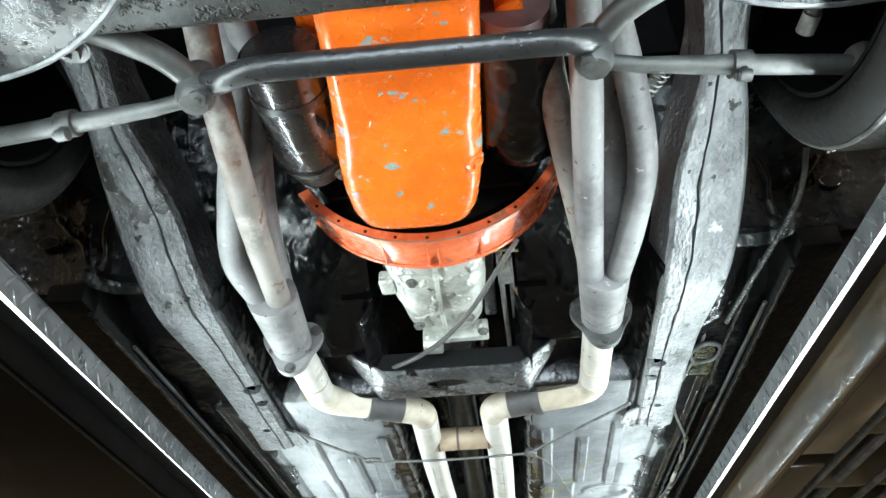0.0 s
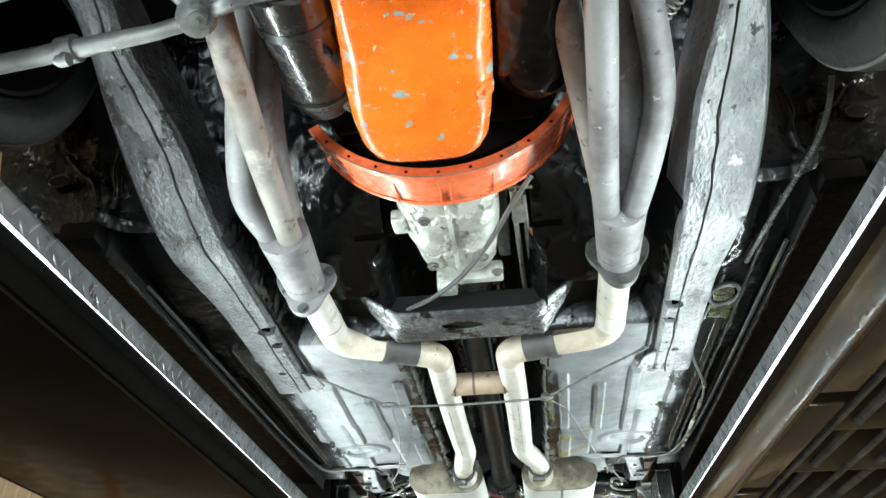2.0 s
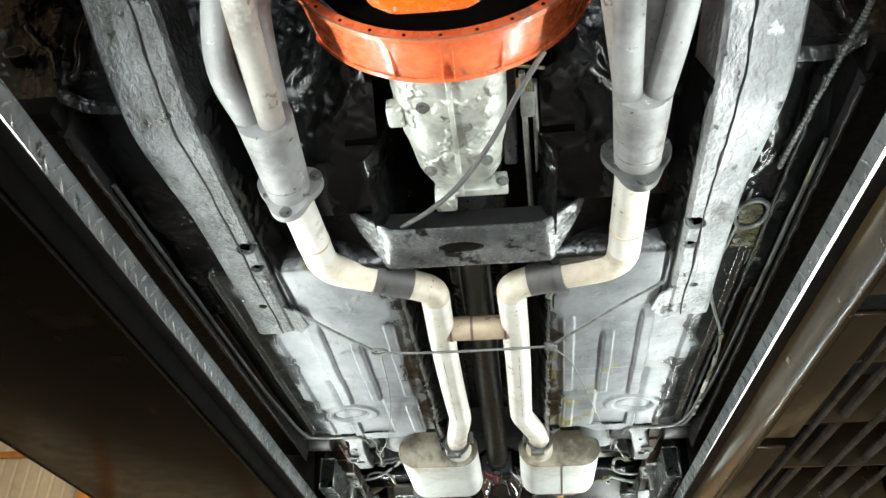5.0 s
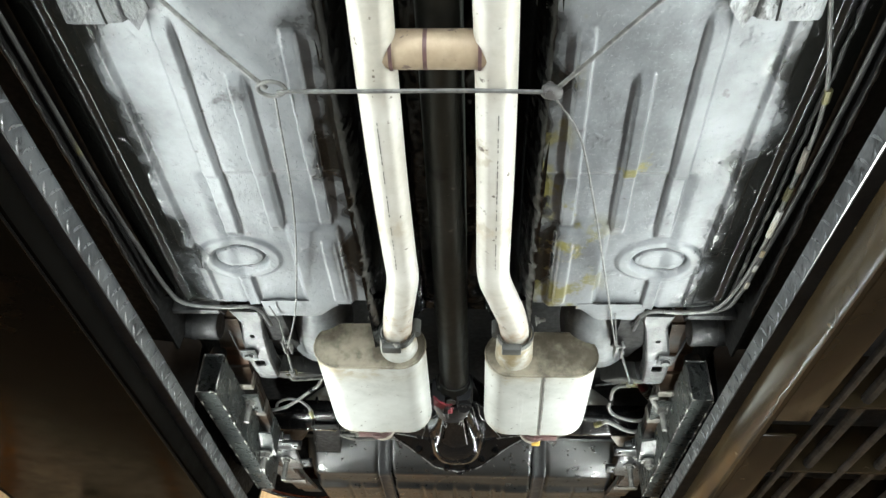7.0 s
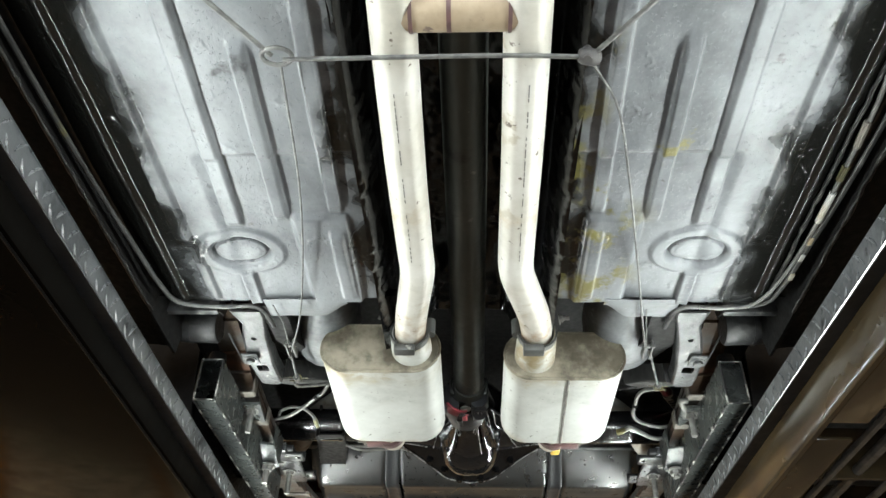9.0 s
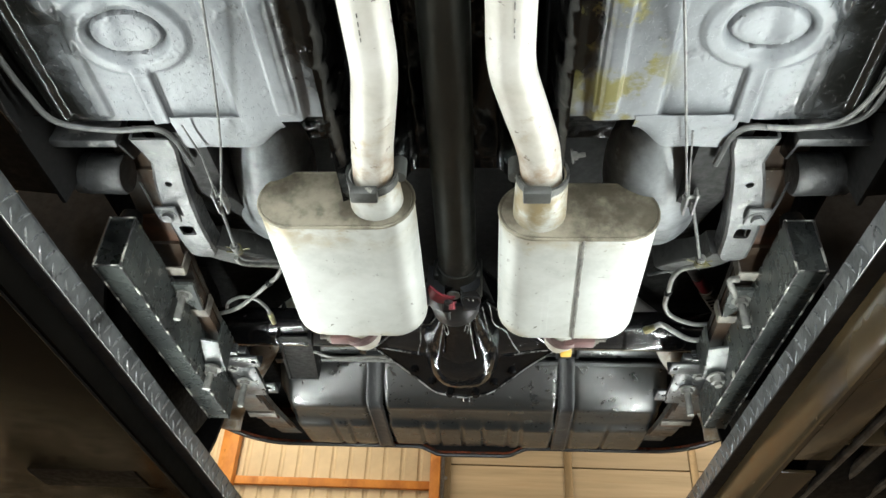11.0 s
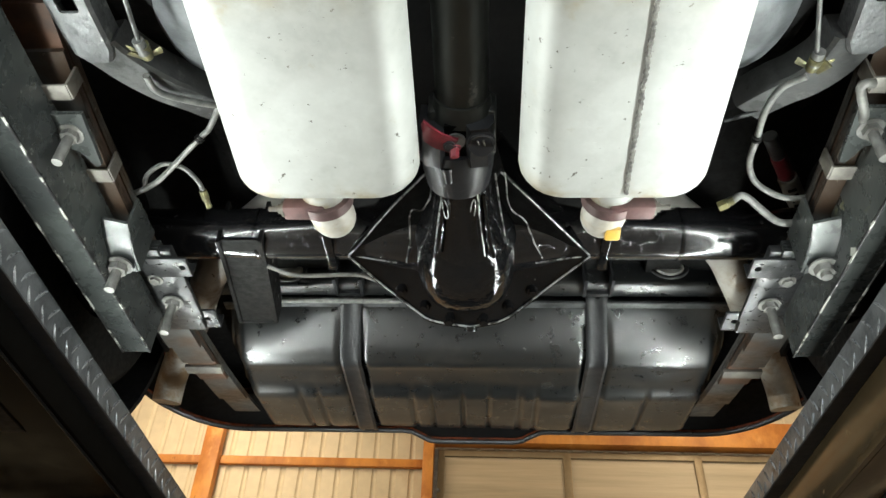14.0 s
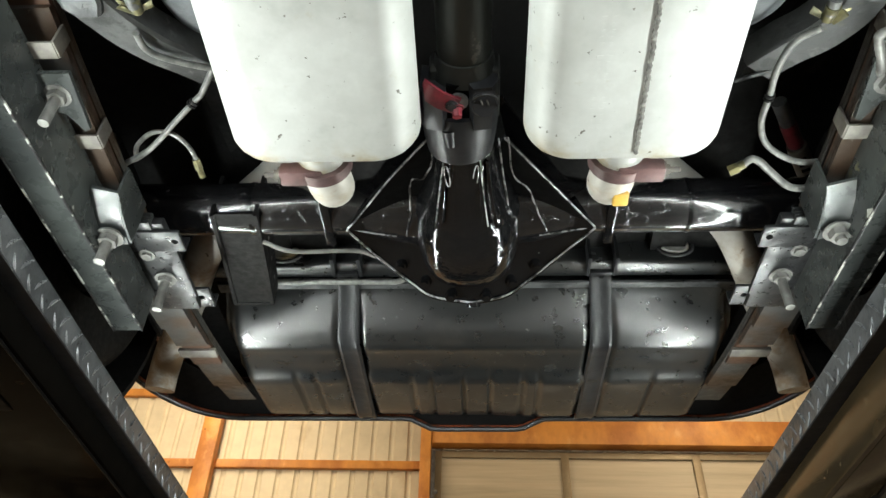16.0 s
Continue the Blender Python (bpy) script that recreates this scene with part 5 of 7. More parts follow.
def exhaust(s):
    ob = thing("exhaust_pipe", (s * 0.1, 2.3, 1.95), "pale aluminised exhaust pipe with heat stains", "exhaust pipe", "dual exhaust")
    if s < 0:
        path = [(-0.302, 1.65, 2.004), (-0.298, 1.924, 2.0), (-0.205, 1.962, 2.0), (-0.132, 1.999, 2.0), (-0.085, 2.030, 2.0), (-0.090, 2.24, 2.0), (-0.092, 2.48, 2.0), (-0.090, 2.70, 2.0), (-0.088, 2.77, 2.0), (-0.112, 2.93, 2.006), (-0.118, 3.0, 2.008)]
    else:
        path = [(0.301, 1.62, 2.004), (0.308, 1.962, 2.0), (0.192, 1.988, 2.0), (0.120, 2.010, 2.0), (0.079, 2.034, 2.0), (0.085, 2.25, 2.0), (0.088, 2.48, 2.0), (0.088, 2.70, 2.0), (0.089, 2.77, 2.0), (0.134, 2.93, 2.006), (0.142, 3.0, 2.008)]
    pts = bent(path, 0.075)
    part("front_pipe", tube(pts[:2], R_PIPE, 24), M_PIPE, ob)
    part("stained_elbow", tube(pts[1:33], R_PIPE, 24), M_ELBOW, ob, "tan heat-stained double bend")
    part("rear_pipe", tube(pts[32:], R_PIPE, 24), M_PIPE, ob)
    a, b = Vector(path[2]), Vector(path[3])
    d = (b - a).normalized()
    part("sleeve", tube([a + d * 0.012, b + d * 0.0], R_PIPE + 0.0018, 24), M_SLEEVE, ob, "dark grey joining sleeve")
    ring_clamp(a + d * 0.008, d, R_PIPE, M_SLEEVE, ob, (-s * 0.5, 0.8, -0.5))
    dashes, rng = [], random.Random(7 + s)
    for k in range(34):
        y = path[5][1] + 0.012 * k + 0.06
        if rng.random() < 0.75:
            x = path[5][0] + (path[7][0] - path[5][0]) * (y - path[5][1]) / (path[7][1] - path[5][1]) + s * 0.004
            dashes.append(tube([(x, y, 1.9682), (x, y + 0.004 + 0.007 * rng.random(), 1.9682)], 0.0009, 5))
    part("seam", dashes, M_WELD, ob, "broken dark seam", kind="stuff")
    el0, el1 = Vector(path[0]), Vector(path[1])
    part("weld_ring", tube([el0.lerp(el1, 0.62), el0.lerp(el1, 0.635)], R_PIPE + 0.0012, 24), M_HPIPE, ob)
    return ob


pipes = [exhaust(s) for s in (-1, 1)]
hp = part("balance_pipe", tube([(x, 2.212, 2.0) for x in span(-0.085, 0.082, 8)], 0.0285, 24), M_HPIPE, pipes[0], "heat-browned balance pipe between both exhausts")
for x in (-0.062, 0.058):
    part("weld_ring", tube([(x - 0.005 * (1 if x < 0 else -1), 2.212, 2.0), (x, 2.212, 2.0)], 0.0305, 24), M_PLUM, hp)
part("band", tube([(-0.019, 2.212, 2.0), (-0.013, 2.212, 2.0)], 0.0288, 24), M_PLUM, hp)


def header(s):
    ob = thing("exhaust_header", (s * 0.29, 1.3, 2.0), "grey coated tubular exhaust header with a collector", "exhaust header", "exhaust headers")
    if s < 0:
        runs = ([(-0.250, 0.80, 2.20), (-0.252, 0.93, 2.10), (-0.256, 1.06, 2.04), (-0.266, 1.22, 2.012), (-0.279, 1.40, 2.004), (-0.290, 1.56, 2.002)],
                [(-0.245, 0.95, 2.26), (-0.268, 1.12, 2.14), (-0.312, 1.27, 2.06), (-0.338, 1.385, 2.025), (-0.322, 1.50, 2.012), (-0.312, 1.57, 2.008)],
                [(-0.222, 0.80, 2.16), (-0.226, 0.90, 2.145), (-0.232, 1.02, 2.18), (-0.255, 1.16, 2.19), (-0.285, 1.36, 2.10), (-0.292, 1.57, 2.03)],
                [(-0.23, 1.10, 2.22), (-0.285, 1.28, 2.10), (-0.312, 1.45, 2.05), (-0.312, 1.57, 2.03)])
        c0, c1 = (-0.298, 1.48, 2.01), (-0.303, 1.658, 2.001)
    else:
        runs = ([(0.236, 0.78, 2.18), (0.241, 0.92, 2.09), (0.248, 1.08, 2.03), (0.259, 1.28, 2.006), (0.272, 1.46, 2.0), (0.282, 1.54, 2.0)],
                [(0.262, 0.85, 2.20), (0.285, 0.98, 2.12), (0.318, 1.10, 2.07), (0.340, 1.22, 2.035), (0.334, 1.34, 2.01), (0.321, 1.46, 2.0), (0.312, 1.54, 2.0)],
                [(0.27, 1.02, 2.22), (0.295, 1.18, 2.10), (0.306, 1.32, 2.05), (0.305, 1.54, 2.025)],
                [(0.18, 0.90, 2.18), (0.200, 1.05, 2.10), (0.226, 1.20, 2.055), (0.256, 1.36, 2.035), (0.286, 1.54, 2.02)])
        c0, c1 = (0.297, 1.47, 2.006), (0.304, 1.632, 2.0)
    for k, run in enumerate(runs):
        part("primary_tube", tube(rounded(run, 7), 0.0225, 18), M_RUSTHEADER if (s < 0 and k == 0) or (s > 0 and k == 3) else M_HEADER, ob)
    a, b = Vector(c0), Vector(c1)
    part("collector", tube([a, a.lerp(b, 0.25), a.lerp(b, 0.5), a.lerp(b, 0.75), b], lambda t: 0.046 - 0.007 * t, 28), M_HEADER, ob)
    d = (b - a).normalized()
    part("weld_ring", tube([a.lerp(b, 0.80), a.lerp(b, 0.82)], 0.0405, 28), M_WELD, ob)
    # three-bolt flange
    tri = []
    for k in range(48):
        ang = 2 * math.pi * k / 48
        tri.append(0.055 + 0.009 * math.cos(3 * (ang - radians(30))))
    side, up = d.cross(Vector((0, 0, 1))).normalized(), Vector((0, 0, 1))
    rings = [[b + d * off + (side * math.cos(2 * math.pi * k / 48) + up * math.sin(2 * math.pi * k / 48)) * tri[k] for k in range(48)] for off in (-0.006, 0.008)]
    fl = part("collector_flange", loft(rings), M_HEADER if s < 0 else M_LINK, ob)
    for ang in (30, 150, 270):
        q = b + (side * math.cos(radians(ang)) + up * math.sin(radians(ang))) * 0.053
        part("flange_bolt", bolt(q - d * 0.006, -d, 0.008, 0.008), M_LINK, fl)
    return ob


for s in (-1, 1):
    header(s)


def muffler(s):
    ob = thing("muffler", (s * 0.19, 3.2, 1.95), "white aluminised oval muffler with sooty end", "muffler", "mufflers")
    cx, hw, hh, cz = (-0.185, 0.127, 0.057, 2.006) if s < 0 else (0.205, 0.128, 0.057, 2.006)
    y0, y1 = 3.052 if s < 0 else 3.080, 3.412
    rings = [stadium(cx, cz, hw, hh, y0), stadium(cx, cz, hw + 0.001, hh + 0.001, y0 + 0.004)]
    for y in span(y0 + 0.012, y1 - 0.03, 8):
        rings.append(stadium(cx, cz, hw, hh, y))
    for k in range(1, 7):
        a = radians(15 * k)
        rings.append(stadium(cx, cz, hw - 0.028 * (1 - math.cos(a)), hh - 0.018 * (1 - math.cos(a)), y1 - 0.03 + 0.03 * math.sin(a)))
    shell = part("shell", loft(rings), M_MUFFLER, ob, "", 40)
    part("end_cap", [loft([stadium(cx, cz, hw - 0.004, hh - 0.004, y0 - 0.0025), stadium(cx, cz, hw - 0.004, hh - 0.004, y0 + 0.001)])], M_MUFFLER_END, ob, "sooty brown end cap")
    rim = stadium(cx, cz, hw - 0.001, hh - 0.001, y0)
    part("rolled_rim", tube(rim + [rim[0]], 0.003, 8, caps=False), M_MUFFLER_END, ob)
    ix = -0.118 if s < 0 else 0.142
    part("inlet_neck", tube([(ix, 2.985, 2.004), (ix, 3.0, 2.004), (ix, y0 + 0.003, 2.004)], lambda t: 0.037 + 0.006 * t, 28, hollow=0.003), M_MUFFLER, ob)
    c = part("inlet_clamp", [box(ix - 0.03, ix + 0.012, 2.975, 3.0, 1.956, 1.972, 0.003), tube([(ix + s * -0.04, 2.99, 2.0), (ix + s * -0.04, 2.99, 2.035)], 0.012, 12), tube([(ix, 2.979, 2.004), (ix, 2.995, 2.004)], 0.0405, 28, hollow=0.004)], M_LINK, ob)
    part("clamp_bolt", bolt((ix + s * 0.045, 2.975, 2.03), (s * 1, -0.2, 0), 0.008, 0.008, 0.012), M_STEEL, c)
    if s > 0:
        beads = []
        for k in range(58):
            y = y0 + 0.004 + k * (y1 - y0 - 0.028) / 57
            beads.append(spun(tube([(0, -0.0042, 0), (0, -0.003, 0), (0, 0.003, 0), (0, 0.0042, 0)], lambda t: 0.0029 if 0.2 < t < 0.8 else 0.0013, 7), Matrix.Translation((cx + 0.005 + 0.024 * (y - y0) + 0.0003 * math.sin(7 * k), y, cz - hh - 0.0002)) @ Matrix.Rotation(0.5 * math.sin(k * 2.3), 4, "Z")))
        marks = [box(cx - 0.052 + 0.011 * c + 0.001 * (k % 3), cx - 0.046 + 0.011 * c - 0.001 * (k % 2), y0 + 0.11 + 0.0085 * k, y0 + 0.1155 + 0.0085 * k, cz - hh - 0.0002, cz - hh + 0.0006) for c in (0, 1) for k in range(24) if k % 7 != 5]
        part("stamped_mark", marks, M_MUFFLER, ob, "faint stamped marks", kind="stuff")
        part("weld_seam", beads, M_WELD, ob, "rough lengthwise weld bead")
    ox = cx - 0.014 if s < 0 else cx + 0.004
    part("outlet_neck", tube([(ox, y1 - 0.012, 2.0), (ox, y1 + 0.03, 1.998)], 0.033, 28), M_MUFFLER, ob)
    c = part("outlet_clamp", [tube([(ox, y1 + 0.024, 1.998), (ox, y1 + 0.042, 1.999)], 0.041, 28), box(ox - 0.055 if s < 0 else ox - 0.005, ox + 0.005 if s < 0 else ox + 0.058, y1 + 0.020, y1 + 0.046, 1.962, 1.985, 0.004)], M_PLUM, ob, "plum-brown pipe clamp")
    part("clamp_bolt", bolt((ox - 0.055, y1 + 0.032, 1.972) if s < 0 else (ox + 0.058, y1 + 0.032, 1.974), (-1, 0, 0) if s < 0 else (1, 0, 0), 0.008, 0.007, 0.014), M_CLIP, c)
    # tail pipe up and over the axle
    tail = [(ox, y1 + 0.04, 2.0), (ox - s * 0.004, y1 + 0.085, 2.008), (ox + s * 0.01, y1 + 0.13, 2.06), (s * 0.27, 3.60, 2.205), (s * 0.36, 3.70, 2.232), (s * 0.47, 3.79, 2.20), (s * 0.52, 3.86, 2.16), (s * 0.585, 4.0, 2.175), (s * 0.66, 4.14, 2.16), (s * 0.69, 4.20, 2.13), (s * 0.695, 4.215, 2.09)]
    t = part("tail_pipe", tube(rounded(tail, 8), 0.0325, 20), M_PIPE, ob, "stained tail pipe over the axle")
    if s > 0:
        part("paint_mark", box(ox - 0.004, ox + 0.018, y1 + 0.075, y1 + 0.10, 1.970, 1.978, 0.003), M_PATCH, t)
    return ob


for s in (-1, 1):
    muffler(s)

# ---------------------------------------------------------------- rear axle
axle = thing("rear_axle", (0, 3.66, 2.0), "gloss black rear axle with a braced differential housing", "rear axle")
for s in (-1, 1):
    part("axle_tube", tube([(s * x, 3.668, 2.122) for x in (0.08, 0.14, 0.20, 0.24, 0.52, 0.60, 0.62)], lambda t: 0.066 - 0.021 * step(0.0, 0.35, t), 36), M_TUBE, axle)
    part("tube_collar", tube([(s * 0.36, 3.668, 2.122), (s * 0.366, 3.668, 2.122)], 0.0465, 36), M_AXLE, axle)
    part("brake_plate", tube([(s * 0.62, 3.668, 2.122), (s * 0.63, 3.668, 2.122), (s * 0.66, 3.668, 2.122)], 0.14, 40), M_MATTBLACK, axle)
    part("vertical_bracket", box(s * 0.234 - 0.008, s * 0.234 + 0.008, 3.60, 3.712, 2.075, 2.13, 0.003), M_AXLE, axle)
dome = bmesh.new()
bmesh.ops.create_uvsphere(dome, u_segments=48, v_segments=28, radius=1)
for v in dome.verts:
    c = v.co
    f = (abs(c.x) ** 2.8 + abs(c.y) ** 2.4 + abs(c.z) ** 2.4) ** (-1 / 2.5)
    v.co = (c.x * f * 0.086, 3.675 + c.y * f * 0.105, 2.105 + c.z * f * 0.115)
part("differential_case", dome, M_AXLE, axle, "", 60)
part("pinion_snout", tube([(0, y, z) for y, z in ((3.46, 2.07), (3.50, 2.072), (3.56, 2.078), (3.62, 2.085))], lambda t: 0.043 + 0.042 * t * t, 36), M_AXLE, axle)
for s in (-1, 1):
    # braced plate from the snout to the tube, and the flange that sweeps under the case
    part("gusset", loft([[(s * x, y, z + dz) for x, y, z in ((0.056, 3.472, 2.076), (0.15, 3.59, 2.074), (0.200, 3.660, 2.072), (0.10, 3.70, 2.105), (0.04, 3.54, 2.105))] for dz in (0, 0.006)]), M_DARK, axle)
    part("upper_gusset", loft([[(s * x, y, z + dz) for x, y, z in ((0.04, 3.42, 2.13), (0.15, 3.60, 2.13), (0.20, 3.66, 2.13), (0.08, 3.60, 2.13))] for dz in (0, 0.006)]), M_AXLE, axle)
    tip = 0.200 if s < 0 else 0.208
    edge = rounded([(s * tip, 3.664, 2.074), (s * 0.15, 3.726, 2.064), (s * 0.095, 3.760, 2.036), (s * 0.06, 3.771, 2.017), (0.006, 3.774, 2.006)], 6)
    part("case_flange", loft([[Vector(q), Vector(q) + Vector((0, 0.004, -0.009)), Vector(q) + Vector((-s * 0.035, -0.05, 0.012)), Vector(q) + Vector((-s * 0.035, -0.05, 0.02))] for q in edge]), M_AXLE, axle)
    # thin pale lines painted in as the strip lights' glints along the edges
    part("gusset_glint", tube(rounded([(s * 0.056, 3.472, 2.074), (s * 0.12, 3.553, 2.073), (s * (tip - 0.018), 3.642, 2.071), (s * tip, 3.664, 2.071)], 5), 0.0016, 6), M_GLINT, axle)
    part("flange_glint", tube([Vector(q) + Vector((0, -0.003, -0.009)) for q in edge], 0.0018, 6), M_GLINT, axle)
    part("web_glint", tube(rounded([(s * (tip - 0.002), 3.664, 2.070), (s * 0.15, 3.672, 2.066), (s * 0.118, 3.672, 2.060)], 5), 0.0014, 6), M_GLINT, axle)
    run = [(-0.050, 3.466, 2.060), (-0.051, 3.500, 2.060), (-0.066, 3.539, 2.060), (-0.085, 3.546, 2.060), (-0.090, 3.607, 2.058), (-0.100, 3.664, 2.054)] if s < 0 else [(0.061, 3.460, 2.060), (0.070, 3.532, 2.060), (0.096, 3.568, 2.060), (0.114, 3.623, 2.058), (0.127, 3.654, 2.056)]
    part("inner_glint", tube([Vector(q) + Vector((0.0022 * noise.noise(Vector(q) * 60), 0.0016 * noise.noise(Vector(q) * 75 + Vector((3, 3, 3))), 0)) for q in rounded(run, 9)], lambda t: 0.0013 + 0.0007 * noise.noise(Vector((t * 14, s, 2))), 6), M_GLINT, axle)
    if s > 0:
        part("inner_glint", tube(rounded([(0.047, 3.454, 2.052), (0.055, 3.525, 2.052), (0.064, 3.594, 2.050), (0.055, 3.590, 2.048), (0.046, 3.584, 2.046)], 5), lambda t: 0.0013 + 0.0006 * noise.noise(Vector((t * 14, 5, 2))), 6), M_GLINT, axle)
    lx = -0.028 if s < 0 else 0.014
    # drawn highlights on the snout, a loop and a line each side
    part("snout_glint_loop", tube([(lx + 0.0035 * math.cos(q) - 0.002 * s * math.sin(q), 3.503 + 0.021 * math.sin(q), 2.026) for q in span(0, 6.2832, 25)], 0.0009, 6, caps=False), M_GLINT, axle)
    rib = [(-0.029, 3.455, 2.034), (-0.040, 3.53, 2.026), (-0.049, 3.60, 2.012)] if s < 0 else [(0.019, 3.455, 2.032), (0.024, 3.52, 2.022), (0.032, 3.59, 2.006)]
    part("snout_glint", tube(rounded(rib, 5), 0.0012, 6), M_GLINT, axle)
    part("case_rib", tube(rounded([(s * 0.030, 3.48, 2.034), (s * 0.036, 3.54, 2.026), (s * 0.046, 3.60, 2.012)], 5), 0.003, 8), M_AXLE, axle)
    for x, y, z in ((0.075, 3.762, 2.026), (0.115, 3.744, 2.046), (0.03, 3.774, 2.005), (0.16, 3.724, 2.07)):
        part("cover_bolt", bolt((s * x, y - 0.012, z - 0.002), (0, -0.2, -1), 0.007, 0.007), M_AXLE, axle)
part("drain_tab", tube([(0.008, 3.776, 2.003), (0.008, 3.782, 1.997)], 0.012, 14), M_AXLE, axle)
RUN = ((3.63, 0.0, 2.07), (3.68, -0.004, 2.075), (3.80, -0.021, 2.095), (3.93, -0.039, 2.115))
shock = part("shock_bracket", loft([[(dx - 0.417, y, z0 + 0.004), (dx - 0.352, y, z0 + 0.004), (dx - 0.352, y, z0 + 0.008), (dx - 0.417, y, z0 + 0.008)] for y, dx, z0 in RUN]), M_MATTBLACK, axle, "satin black bracket with a row of bolts")
for x0 in (-0.424, -0.352):
    part("side_plate", loft([[(x0 + dx, y, z0), (x0 + dx + 0.007, y, z0), (x0 + dx + 0.007, y, 2.165), (x0 + dx, y, 2.165)] for y, dx, z0 in RUN]), M_MATTBLACK, shock)
part("end_plate", box(-0.465, -0.385, 3.931, 3.937, 2.118, 2.165, 0.001), M_MATTBLACK, shock)
for s, x in ((-1, -0.430), (1, -0.352)):
    for k in range(4):
        part("bracket_bolt", bolt((x - 0.0095 * k, 3.68 + 0.065 * k, 2.115 + 0.008 * k), (s, 0, -0.4), 0.0045, 0.004), M_STEEL, shock)
part("brake_line", tube(rounded([(-0.35, 3.70, 2.075), (-0.30, 3.72, 2.07), (-0.2, 3.73, 2.08), (-0.16, 3.74, 2.075)], 5), 0.004, 8), M_STEEL, axle)

# ---------------------------------------------------------------- springs and traction bars


def leaf_spring(s):
    ob = thing("leaf_spring", (s * 0.515, 3.5, 2.0), "grey-brown leaf spring pack with zinc clips", "leaf spring", "rear leaf springs")
    cx = s * 0.537

    def leaf(y0, y1, off, mat, w=0.031):
        def at(y):
            return 2.018 + 0.06 * ((y - 3.62) / 0.62) ** 2 + 0.02 * max(0, y - 3.62)
        pts = [(y, at(y) - off) for y in span(y0, y1, 24)]
        return part("leaf", loft([[(cx - w, y, z - 0.004), (cx + w, y, z - 0.004), (cx + w, y, z + 0.003), (cx - w, y, z + 0.003)] for y, z in pts]), mat, ob)

    leaf(3.02, 4.32, -0.022, M_SPRING)
    leaf(3.06, 4.20, -0.014, M_SPRING)
    leaf(3.16, 4.06, -0.006, M_COPPER, 0.029)
    leaf(3.22, 3.96, 0.002, M_SPRING)
    leaf(3.32, 3.88, 0.010, M_SPRING)
    part("front_eye", tube([(s * 0.532, 3.032, 2.043), (s * 0.536, 3.032, 2.043), (s * 0.612, 3.032, 2.046), (s * 0.616, 3.032, 2.046)], lambda t: 0.034 if 0.2 < t < 0.8 else 0.031, 32), M_BRACKET, ob, "dark rolled spring eye with its bushing")
    part("eye_band", tube([(s * 0.588, 3.032, 2.045), (s * 0.596, 3.032, 2.045)], 0.0352, 32), M_BRACKET, ob)
    part("front_hanger", [loft([[(x, 2.925, 2.005), (x, 2.955, 1.998), (x, 3.02, 2.03), (x, 3.06, 2.075), (x, 3.03, 2.11), (x, 2.93, 2.10)] for x in (s * a, s * a + s * 0.004)]) for a in (0.622,)] + [box(min(s * 0.500, s * 0.626), max(s * 0.500, s * 0.626), 2.918, 2.935, 2.01, 2.09, 0.005), loft([[(x, 2.93, 2.06), (x, 2.96, 2.045), (x, 3.02, 2.065), (x, 3.03, 2.09), (x, 2.93, 2.09)] for x in (s * 0.522, s * 0.526)])], M_BRACKET, ob, "grey front spring hanger")
    for y in (3.257, 3.406):
        z = 2.006
        part("spring_clip", [box(cx - 0.036, cx + 0.036, y - 0.012, y + 0.012, z - 0.006, z - 0.002, 0.001), box(cx - 0.038, cx - 0.034, y - 0.012, y + 0.012, z - 0.004, z + 0.034, 0.001), box(cx + 0.034, cx + 0.038, y - 0.012, y + 0.012, z - 0.004, z + 0.034, 0.001)], M_CLIP, ob)
    if s > 0:
        part("j_bolt", tube(rounded([(0.506, 3.315, 2.0), (0.499, 3.29, 1.985), (0.484, 3.258, 1.985), (0.480, 3.247, 1.985), (0.485, 3.242, 1.985), (0.494, 3.243, 1.986)], 5), 0.006, 10), M_STEEL, ob, "bare steel J-bolt")
    part("shackle_clip", [box(cx - 0.037, cx + 0.037, 3.985, 4.01, 2.042, 2.05, 0.001)], M_CLIP, ob)
    c = part("clamp_plate", [prism([(s * 0.490, 3.282), (s * 0.545, 3.282), (s * 0.545, 3.340), (s * 0.520, 3.345), (s * 0.505, 3.376), (s * 0.497, 3.372)], "z", 1.988, 1.995)], M_BARTUBE, ob, "grey steel clamp plate with U-bolts")
    part("u_bolt", bolt((cx - s * 0.02, 3.315, 1.988), (0, 0, -1), 0.012, 0.010, 0.045, 0.007), M_STEEL, c)
    return ob


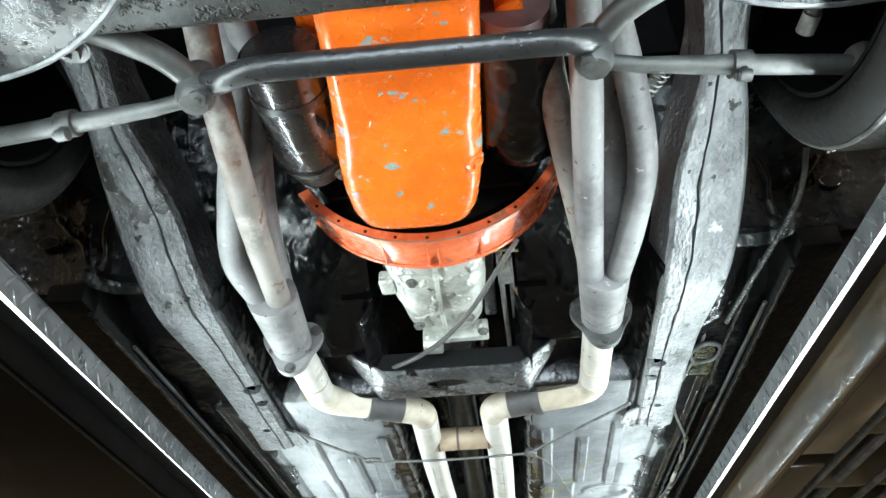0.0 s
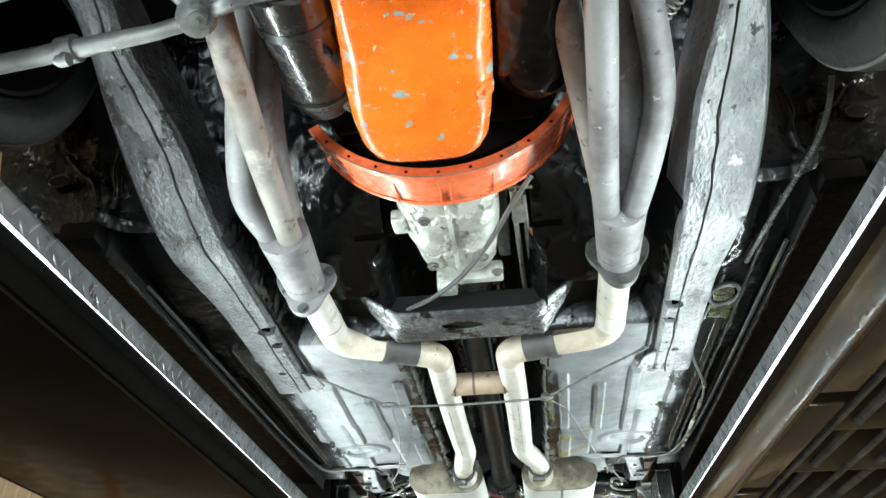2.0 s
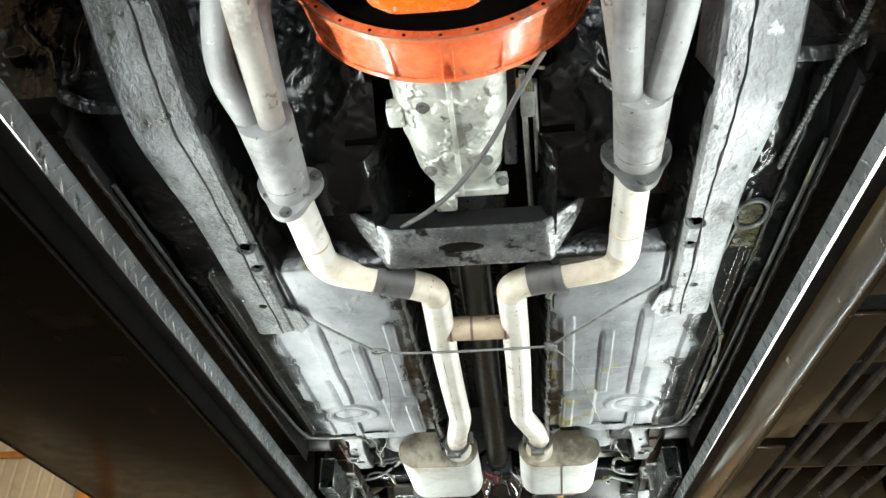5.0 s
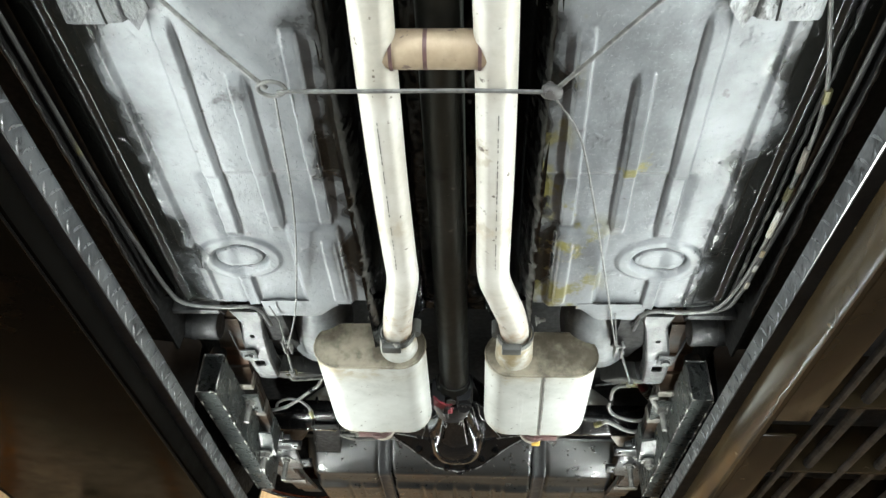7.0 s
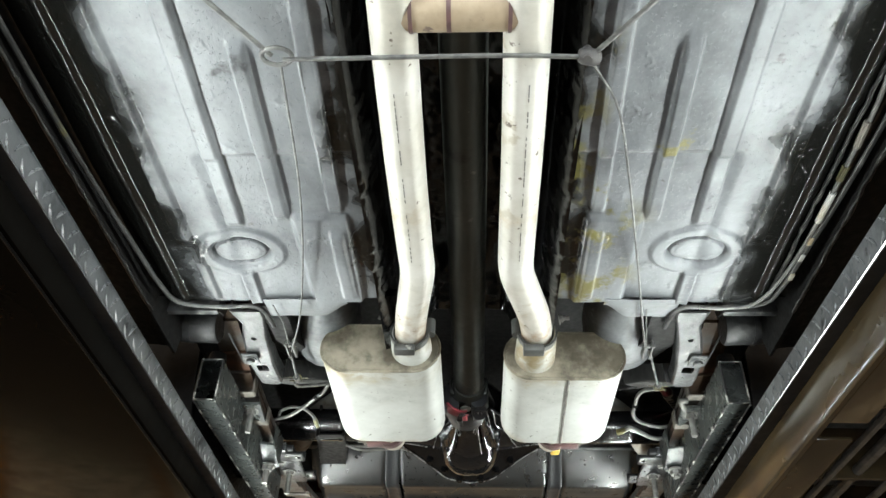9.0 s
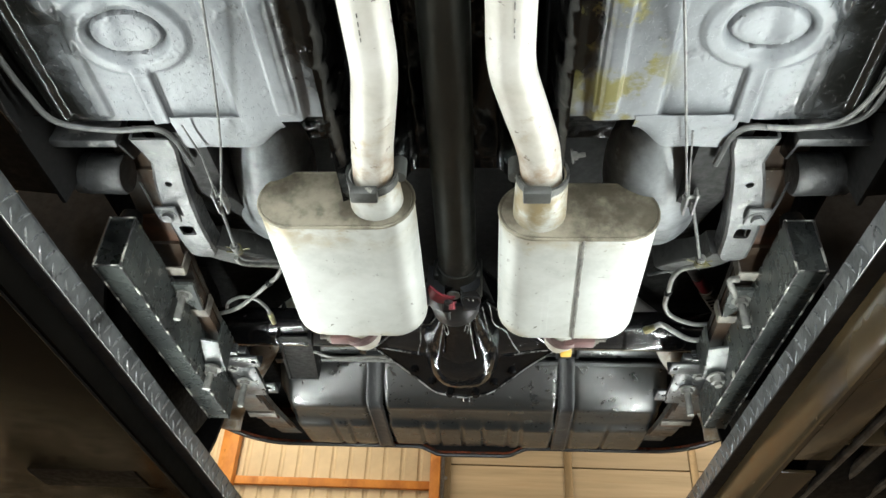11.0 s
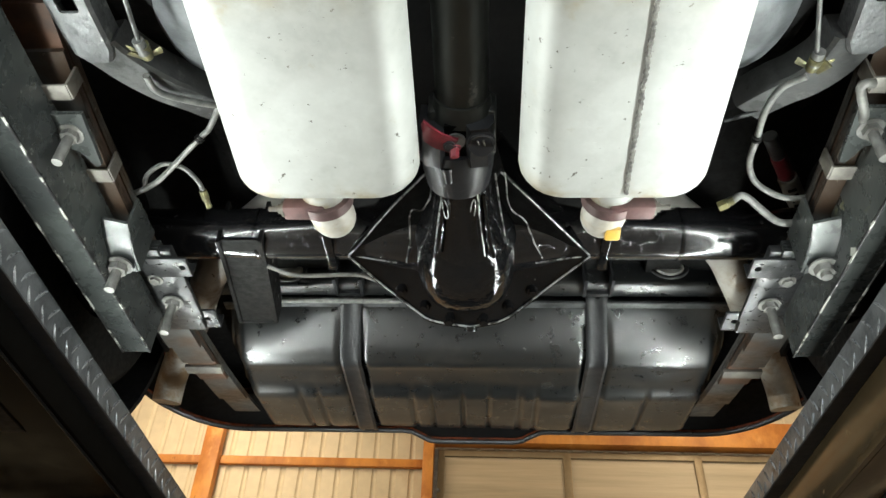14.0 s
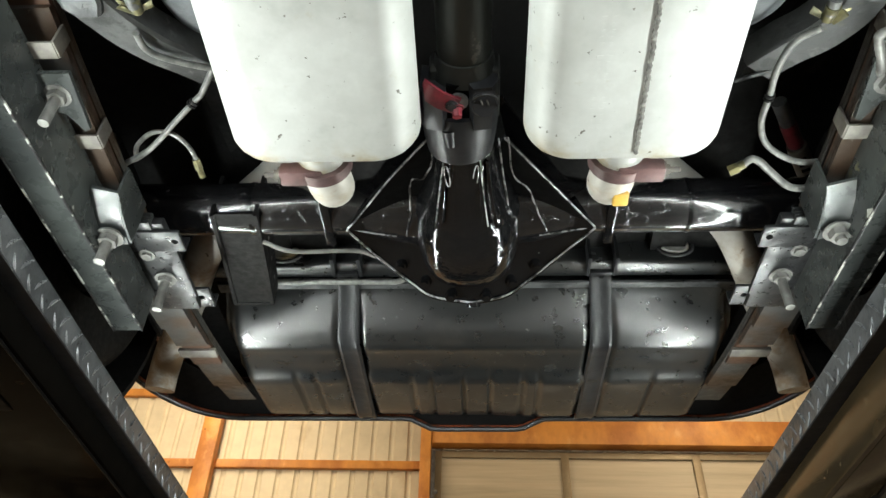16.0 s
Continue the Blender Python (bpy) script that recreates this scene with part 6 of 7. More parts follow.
def traction_bar(s):
    ob = thing("traction_bar", (s * 0.556, 3.4, 1.91), "satin black box-section traction bar under the leaf spring", "traction bar", "traction bars")
    cx, hw = s * 0.556, 0.024
    outer = [[(cx - hw, y, z0), (cx + hw, y, z0), (cx + hw, y, z1), (cx - hw, y, z1)] for y, z0, z1 in ((3.10, 1.906, 2.006), (3.745, 1.924, 2.016))]
    inner = [[(cx - hw + 0.003, y, z0), (cx + hw - 0.003, y, z0), (cx + hw - 0.003, y, z1), (cx - hw + 0.003, y, z1)] for y, z0, z1 in ((3.0, 1.906, 2.0), (3.80, 1.930, 2.011))]
    tubebar = carved(loft(outer), [loft(inner)])
    bmesh.ops.bevel(tubebar, geom=[e for e in tubebar.edges if e.is_manifold and abs(e.verts[0].co.y - e.verts[1].co.y) > 0.3 and e.calc_face_angle(0) > 0.6], offset=0.003, segments=2, affect="EDGES")
    part("box_tube", tubebar, M_BARTUBE, ob, "scraped satin black box tube, open at both ends")
    frame_path = [(cx - hw + 0.0015, 3.0995, 1.9075), (cx + hw - 0.0015, 3.0995, 1.9075), (cx + hw - 0.0015, 3.0995, 2.0045), (cx - hw + 0.0015, 3.0995, 2.0045), (cx - hw + 0.0015, 3.0995, 1.9075)]
    part("end_rim", tube(frame_path, 0.0022, 6), M_SCRAPED, ob, "scraped bright tube end")
    for dx in (-1, 1):
        part("scraped_edge", tube([(cx + dx * (hw - 0.001), y, 1.9058 + 0.018 * (y - 3.10) / 0.645 + 0.0006 * noise.noise(Vector((y * 60, dx, s)))) for y in span(3.10, 3.745, 60)], 0.0018, 6), M_SCRAPED, ob, "scraped bright edge")
    part("snubber", tube([(cx, 3.125, 2.005), (cx, 3.125, 2.03)], lambda t: 0.022 - 0.004 * t, 20), M_RUBBER, ob)
    part("snubber_nut", bolt((cx, 3.125, 1.998), (0, 0, -1), 0.008, 0.010, 0.012), M_STEEL, ob)
    def flat(x0, x1, y0, y1, z0, z1):
        return box(min(s * x0, s * x1), max(s * x0, s * x1), y0, y1, z0, z1, 0.0015)

    plate = part("axle_plate", [flat(0.462, 0.540, 3.635, 3.756, 2.000, 2.007), flat(0.470, 0.535, 3.58, 3.80, 2.007, 2.022)], M_BAR, ob, "satin black spring plate")
    for y0, y1, z, hx, hy in ((3.590, 3.636, 1.999, 0.458, 3.612), (3.755, 3.806, 2.016, 0.464, 3.778)):
        hole = rod((s * hx, hy, z - 0.02), (s * hx, hy, z + 0.03), 0.0055, 14)
        part("ear", carved(flat(0.446, 0.545, y0, y1, z, z + 0.006), [hole]), M_BAR, plate, "punched black mounting ear")
        part("ear_flange", flat(0.446, 0.545, y1 - 0.004, y1, z + 0.006, z + 0.028), M_BAR, plate)
    part("spacer_block", [flat(0.487, 0.520, 3.572, 3.590, 2.002 + 0.006 * k, 2.007 + 0.006 * k) for k in range(4)], M_BARTUBE, plate, "stacked steel shims")
    pivot = part("pivot_bracket", loft([[(s * x, y, z), (s * x, y, z + 0.005), (s * (x + 0.036), y - 0.012, z + 0.005), (s * (x + 0.036), y - 0.012, z)] for x, y, z in ((0.494, 3.480, 1.975), (0.496, 3.505, 1.962), (0.497, 3.530, 1.954), (0.500, 3.562, 1.950))]), M_BARTUBE, ob, "grey pivot bracket", 50)
    part("bracket_side", loft([[(s * 0.494, y, z), (s * 0.498, y, z), (s * 0.498, y, 2.03), (s * 0.494, y, 2.03)] for y, z in ((3.482, 1.976), (3.505, 1.963), (3.530, 1.955), (3.560, 1.951))]), M_BARTUBE, pivot)
    part("washer", rod((s * 0.519, 3.540, 1.946), (s * 0.519, 3.540, 1.950), 0.017, 24), M_STEEL, pivot)
    part("pivot_bolt", bolt((s * 0.519, 3.540, 1.946), (s * 0.03, 0, -1), 0.014, 0.013, 0.034 if s < 0 else 0.007, 0.008), M_STEEL, pivot)
    part("washer", rod((s * 0.499, 3.702, 1.997), (s * 0.499, 3.702, 2.0), 0.014, 24), M_STEEL, plate)
    part("u_bolt", bolt((s * 0.499, 3.702, 1.997), (0, 0.03, -1), 0.0125, 0.010, 0.052, 0.0075), M_STEEL, plate)
    part("plate_bolt", bolt((s * 0.512, 3.644, 2.0), (0, 0, -1), 0.009, 0.006), M_STEEL, plate)
    rng = random.Random(11 + s)
    for k in range(7):
        y, w = 3.14 + 0.6 * rng.random(), 0.004 + 0.010 * rng.random()
        zc = 1.9062 + 0.018 * (y - 3.10) / 0.645
        part("paint_chip", loft([[(cx + (hw + 0.0004) * -s, y + w * dy, zc + dz) for dy, dz in ((-1, 0.002), (-0.4, 0.001), (0.8, 0.001), (1, 0.004), (0.3, 0.008 + 0.5 * w), (-0.6, 0.005))], [(cx + (hw - 0.001) * -s, y + w * dy, zc + dz) for dy, dz in ((-1, 0.002), (-0.4, 0.001), (0.8, 0.001), (1, 0.004), (0.3, 0.008 + 0.5 * w), (-0.6, 0.005))]]), M_SCRAPED, ob, "bare chip in the paint")
    part("gusset", prism([(3.50, 1.99), (3.60, 1.99), (3.60, 2.03)], "x", min(s * 0.527, s * 0.531), max(s * 0.527, s * 0.531)), M_BAR, ob)
    return ob


for s in (-1, 1):
    leaf_spring(s)
    traction_bar(s)

# ---------------------------------------------------------------- fuel tank
tank = thing("fuel_tank", (0, 4.2, 2.1), "dented satin black fuel tank held by two straps", "fuel tank")
TANK = ((3.985, 2.205), (3.988, 2.196), (3.998, 2.180), (4.010, 2.156), (4.022, 2.136), (4.030, 2.124), (4.038, 2.115), (4.048, 2.108), (4.060, 2.104), (4.074, 2.102), (4.084, 2.104), (4.10, 2.1045), (4.14, 2.105), (4.165, 2.106), (4.180, 2.1065), (4.195, 2.107), (4.21, 2.108), (4.25, 2.109), (4.30, 2.111), (4.34, 2.113), (4.375, 2.116), (4.405, 2.128))


def tank_at(x, k):
    y, z = TANK[k]
    e = step(0.478, 0.525, abs(x - 0.010))
    z += 0.05 * e * e * (k / 4 if k < 4 else 1)
    if k >= 11:
        z += 0.004 * noise.noise(Vector((x * 7, y * 11, 2))) + 0.005 * noise.noise(Vector((x * 2.4, y * 5, 7)))
    if k >= 13:
        # pressed step along the rear edge, cut by narrow slots
        w = step(4.165, 4.195, y)
        z += w * (0.07 * (y - 4.19) - 0.010)
        for rx in (-0.383, -0.342, -0.130, -0.087, -0.017, 0.043, 0.113, 0.149, 0.39):
            z += 0.006 * w * (1 - step(0.003, 0.007, abs(x - rx)))
    for gx in (-0.250, 0.265):
        z += 0.008 * (1 - step(0.02, 0.035, abs(x - gx))) * (k > 2)
    return (x, y, z)


part("lower_shell", sheet(lambda x, k: tank_at(x, int(k)), span(-0.515, 0.535, 230), range(len(TANK)), (0, 0.0, 0.002)), M_TANK, tank, "", 50)
part("upper_shell", box(-0.495, 0.515, 4.0, 4.40, 2.175, 2.255, 0.02, 3), M_TANK, tank)
part("seam_flange", box(-0.525, 0.545, 3.972, 4.0, 2.196, 2.204, 0.002), M_BRACKET, tank, "grey seam flange")
for gx in (-0.250, 0.265):
    pts = [(y - 0.004, z - 0.004) for y, z in TANK[1:]]
    pts = [(3.955, 2.235), (3.962, 2.205), (3.978, 2.19)] + pts[1:]
    st = part("strap", loft([[(gx - 0.022, y, z + 0.005), (gx - 0.022, y, z), (gx - 0.016, y, z - 0.003), (gx - 0.010, y, z), (gx + 0.010, y, z), (gx + 0.016, y, z - 0.003), (gx + 0.022, y, z), (gx + 0.022, y, z + 0.005)] for y, z in pts]), M_STRAP, tank, "dull grey tank strap", 50)
    part("strap_bracket", [box(gx - 0.022, gx + 0.022, 3.945, 3.955, 2.20, 2.262, 0.002), box(gx - 0.03, gx - 0.024, 3.90, 3.955, 2.20, 2.262), box(gx + 0.024, gx + 0.03, 3.90, 3.955, 2.20, 2.262)], M_STRAP, st)
    # dark disc painted as the shaded hole in the strap
    part("strap_hole", rod((gx + 0.002, 3.961, 2.206), (gx + 0.002, 3.966, 2.209), 0.006, 12), M_DARK, st)
part("fuel_line", tube(rounded([(-0.42, 3.955, 2.19), (-0.2, 3.95, 2.185), (-0.14, 3.945, 2.183), (-0.11, 3.93, 2.20)], 5), 0.006, 10), M_CABLE, tank, "bright steel fuel line")

# ---------------------------------------------------------------- steering and front suspension
steer = thing("steering_linkage", (0, 0.93, 1.95), "worn steering centre link with tie rods", "steering linkage")
part("centre_link", tube(bent([(-0.235, 0.945, 1.985), (-0.205, 0.925, 1.965), (-0.165, 0.905, 1.958), (0.19, 0.905, 1.958), (0.225, 0.915, 1.965), (0.25, 0.93, 1.985)], 0.03), 0.0155, 18), M_BAR, steer, "black centre link, chipped bright in places")
for s in (-1, 1):
    x0 = s * 0.24
    part("ball_joint", [tube([(x0, 0.945, 1.95), (x0, 0.945, 1.962), (x0, 0.945, 2.0), (x0, 0.945, 2.012)], lambda t: 0.017 + 0.008 * math.sin(3.14 * t), 22)], M_LINK, steer)
    part("castle_nut", bolt((x0 - s * 0.01, 0.935, 1.955), (0, -0.4, -1), 0.011, 0.012, 0.006), M_LINK, steer)
    tie = part("tie_rod", tube([(s * 0.245, 0.955, 1.975), (s * 0.30, 0.965, 1.972), (s * 0.40, 0.975, 1.97), (s * 0.74, 1.012, 1.967)], lambda t: 0.010 if t < 0.5 else 0.0125, 16), M_LINK, steer, "grey adjustable tie rod")
    part("sleeve_clamp", [tube([(s * 0.405, 0.975, 1.97), (s * 0.428, 0.978, 1.97)], 0.0175, 18), tube([(s * 0.409, 0.972, 1.948), (s * 0.423, 0.974, 1.948)], 0.008, 14), box(s * 0.416 - 0.005, s * 0.416 + 0.005, 0.966, 0.980, 1.944, 1.962, 0.003)], M_LINK, tie)
    part("clamp_bolt", bolt((s * 0.416 - 0.007, 0.973, 1.948), (-1, 0, 0), 0.005, 0.005), M_LINK, tie)
    part("tie_rod_end", [tube([(s * 0.565, 0.99, 1.955), (s * 0.565, 0.99, 1.985)], 0.019, 18), tube([(s * 0.565, 0.995, 1.957), (s * 0.563, 1.01, 1.92)], lambda t: 0.009 - 0.003 * t, 12)], M_LINK, tie)
    arm_path = [(x0, 0.94, 1.985), (s * 0.27, 0.90, 1.99), (s * 0.315, 0.875, 2.0), (s * 0.37, 0.865, 2.02)]
    part("pitman_arm" if s > 0 else "idler_arm", tube(rounded(arm_path, 6), 0.016, 16), M_LINK, steer)
part("idler_pivot", tube([(-0.375, 0.885, 2.0), (-0.375, 0.885, 2.05)], 0.022, 18), M_LINK, steer)
part("idler_bolt", bolt((-0.375, 0.885, 2.0), (0, 0, -1), 0.013, 0.010, 0.008), M_LINK, steer)

kframe = thing("front_cross_member", (0, 0.7, 1.98), "greasy grey engine cross member with caked dirt", "cross member")
part("beam", loft([[(x, 0.865 - d, z) for d, z in ((0.0, 1.995), (0.012, 1.984), (0.06, 1.976), (0.20, 1.972), (0.24, 1.99), (0.24, 2.08), (0.0, 2.06))] for x in span(-0.36, 0.36, 20)]), M_KFRAME, kframe, "", 50)
part("mount_pad", [box(-0.25, -0.12, 0.82, 0.862, 2.0, 2.07, 0.01), box(0.15, 0.28, 0.82, 0.872, 2.0, 2.07, 0.01)], M_KFRAME, kframe)
for s in (-1, 1):
    arm = thing("lower_control_arm", (s * 0.5, 0.6, 1.95), "dark stamped lower control arm with a rolled rim", "control arm", "front suspension")
    cx, cy, R = s * 0.50, 0.55, 0.33
    rows = []
    for r, z in ((0.0, 1.985), (0.16, 1.985), (0.20, 1.978), (0.22, 1.962), (0.29, 1.955), (0.315, 1.96), (0.33, 1.952), (0.336, 1.955), (0.336, 1.975), (0.30, 2.0), (0.0, 2.01)):
        rows.append([(cx + max(r, 0.001) * math.cos(2 * math.pi * k / 64), cy + max(r, 0.001) * math.sin(2 * math.pi * k / 64), z) for k in range(64)])
    part("dish", loft(rows[2:]), M_DISH, arm, "", 40)
    part("spring_seat", loft([rows[0], rows[1], [(x, y, z + 0.002) for x, y, z in rows[2]], [(x, y, z + 0.012) for x, y, z in rows[0]]]), M_DIRTYDISH, arm, "grit-caked inner pressing", 40)
    # paler than the dish: the light along the rim is put into its colour
    part("rolled_rim", tube([(cx + 0.334 * math.cos(a), cy + 0.334 * math.sin(a), 1.955) for a in span(0, 6.2832, 65)], 0.005, 8, caps=False), M_BRACKET, arm, "rolled edge with its light painted in")
    part("ring_bead", tube([(cx + 0.21 * math.cos(a), cy + 0.21 * math.sin(a), 1.968) for a in span(0, 6.2832, 65)], 0.008, 8, caps=False), M_MATTBLACK, arm)
    x_in = s * 0.515
    prof = ((0.05, 0.262), (0.012, 0.270), (0.0, 0.29), (0.0, 0.30), (0.02, 0.325), (0.05, 0.335), (0.17, 0.335), (0.20, 0.325), (0.22, 0.30), (0.215, 0.27), (0.22, 0.20))
    wheel = part("wheel", tube([(x_in + s * 0.16, 0.88, 2.177), (x_in + s * 0.18, 0.88, 2.177)], 0.255, 40), M_DARK, body, "black road wheel seen from inside")
    part("tyre", loft([[(x_in + s * dx, 0.88 + r * math.cos(a), 2.177 + r * math.sin(a)) for a in (2 * math.pi * k / 72 for k in range(72))] for dx, r in prof], caps=False), M_RUBBER, wheel, "", 50)
    # grey ring paints the lit edge of the right tyre; the left stays black
    part("shoulder_glint", tube([(x_in + s * 0.030, 0.88 + 0.3285 * math.cos(a), 2.177 + 0.3285 * math.sin(a)) for a in span(0, 6.2832, 73)], 0.004, 8, caps=False), M_LINK if s > 0 else M_RUBBER, wheel, "shoulder edge, painted as lit on the right tyre")
    part("rim", tube([(x_in + s * 0.015, 0.88, 2.177), (x_in + s * 0.19, 0.88, 2.177)], 0.264, 48, hollow=0.006), M_DARK, wheel)
    part("brake_plate", tube([(x_in + s * 0.13, 0.88, 2.177), (x_in + s * 0.15, 0.88, 2.177)], 0.15, 40), M_DRUM, wheel, "rusty brake backing plate")
hose = thing("brake_hose", (0.5, 0.95, 2.0), "grey rubber brake hose with a steel end", "hose")
part("rubber_hose", tube(rounded([(0.52, 0.80, 2.03), (0.50, 0.86, 2.0), (0.49, 0.92, 1.985)], 5), 0.009, 12), M_LINK, hose)
part("end_fitting", tube([(0.49, 0.92, 1.985), (0.487, 0.945, 1.982)], 0.011, 12), M_STEEL, hose)
spring_bit = thing("return_spring", (0.35, 1.08, 2.08), "coiled steel clutch return spring", "spring")
part("coil", tube([(0.315 + 0.055 * t + 0.009 * math.cos(70 * t), 1.14 - 0.075 * t + 0.006 * math.cos(70 * t), 2.06 + 0.02 * t + 0.009 * math.sin(70 * t)) for t in span(0, 1, 110)], 0.0022, 6), M_STEEL, spring_bit)

# ---------------------------------------------------------------- hand brake cables and lines
cables = thing("hand_brake_cable", (0, 2.3, 1.98), "thin steel hand brake cable with an equaliser loop", "cable")
part("front_wire", tube(rounded([(-0.40, 2.06, 1.985), (-0.33, 2.16, 1.98), (-0.25, 2.262, 1.975)], 5), 0.0035, 8), M_WIRE, cables)
part("cross_wire", tube(rounded([(-0.235, 2.266, 1.972), (-0.1, 2.258, 1.964), (0.05, 2.257, 1.964), (0.155, 2.265, 1.97)], 5), 0.0032, 8), M_WIRE, cables)
part("loop", tube([(-0.243 + 0.02 * math.cos(a), 2.263 + 0.014 * math.sin(a), 1.975) for a in span(0, 6.283, 25)], 0.0035, 8), M_WIRE, cables, "bent wire equaliser loop")
part("rear_wire", tube(rounded([(-0.24, 2.275, 1.974), (-0.262, 2.55, 1.975), (-0.315, 2.85, 1.98), (-0.375, 3.06, 2.0)], 6), 0.0018, 8), M_WIRE, cables)
part("guide_wire", tube([(-0.372, 2.86, 1.984), (-0.366, 2.93, 1.99), (-0.376, 3.04, 2.0)], 0.0015, 6), M_WIRE, cables)
part("right_wire", tube(rounded([(0.395, 2.02, 1.985), (0.30, 2.11, 1.978), (0.165, 2.268, 1.972)], 6), 0.0036, 8), M_WIRE, cables)
part("equaliser", [tube([(0.150, 2.264, 1.972), (0.156, 2.265, 1.972), (0.170, 2.268, 1.972), (0.178, 2.270, 1.972)], lambda t: 0.0075 + 0.0045 * math.sin(3.14 * t), 16), rod((0.160, 2.262, 1.960), (0.162, 2.263, 1.984), 0.006, 12)], M_SLEEVE, cables, "grey cable equaliser block")
part("rear_wire", tube(rounded([(0.172, 2.28, 1.97), (0.215, 2.36, 1.972), (0.255, 2.52, 1.975), (0.305, 2.75, 1.98), (0.365, 3.03, 2.0)], 6), 0.0019, 8), M_WIRE, cables)
part("guide_wire", tube([(0.342, 2.88, 1.99), (0.352, 2.94, 1.993), (0.368, 3.03, 2.0)], 0.0015, 6), M_WIRE, cables)
for s in (-1, 1):
    part("adjuster", [box(s * 0.375 - 0.009, s * 0.375 - 0.005, 3.03, 3.08, 1.997, 2.015, 0.001), box(s * 0.375 + 0.005, s * 0.375 + 0.009, 3.03, 3.08, 1.997, 2.015, 0.001), rod((s * 0.375 - 0.013, 3.042, 2.006), (s * 0.375 + 0.013, 3.042, 2.006), 0.0035), rod((s * 0.378, 3.05, 2.003), (-0.389, 3.195, 2.010) if s < 0 else (0.428, 3.224, 2.012), 0.0028), tube([(-0.389, 3.185, 2.009), (-0.388, 3.206, 2.012)] if s < 0 else [(0.428, 3.214, 2.011), (0.429, 3.235, 2.014)], 0.0075, 14)], M_WIRE, cables)
    bxc, byc = (-0.388, 3.206) if s < 0 else (0.429, 3.235)
    part("brass_clip", [tube([(bxc, byc - 0.012, 2.012), (bxc, byc + 0.010, 2.018)], lambda t: 0.009 - 0.002 * t, 16),
                        loft([[(bxc - 0.022, byc - 0.010 + dy, 2.016), (bxc - 0.008, byc + dy, 2.018), (bxc + 0.008, byc + 0.001 + dy, 2.018), (bxc + 0.022, byc - 0.008 + dy, 2.014), (bxc + 0.020, byc + 0.002 + dy, 2.020), (bxc, byc + 0.012 + dy, 2.024), (bxc - 0.021, byc + 0.001 + dy, 2.022)] for dy in (0, 0.003)]),
                        spun(box(-0.006, 0.006, -0.011, 0.011, -0.0015, 0.0015, 0.001), Matrix.Translation((bxc + s * 0.010, byc + 0.004, 2.013)) @ pose(0, 0, 0, 25, 20, s * 35))], M_BRASS, cables, "bent yellow zinc cable clip")
    if s > 0:
        sheath = [(0.431, 3.262, 2.026), (0.410, 3.286, 2.034), (0.403, 3.330, 2.042), (0.406, 3.382, 2.045), (0.407, 3.425, 2.045), (0.424, 3.464, 2.045), (0.460, 3.492, 2.045), (0.494, 3.501, 2.045), (0.540, 3.500, 2.055)]
    else:
        sheath = [(-0.408, 3.255, 2.032), (-0.408, 3.283, 2.040), (-0.395, 3.306, 2.052), (-0.362, 3.333, 2.070), (-0.338, 3.35, 2.085)]
    part("sheath", tube(rounded(sheath, 6), 0.0046, 10), M_CABLE, cables, "pale grey cable sheath")
part("sheath", tube(rounded([(-0.345, 3.345, 2.080), (-0.366, 3.378, 2.070), (-0.378, 3.389, 2.068), (-0.415, 3.420, 2.056), (-0.468, 3.468, 2.050), (-0.530, 3.505, 2.055)], 5), 0.0044, 10), M_CABLE, cables)
part("sheath", tube(rounded([(-0.500, 3.500, 2.066), (-0.488, 3.470, 2.066), (-0.455, 3.444, 2.064), (-0.424, 3.446, 2.060), (-0.405, 3.468, 2.054), (-0.400, 3.490, 2.050)], 6), 0.0036, 10), M_CABLE, cables)
line = thing("brake_line", (0.55, 2.4, 2.0), "steel brake line with yellow zinc fittings and flaking tape", "brake line")
part("steel_line", tube(rounded([(0.49, 1.45, 2.06), (0.52, 1.75, 2.01), (0.50, 2.05, 2.0), (0.565, 2.30, 1.992), (0.575, 2.5, 1.99), (0.572, 2.72, 1.99), (0.545, 2.845, 1.988), (0.49, 2.868, 1.986), (0.44, 2.872, 1.990)], 6), 0.0035, 8), M_WIRE, line)
part("union", [tube([(0.563, 2.28, 1.992), (0.566, 2.305, 1.992)], 0.0065, 6)], M_BRASS, line)
part("union", [tube([(0.575, 2.49, 1.99), (0.575, 2.52, 1.99)], 0.006, 6)], M_BRASS, line)
part("tape", tube([(0.572, 2.40, 1.99), (0.575, 2.45, 1.99)], 0.0055, 8), M_CLIP, line)
part("tape", tube([(0.576, 2.55, 1.99), (0.576, 2.62, 1.99)], 0.0055, 8), M_MUFFLER, line, "flaking white tape")
for y in (2.655, 2.70, 2.755):
    part("flake", box(0.572, 0.580, y, y + 0.018, 1.981, 1.984, 0.001), M_MUFFLER, line, "loose white flake")
part("brass_end", [tube([(-0.401, 3.486, 2.051), (-0.399, 3.502, 2.047)], 0.0062, 6), tube([(-0.399, 3.502, 2.047), (-0.397, 3.516, 2.044)], 0.0048, 10)], M_BRASS, cables)
for q, d in (((-0.380, 3.391, 2.0675), (-0.75, 0.62, -0.2)), ((0.4055, 3.376, 2.0448), (0.05, 1, 0.05))):
    q, d = Vector(q), Vector(d).normalized()
    part("rubber_collar", [tube([q + d * (0.006 * k), q + d * (0.006 * k + 0.0035)], 0.0072, 14) for k in (0, 1)], M_RUBBER, cables, "black ribbed collar")
soft = thing("rear_brake_hose", (0.42, 3.5, 2.1), "pale flexible brake hose with brass ends", "hose")
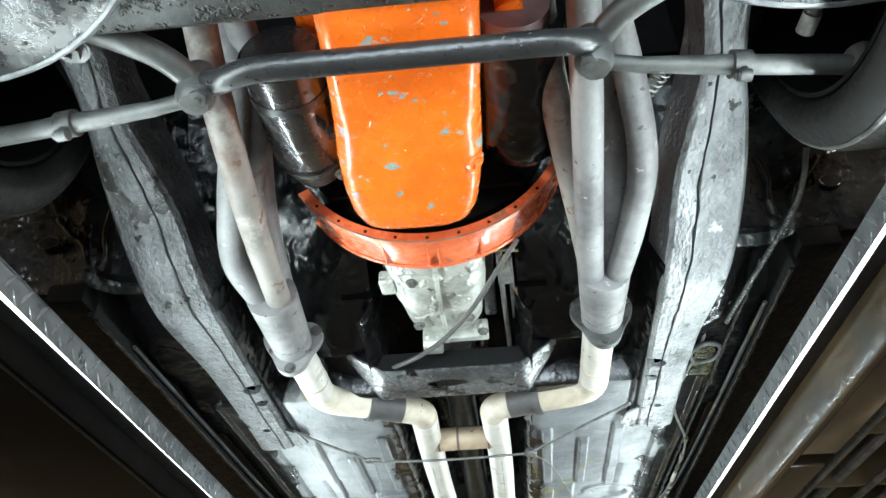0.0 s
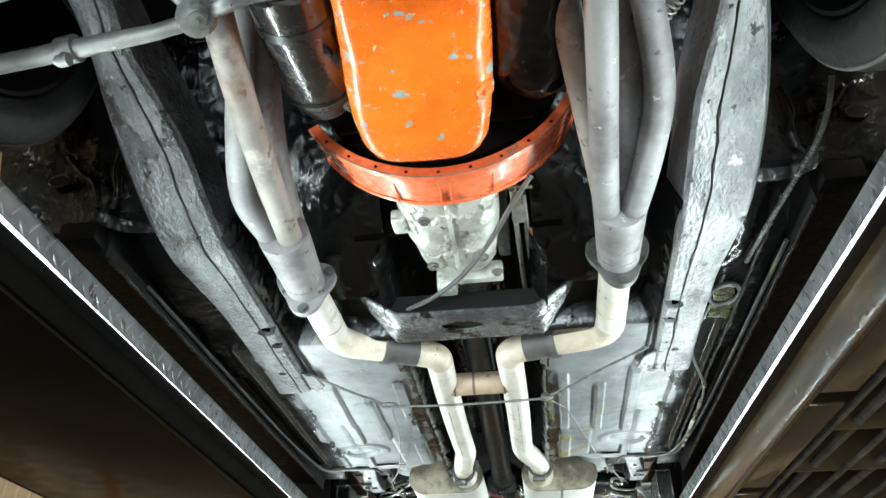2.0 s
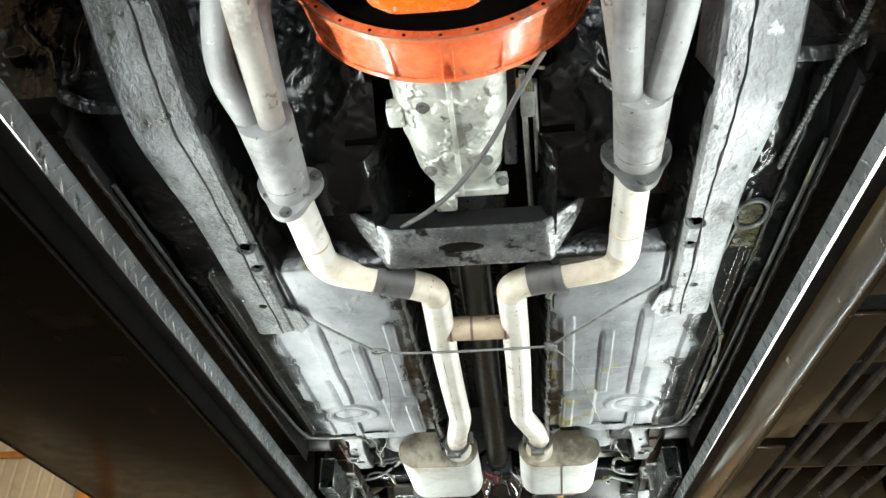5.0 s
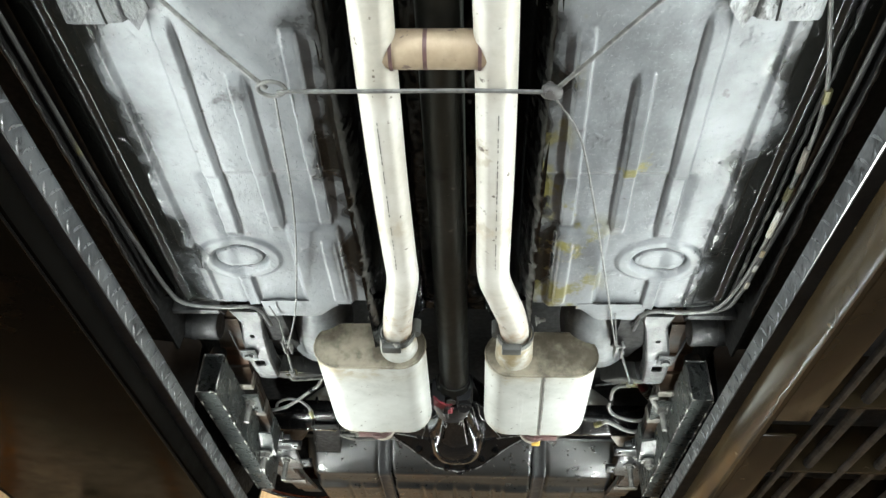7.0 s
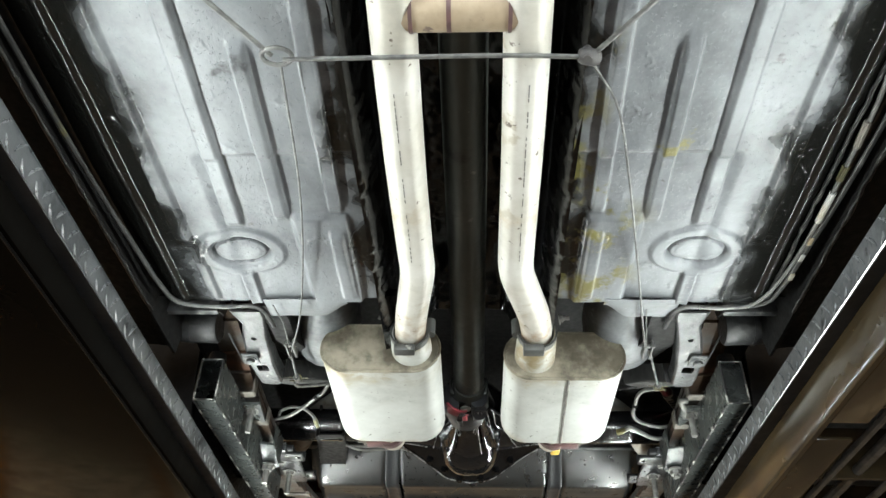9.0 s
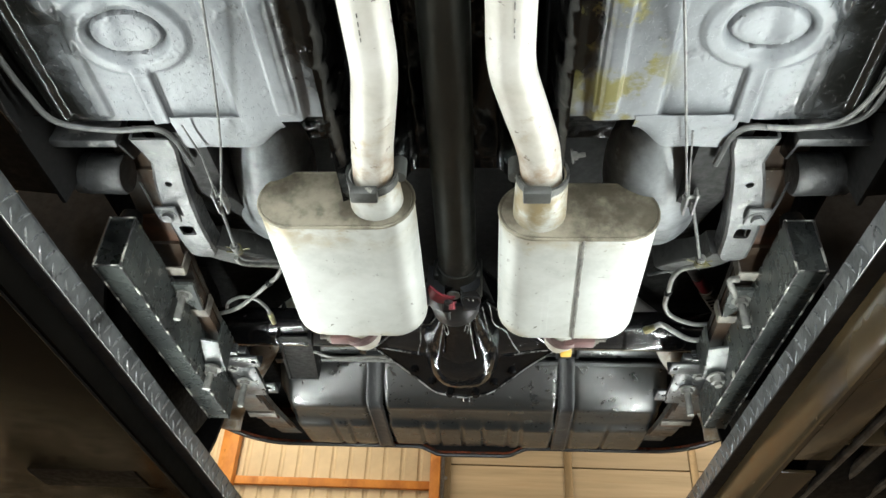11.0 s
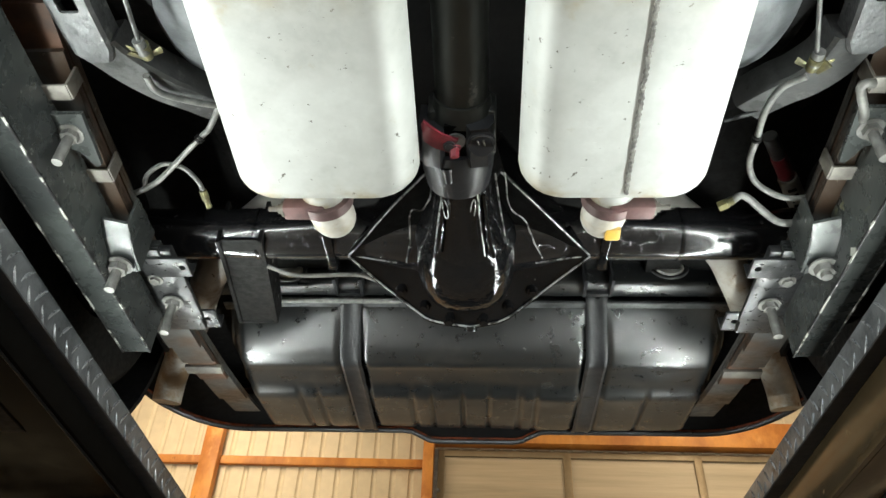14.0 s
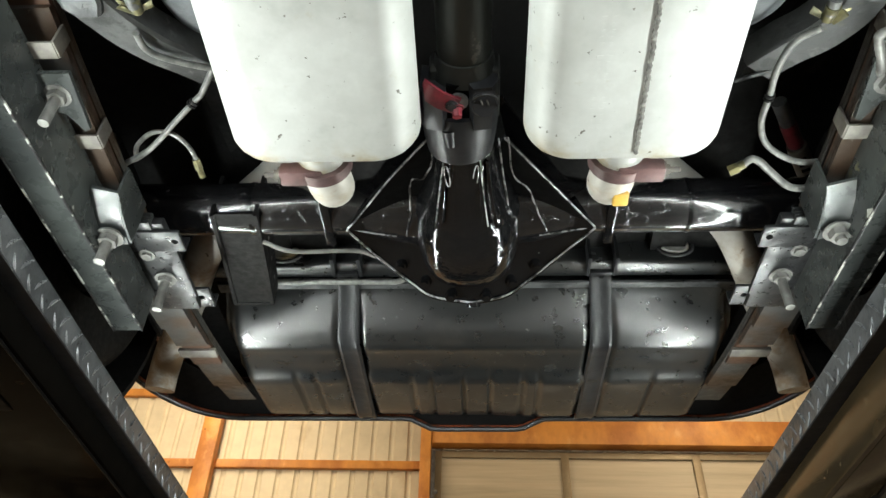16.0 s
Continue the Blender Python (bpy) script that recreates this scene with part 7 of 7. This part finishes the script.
part("hose_line", tube(rounded([(0.396, 3.492, 2.032), (0.406, 3.481, 2.032), (0.420, 3.487, 2.030), (0.436, 3.503, 2.030), (0.477, 3.537, 2.030), (0.517, 3.533, 2.030), (0.545, 3.525, 2.04)], 6), 0.0055, 10), M_CABLE, soft)
part("brass_end", [tube([(0.378, 3.503, 2.030), (0.390, 3.496, 2.031)], 0.0085, 6), tube([(0.388, 3.497, 2.031), (0.398, 3.490, 2.032)], 0.0065, 12)], M_BRASS, soft)
armoured = thing("armoured_brake_line", (0.6, 1.4, 2.05), "spring-wrapped brake line along the fender", "brake line")
wrap = rounded([(0.612, 1.28, 2.085), (0.606, 1.31, 2.05), (0.594, 1.35, 2.02), (0.574, 1.42, 2.0), (0.555, 1.53, 1.99), (0.54, 1.66, 1.985)], 40)
part("wrapped_line", tube(wrap, lambda t: 0.0042 + 0.0011 * math.sin(2.1 * round(t * (len(wrap) - 1))), 10), M_LINK, armoured)
for s in (-1, 1):
    bracket = thing("spring_hanger_bracket", (s * 0.43, 3.05, 2.0), "grey pressed steel hanger bracket with punched holes", "bracket", "hanger brackets")

    def bx(x, y):
        return s * (x + (0.030 * (y - 2.91) / 0.3 if s > 0 else 0.0))

    sides = [((0.405, 2.905), (0.473, 2.905)), ((0.404, 2.93), (0.466, 2.93)), ((0.412, 2.97), (0.462, 2.965)), ((0.414, 3.0), (0.468, 3.0)), ((0.417, 3.043), (0.474, 3.05)), ((0.421, 3.10), (0.478, 3.12)), ((0.422, 3.136), (0.476, 3.16)), ((0.419, 3.195), (0.471, 3.20)), ((0.428, 3.215), (0.463, 3.215))]
    heights = (1.999, 2.0, 2.006, 1.999, 1.996, 1.997, 1.999, 2.0, 2.006)
    rows = []
    for ((xa, ya), (xb, yb)), z in zip(sides, heights):
        rows.append([(bx(xa, ya), ya, z + 0.035), (bx(xa + 0.002, ya), ya, z + 0.004), (bx(xa + 0.006, ya), ya, z), (bx(xb - 0.006, yb), yb, z), (bx(xb - 0.001, yb), yb, z + 0.003), (bx(xb, yb), yb, z + 0.03),
                     (bx(xb - 0.004, yb), yb, z + 0.03), (bx(xb - 0.006, yb), yb, z + 0.005), (bx(xa + 0.007, ya), ya, z + 0.005), (bx(xa + 0.004, ya), ya, z + 0.035)])
    # the frame arm that the bracket runs into, bent inwards behind the cable clip
    mid = [(0.447, 3.19), (0.440, 3.225), (0.428, 3.262), (0.405, 3.302), (0.380, 3.335), (0.352, 3.372)] if s < 0 else [(0.468, 3.19), (0.470, 3.225), (0.468, 3.262), (0.452, 3.302), (0.430, 3.335), (0.402, 3.378)]
    spine = rounded([(s * x, y, 2.004 + 0.09 * k / 5) for k, (x, y) in enumerate(mid)], 5)
    arm_rows = []
    for k, q in enumerate(spine):
        d = (spine[min(k + 1, len(spine) - 1)] - spine[max(k - 1, 0)]).normalized()
        side = Vector((d.y, -d.x, 0)).normalized() * (0.030 - 0.006 * k / (len(spine) - 1))
        arm_rows.append([q + side + Vector((0, 0, 0.05)), q + side + Vector((0, 0, 0.005)), q + side * 0.85, q - side * 0.85, q - side + Vector((0, 0, 0.005)), q - side + Vector((0, 0, 0.05))])
    part("frame_arm", loft(arm_rows), M_ARM, bracket, "dirty grey arm with olive overspray", 40)
    end = spine[-1]
    part("arm_lip", tube([end + Vector((s * 0.03, -0.012, -0.002)), end + Vector((0, 0, -0.003)), end + Vector((-s * 0.03, 0.012, -0.002))], 0.003, 8), M_BRACKET, bracket)
    hx = bx(0.451, 3.125)
    cutters = [box(hx - 0.012, hx + 0.012, 3.113, 3.140, 1.9, 2.1, 0.004), rod((bx(0.444, 3.005), 3.005, 1.9), (bx(0.444, 3.005), 3.005, 2.1), 0.006, 14)]
    part("plate", carved(loft(rows), cutters), M_BRACKET, bracket, "", 30)
    tx = bx(0.470, 3.07)
    part("bolt_tab", [box(min(tx - s * 0.024, tx + s * 0.012), max(tx - s * 0.024, tx + s * 0.012), 3.05, 3.09, 1.986, 1.992, 0.003), loft([[(tx + s * 0.012, y, 1.988), (tx + s * 0.016, y, 1.992), (tx + s * 0.042, y - 0.01, 2.03), (tx + s * 0.038, y - 0.01, 2.03)] for y in (3.045, 3.085)])], M_BRACKET, bracket)
    part("bolt", bolt((bx(0.463, 3.07), 3.07, 1.986), (0, 0, -1), 0.010, 0.008), M_BRACKET, bracket)

shock_tube = thing("shock_absorber", (0.52, 3.56, 2.1), "red and grey shock absorber with a pale label", "shock absorber")
a, b = Vector((0.495, 3.515, 2.20)), Vector((0.612, 3.715, 2.195))
part("tube_body", tube([a, b], 0.012, 20), M_BRACKET, shock_tube)
part("red_band", tube([a.lerp(b, 0.22), a.lerp(b, 0.44)], 0.0135, 20), M_RED, shock_tube, "faded red band")
part("label", tube([a.lerp(b, 0.46), a.lerp(b, 0.82)], 0.0166, 20), M_CLIP, shock_tube, "pale worn label")
for k in range(4):
    q = a.lerp(b, 0.54 + 0.06 * k) + Vector((0, 0, -0.0163))
    part("label_bar", spun(box(-0.007, 0.007, -0.003, 0.003, -0.0008, 0.0008), Matrix.Translation(q) @ pose(0, 0, 0, 0, 0, -28)), M_DARK, shock_tube)
for s in (-1, 1):
    x_in = s * 0.645
    prof = ((0.0, 0.20), (0.005, 0.27), (0.0, 0.30), (0.02, 0.325), (0.05, 0.335), (0.17, 0.335), (0.20, 0.325), (0.22, 0.30), (0.215, 0.27), (0.22, 0.20))
    wheel = part("wheel", tube([(x_in + s * 0.10, 3.668, 2.177), (x_in + s * 0.12, 3.668, 2.177)], 0.19, 40), M_DARK, body, "black rear road wheel seen from inside")
    part("tyre", loft([[(x_in + s * dx, 3.668 + r * math.cos(ang), 2.177 + r * math.sin(ang)) for ang in (2 * math.pi * k / 72 for k in range(72))] for dx, r in prof], caps=False), M_RUBBER, wheel, "", 50)
    part("rim", tube([(x_in + s * 0.015, 3.668, 2.177), (x_in + s * 0.19, 3.668, 2.177)], 0.205, 48, hollow=0.006), M_DARK, wheel)
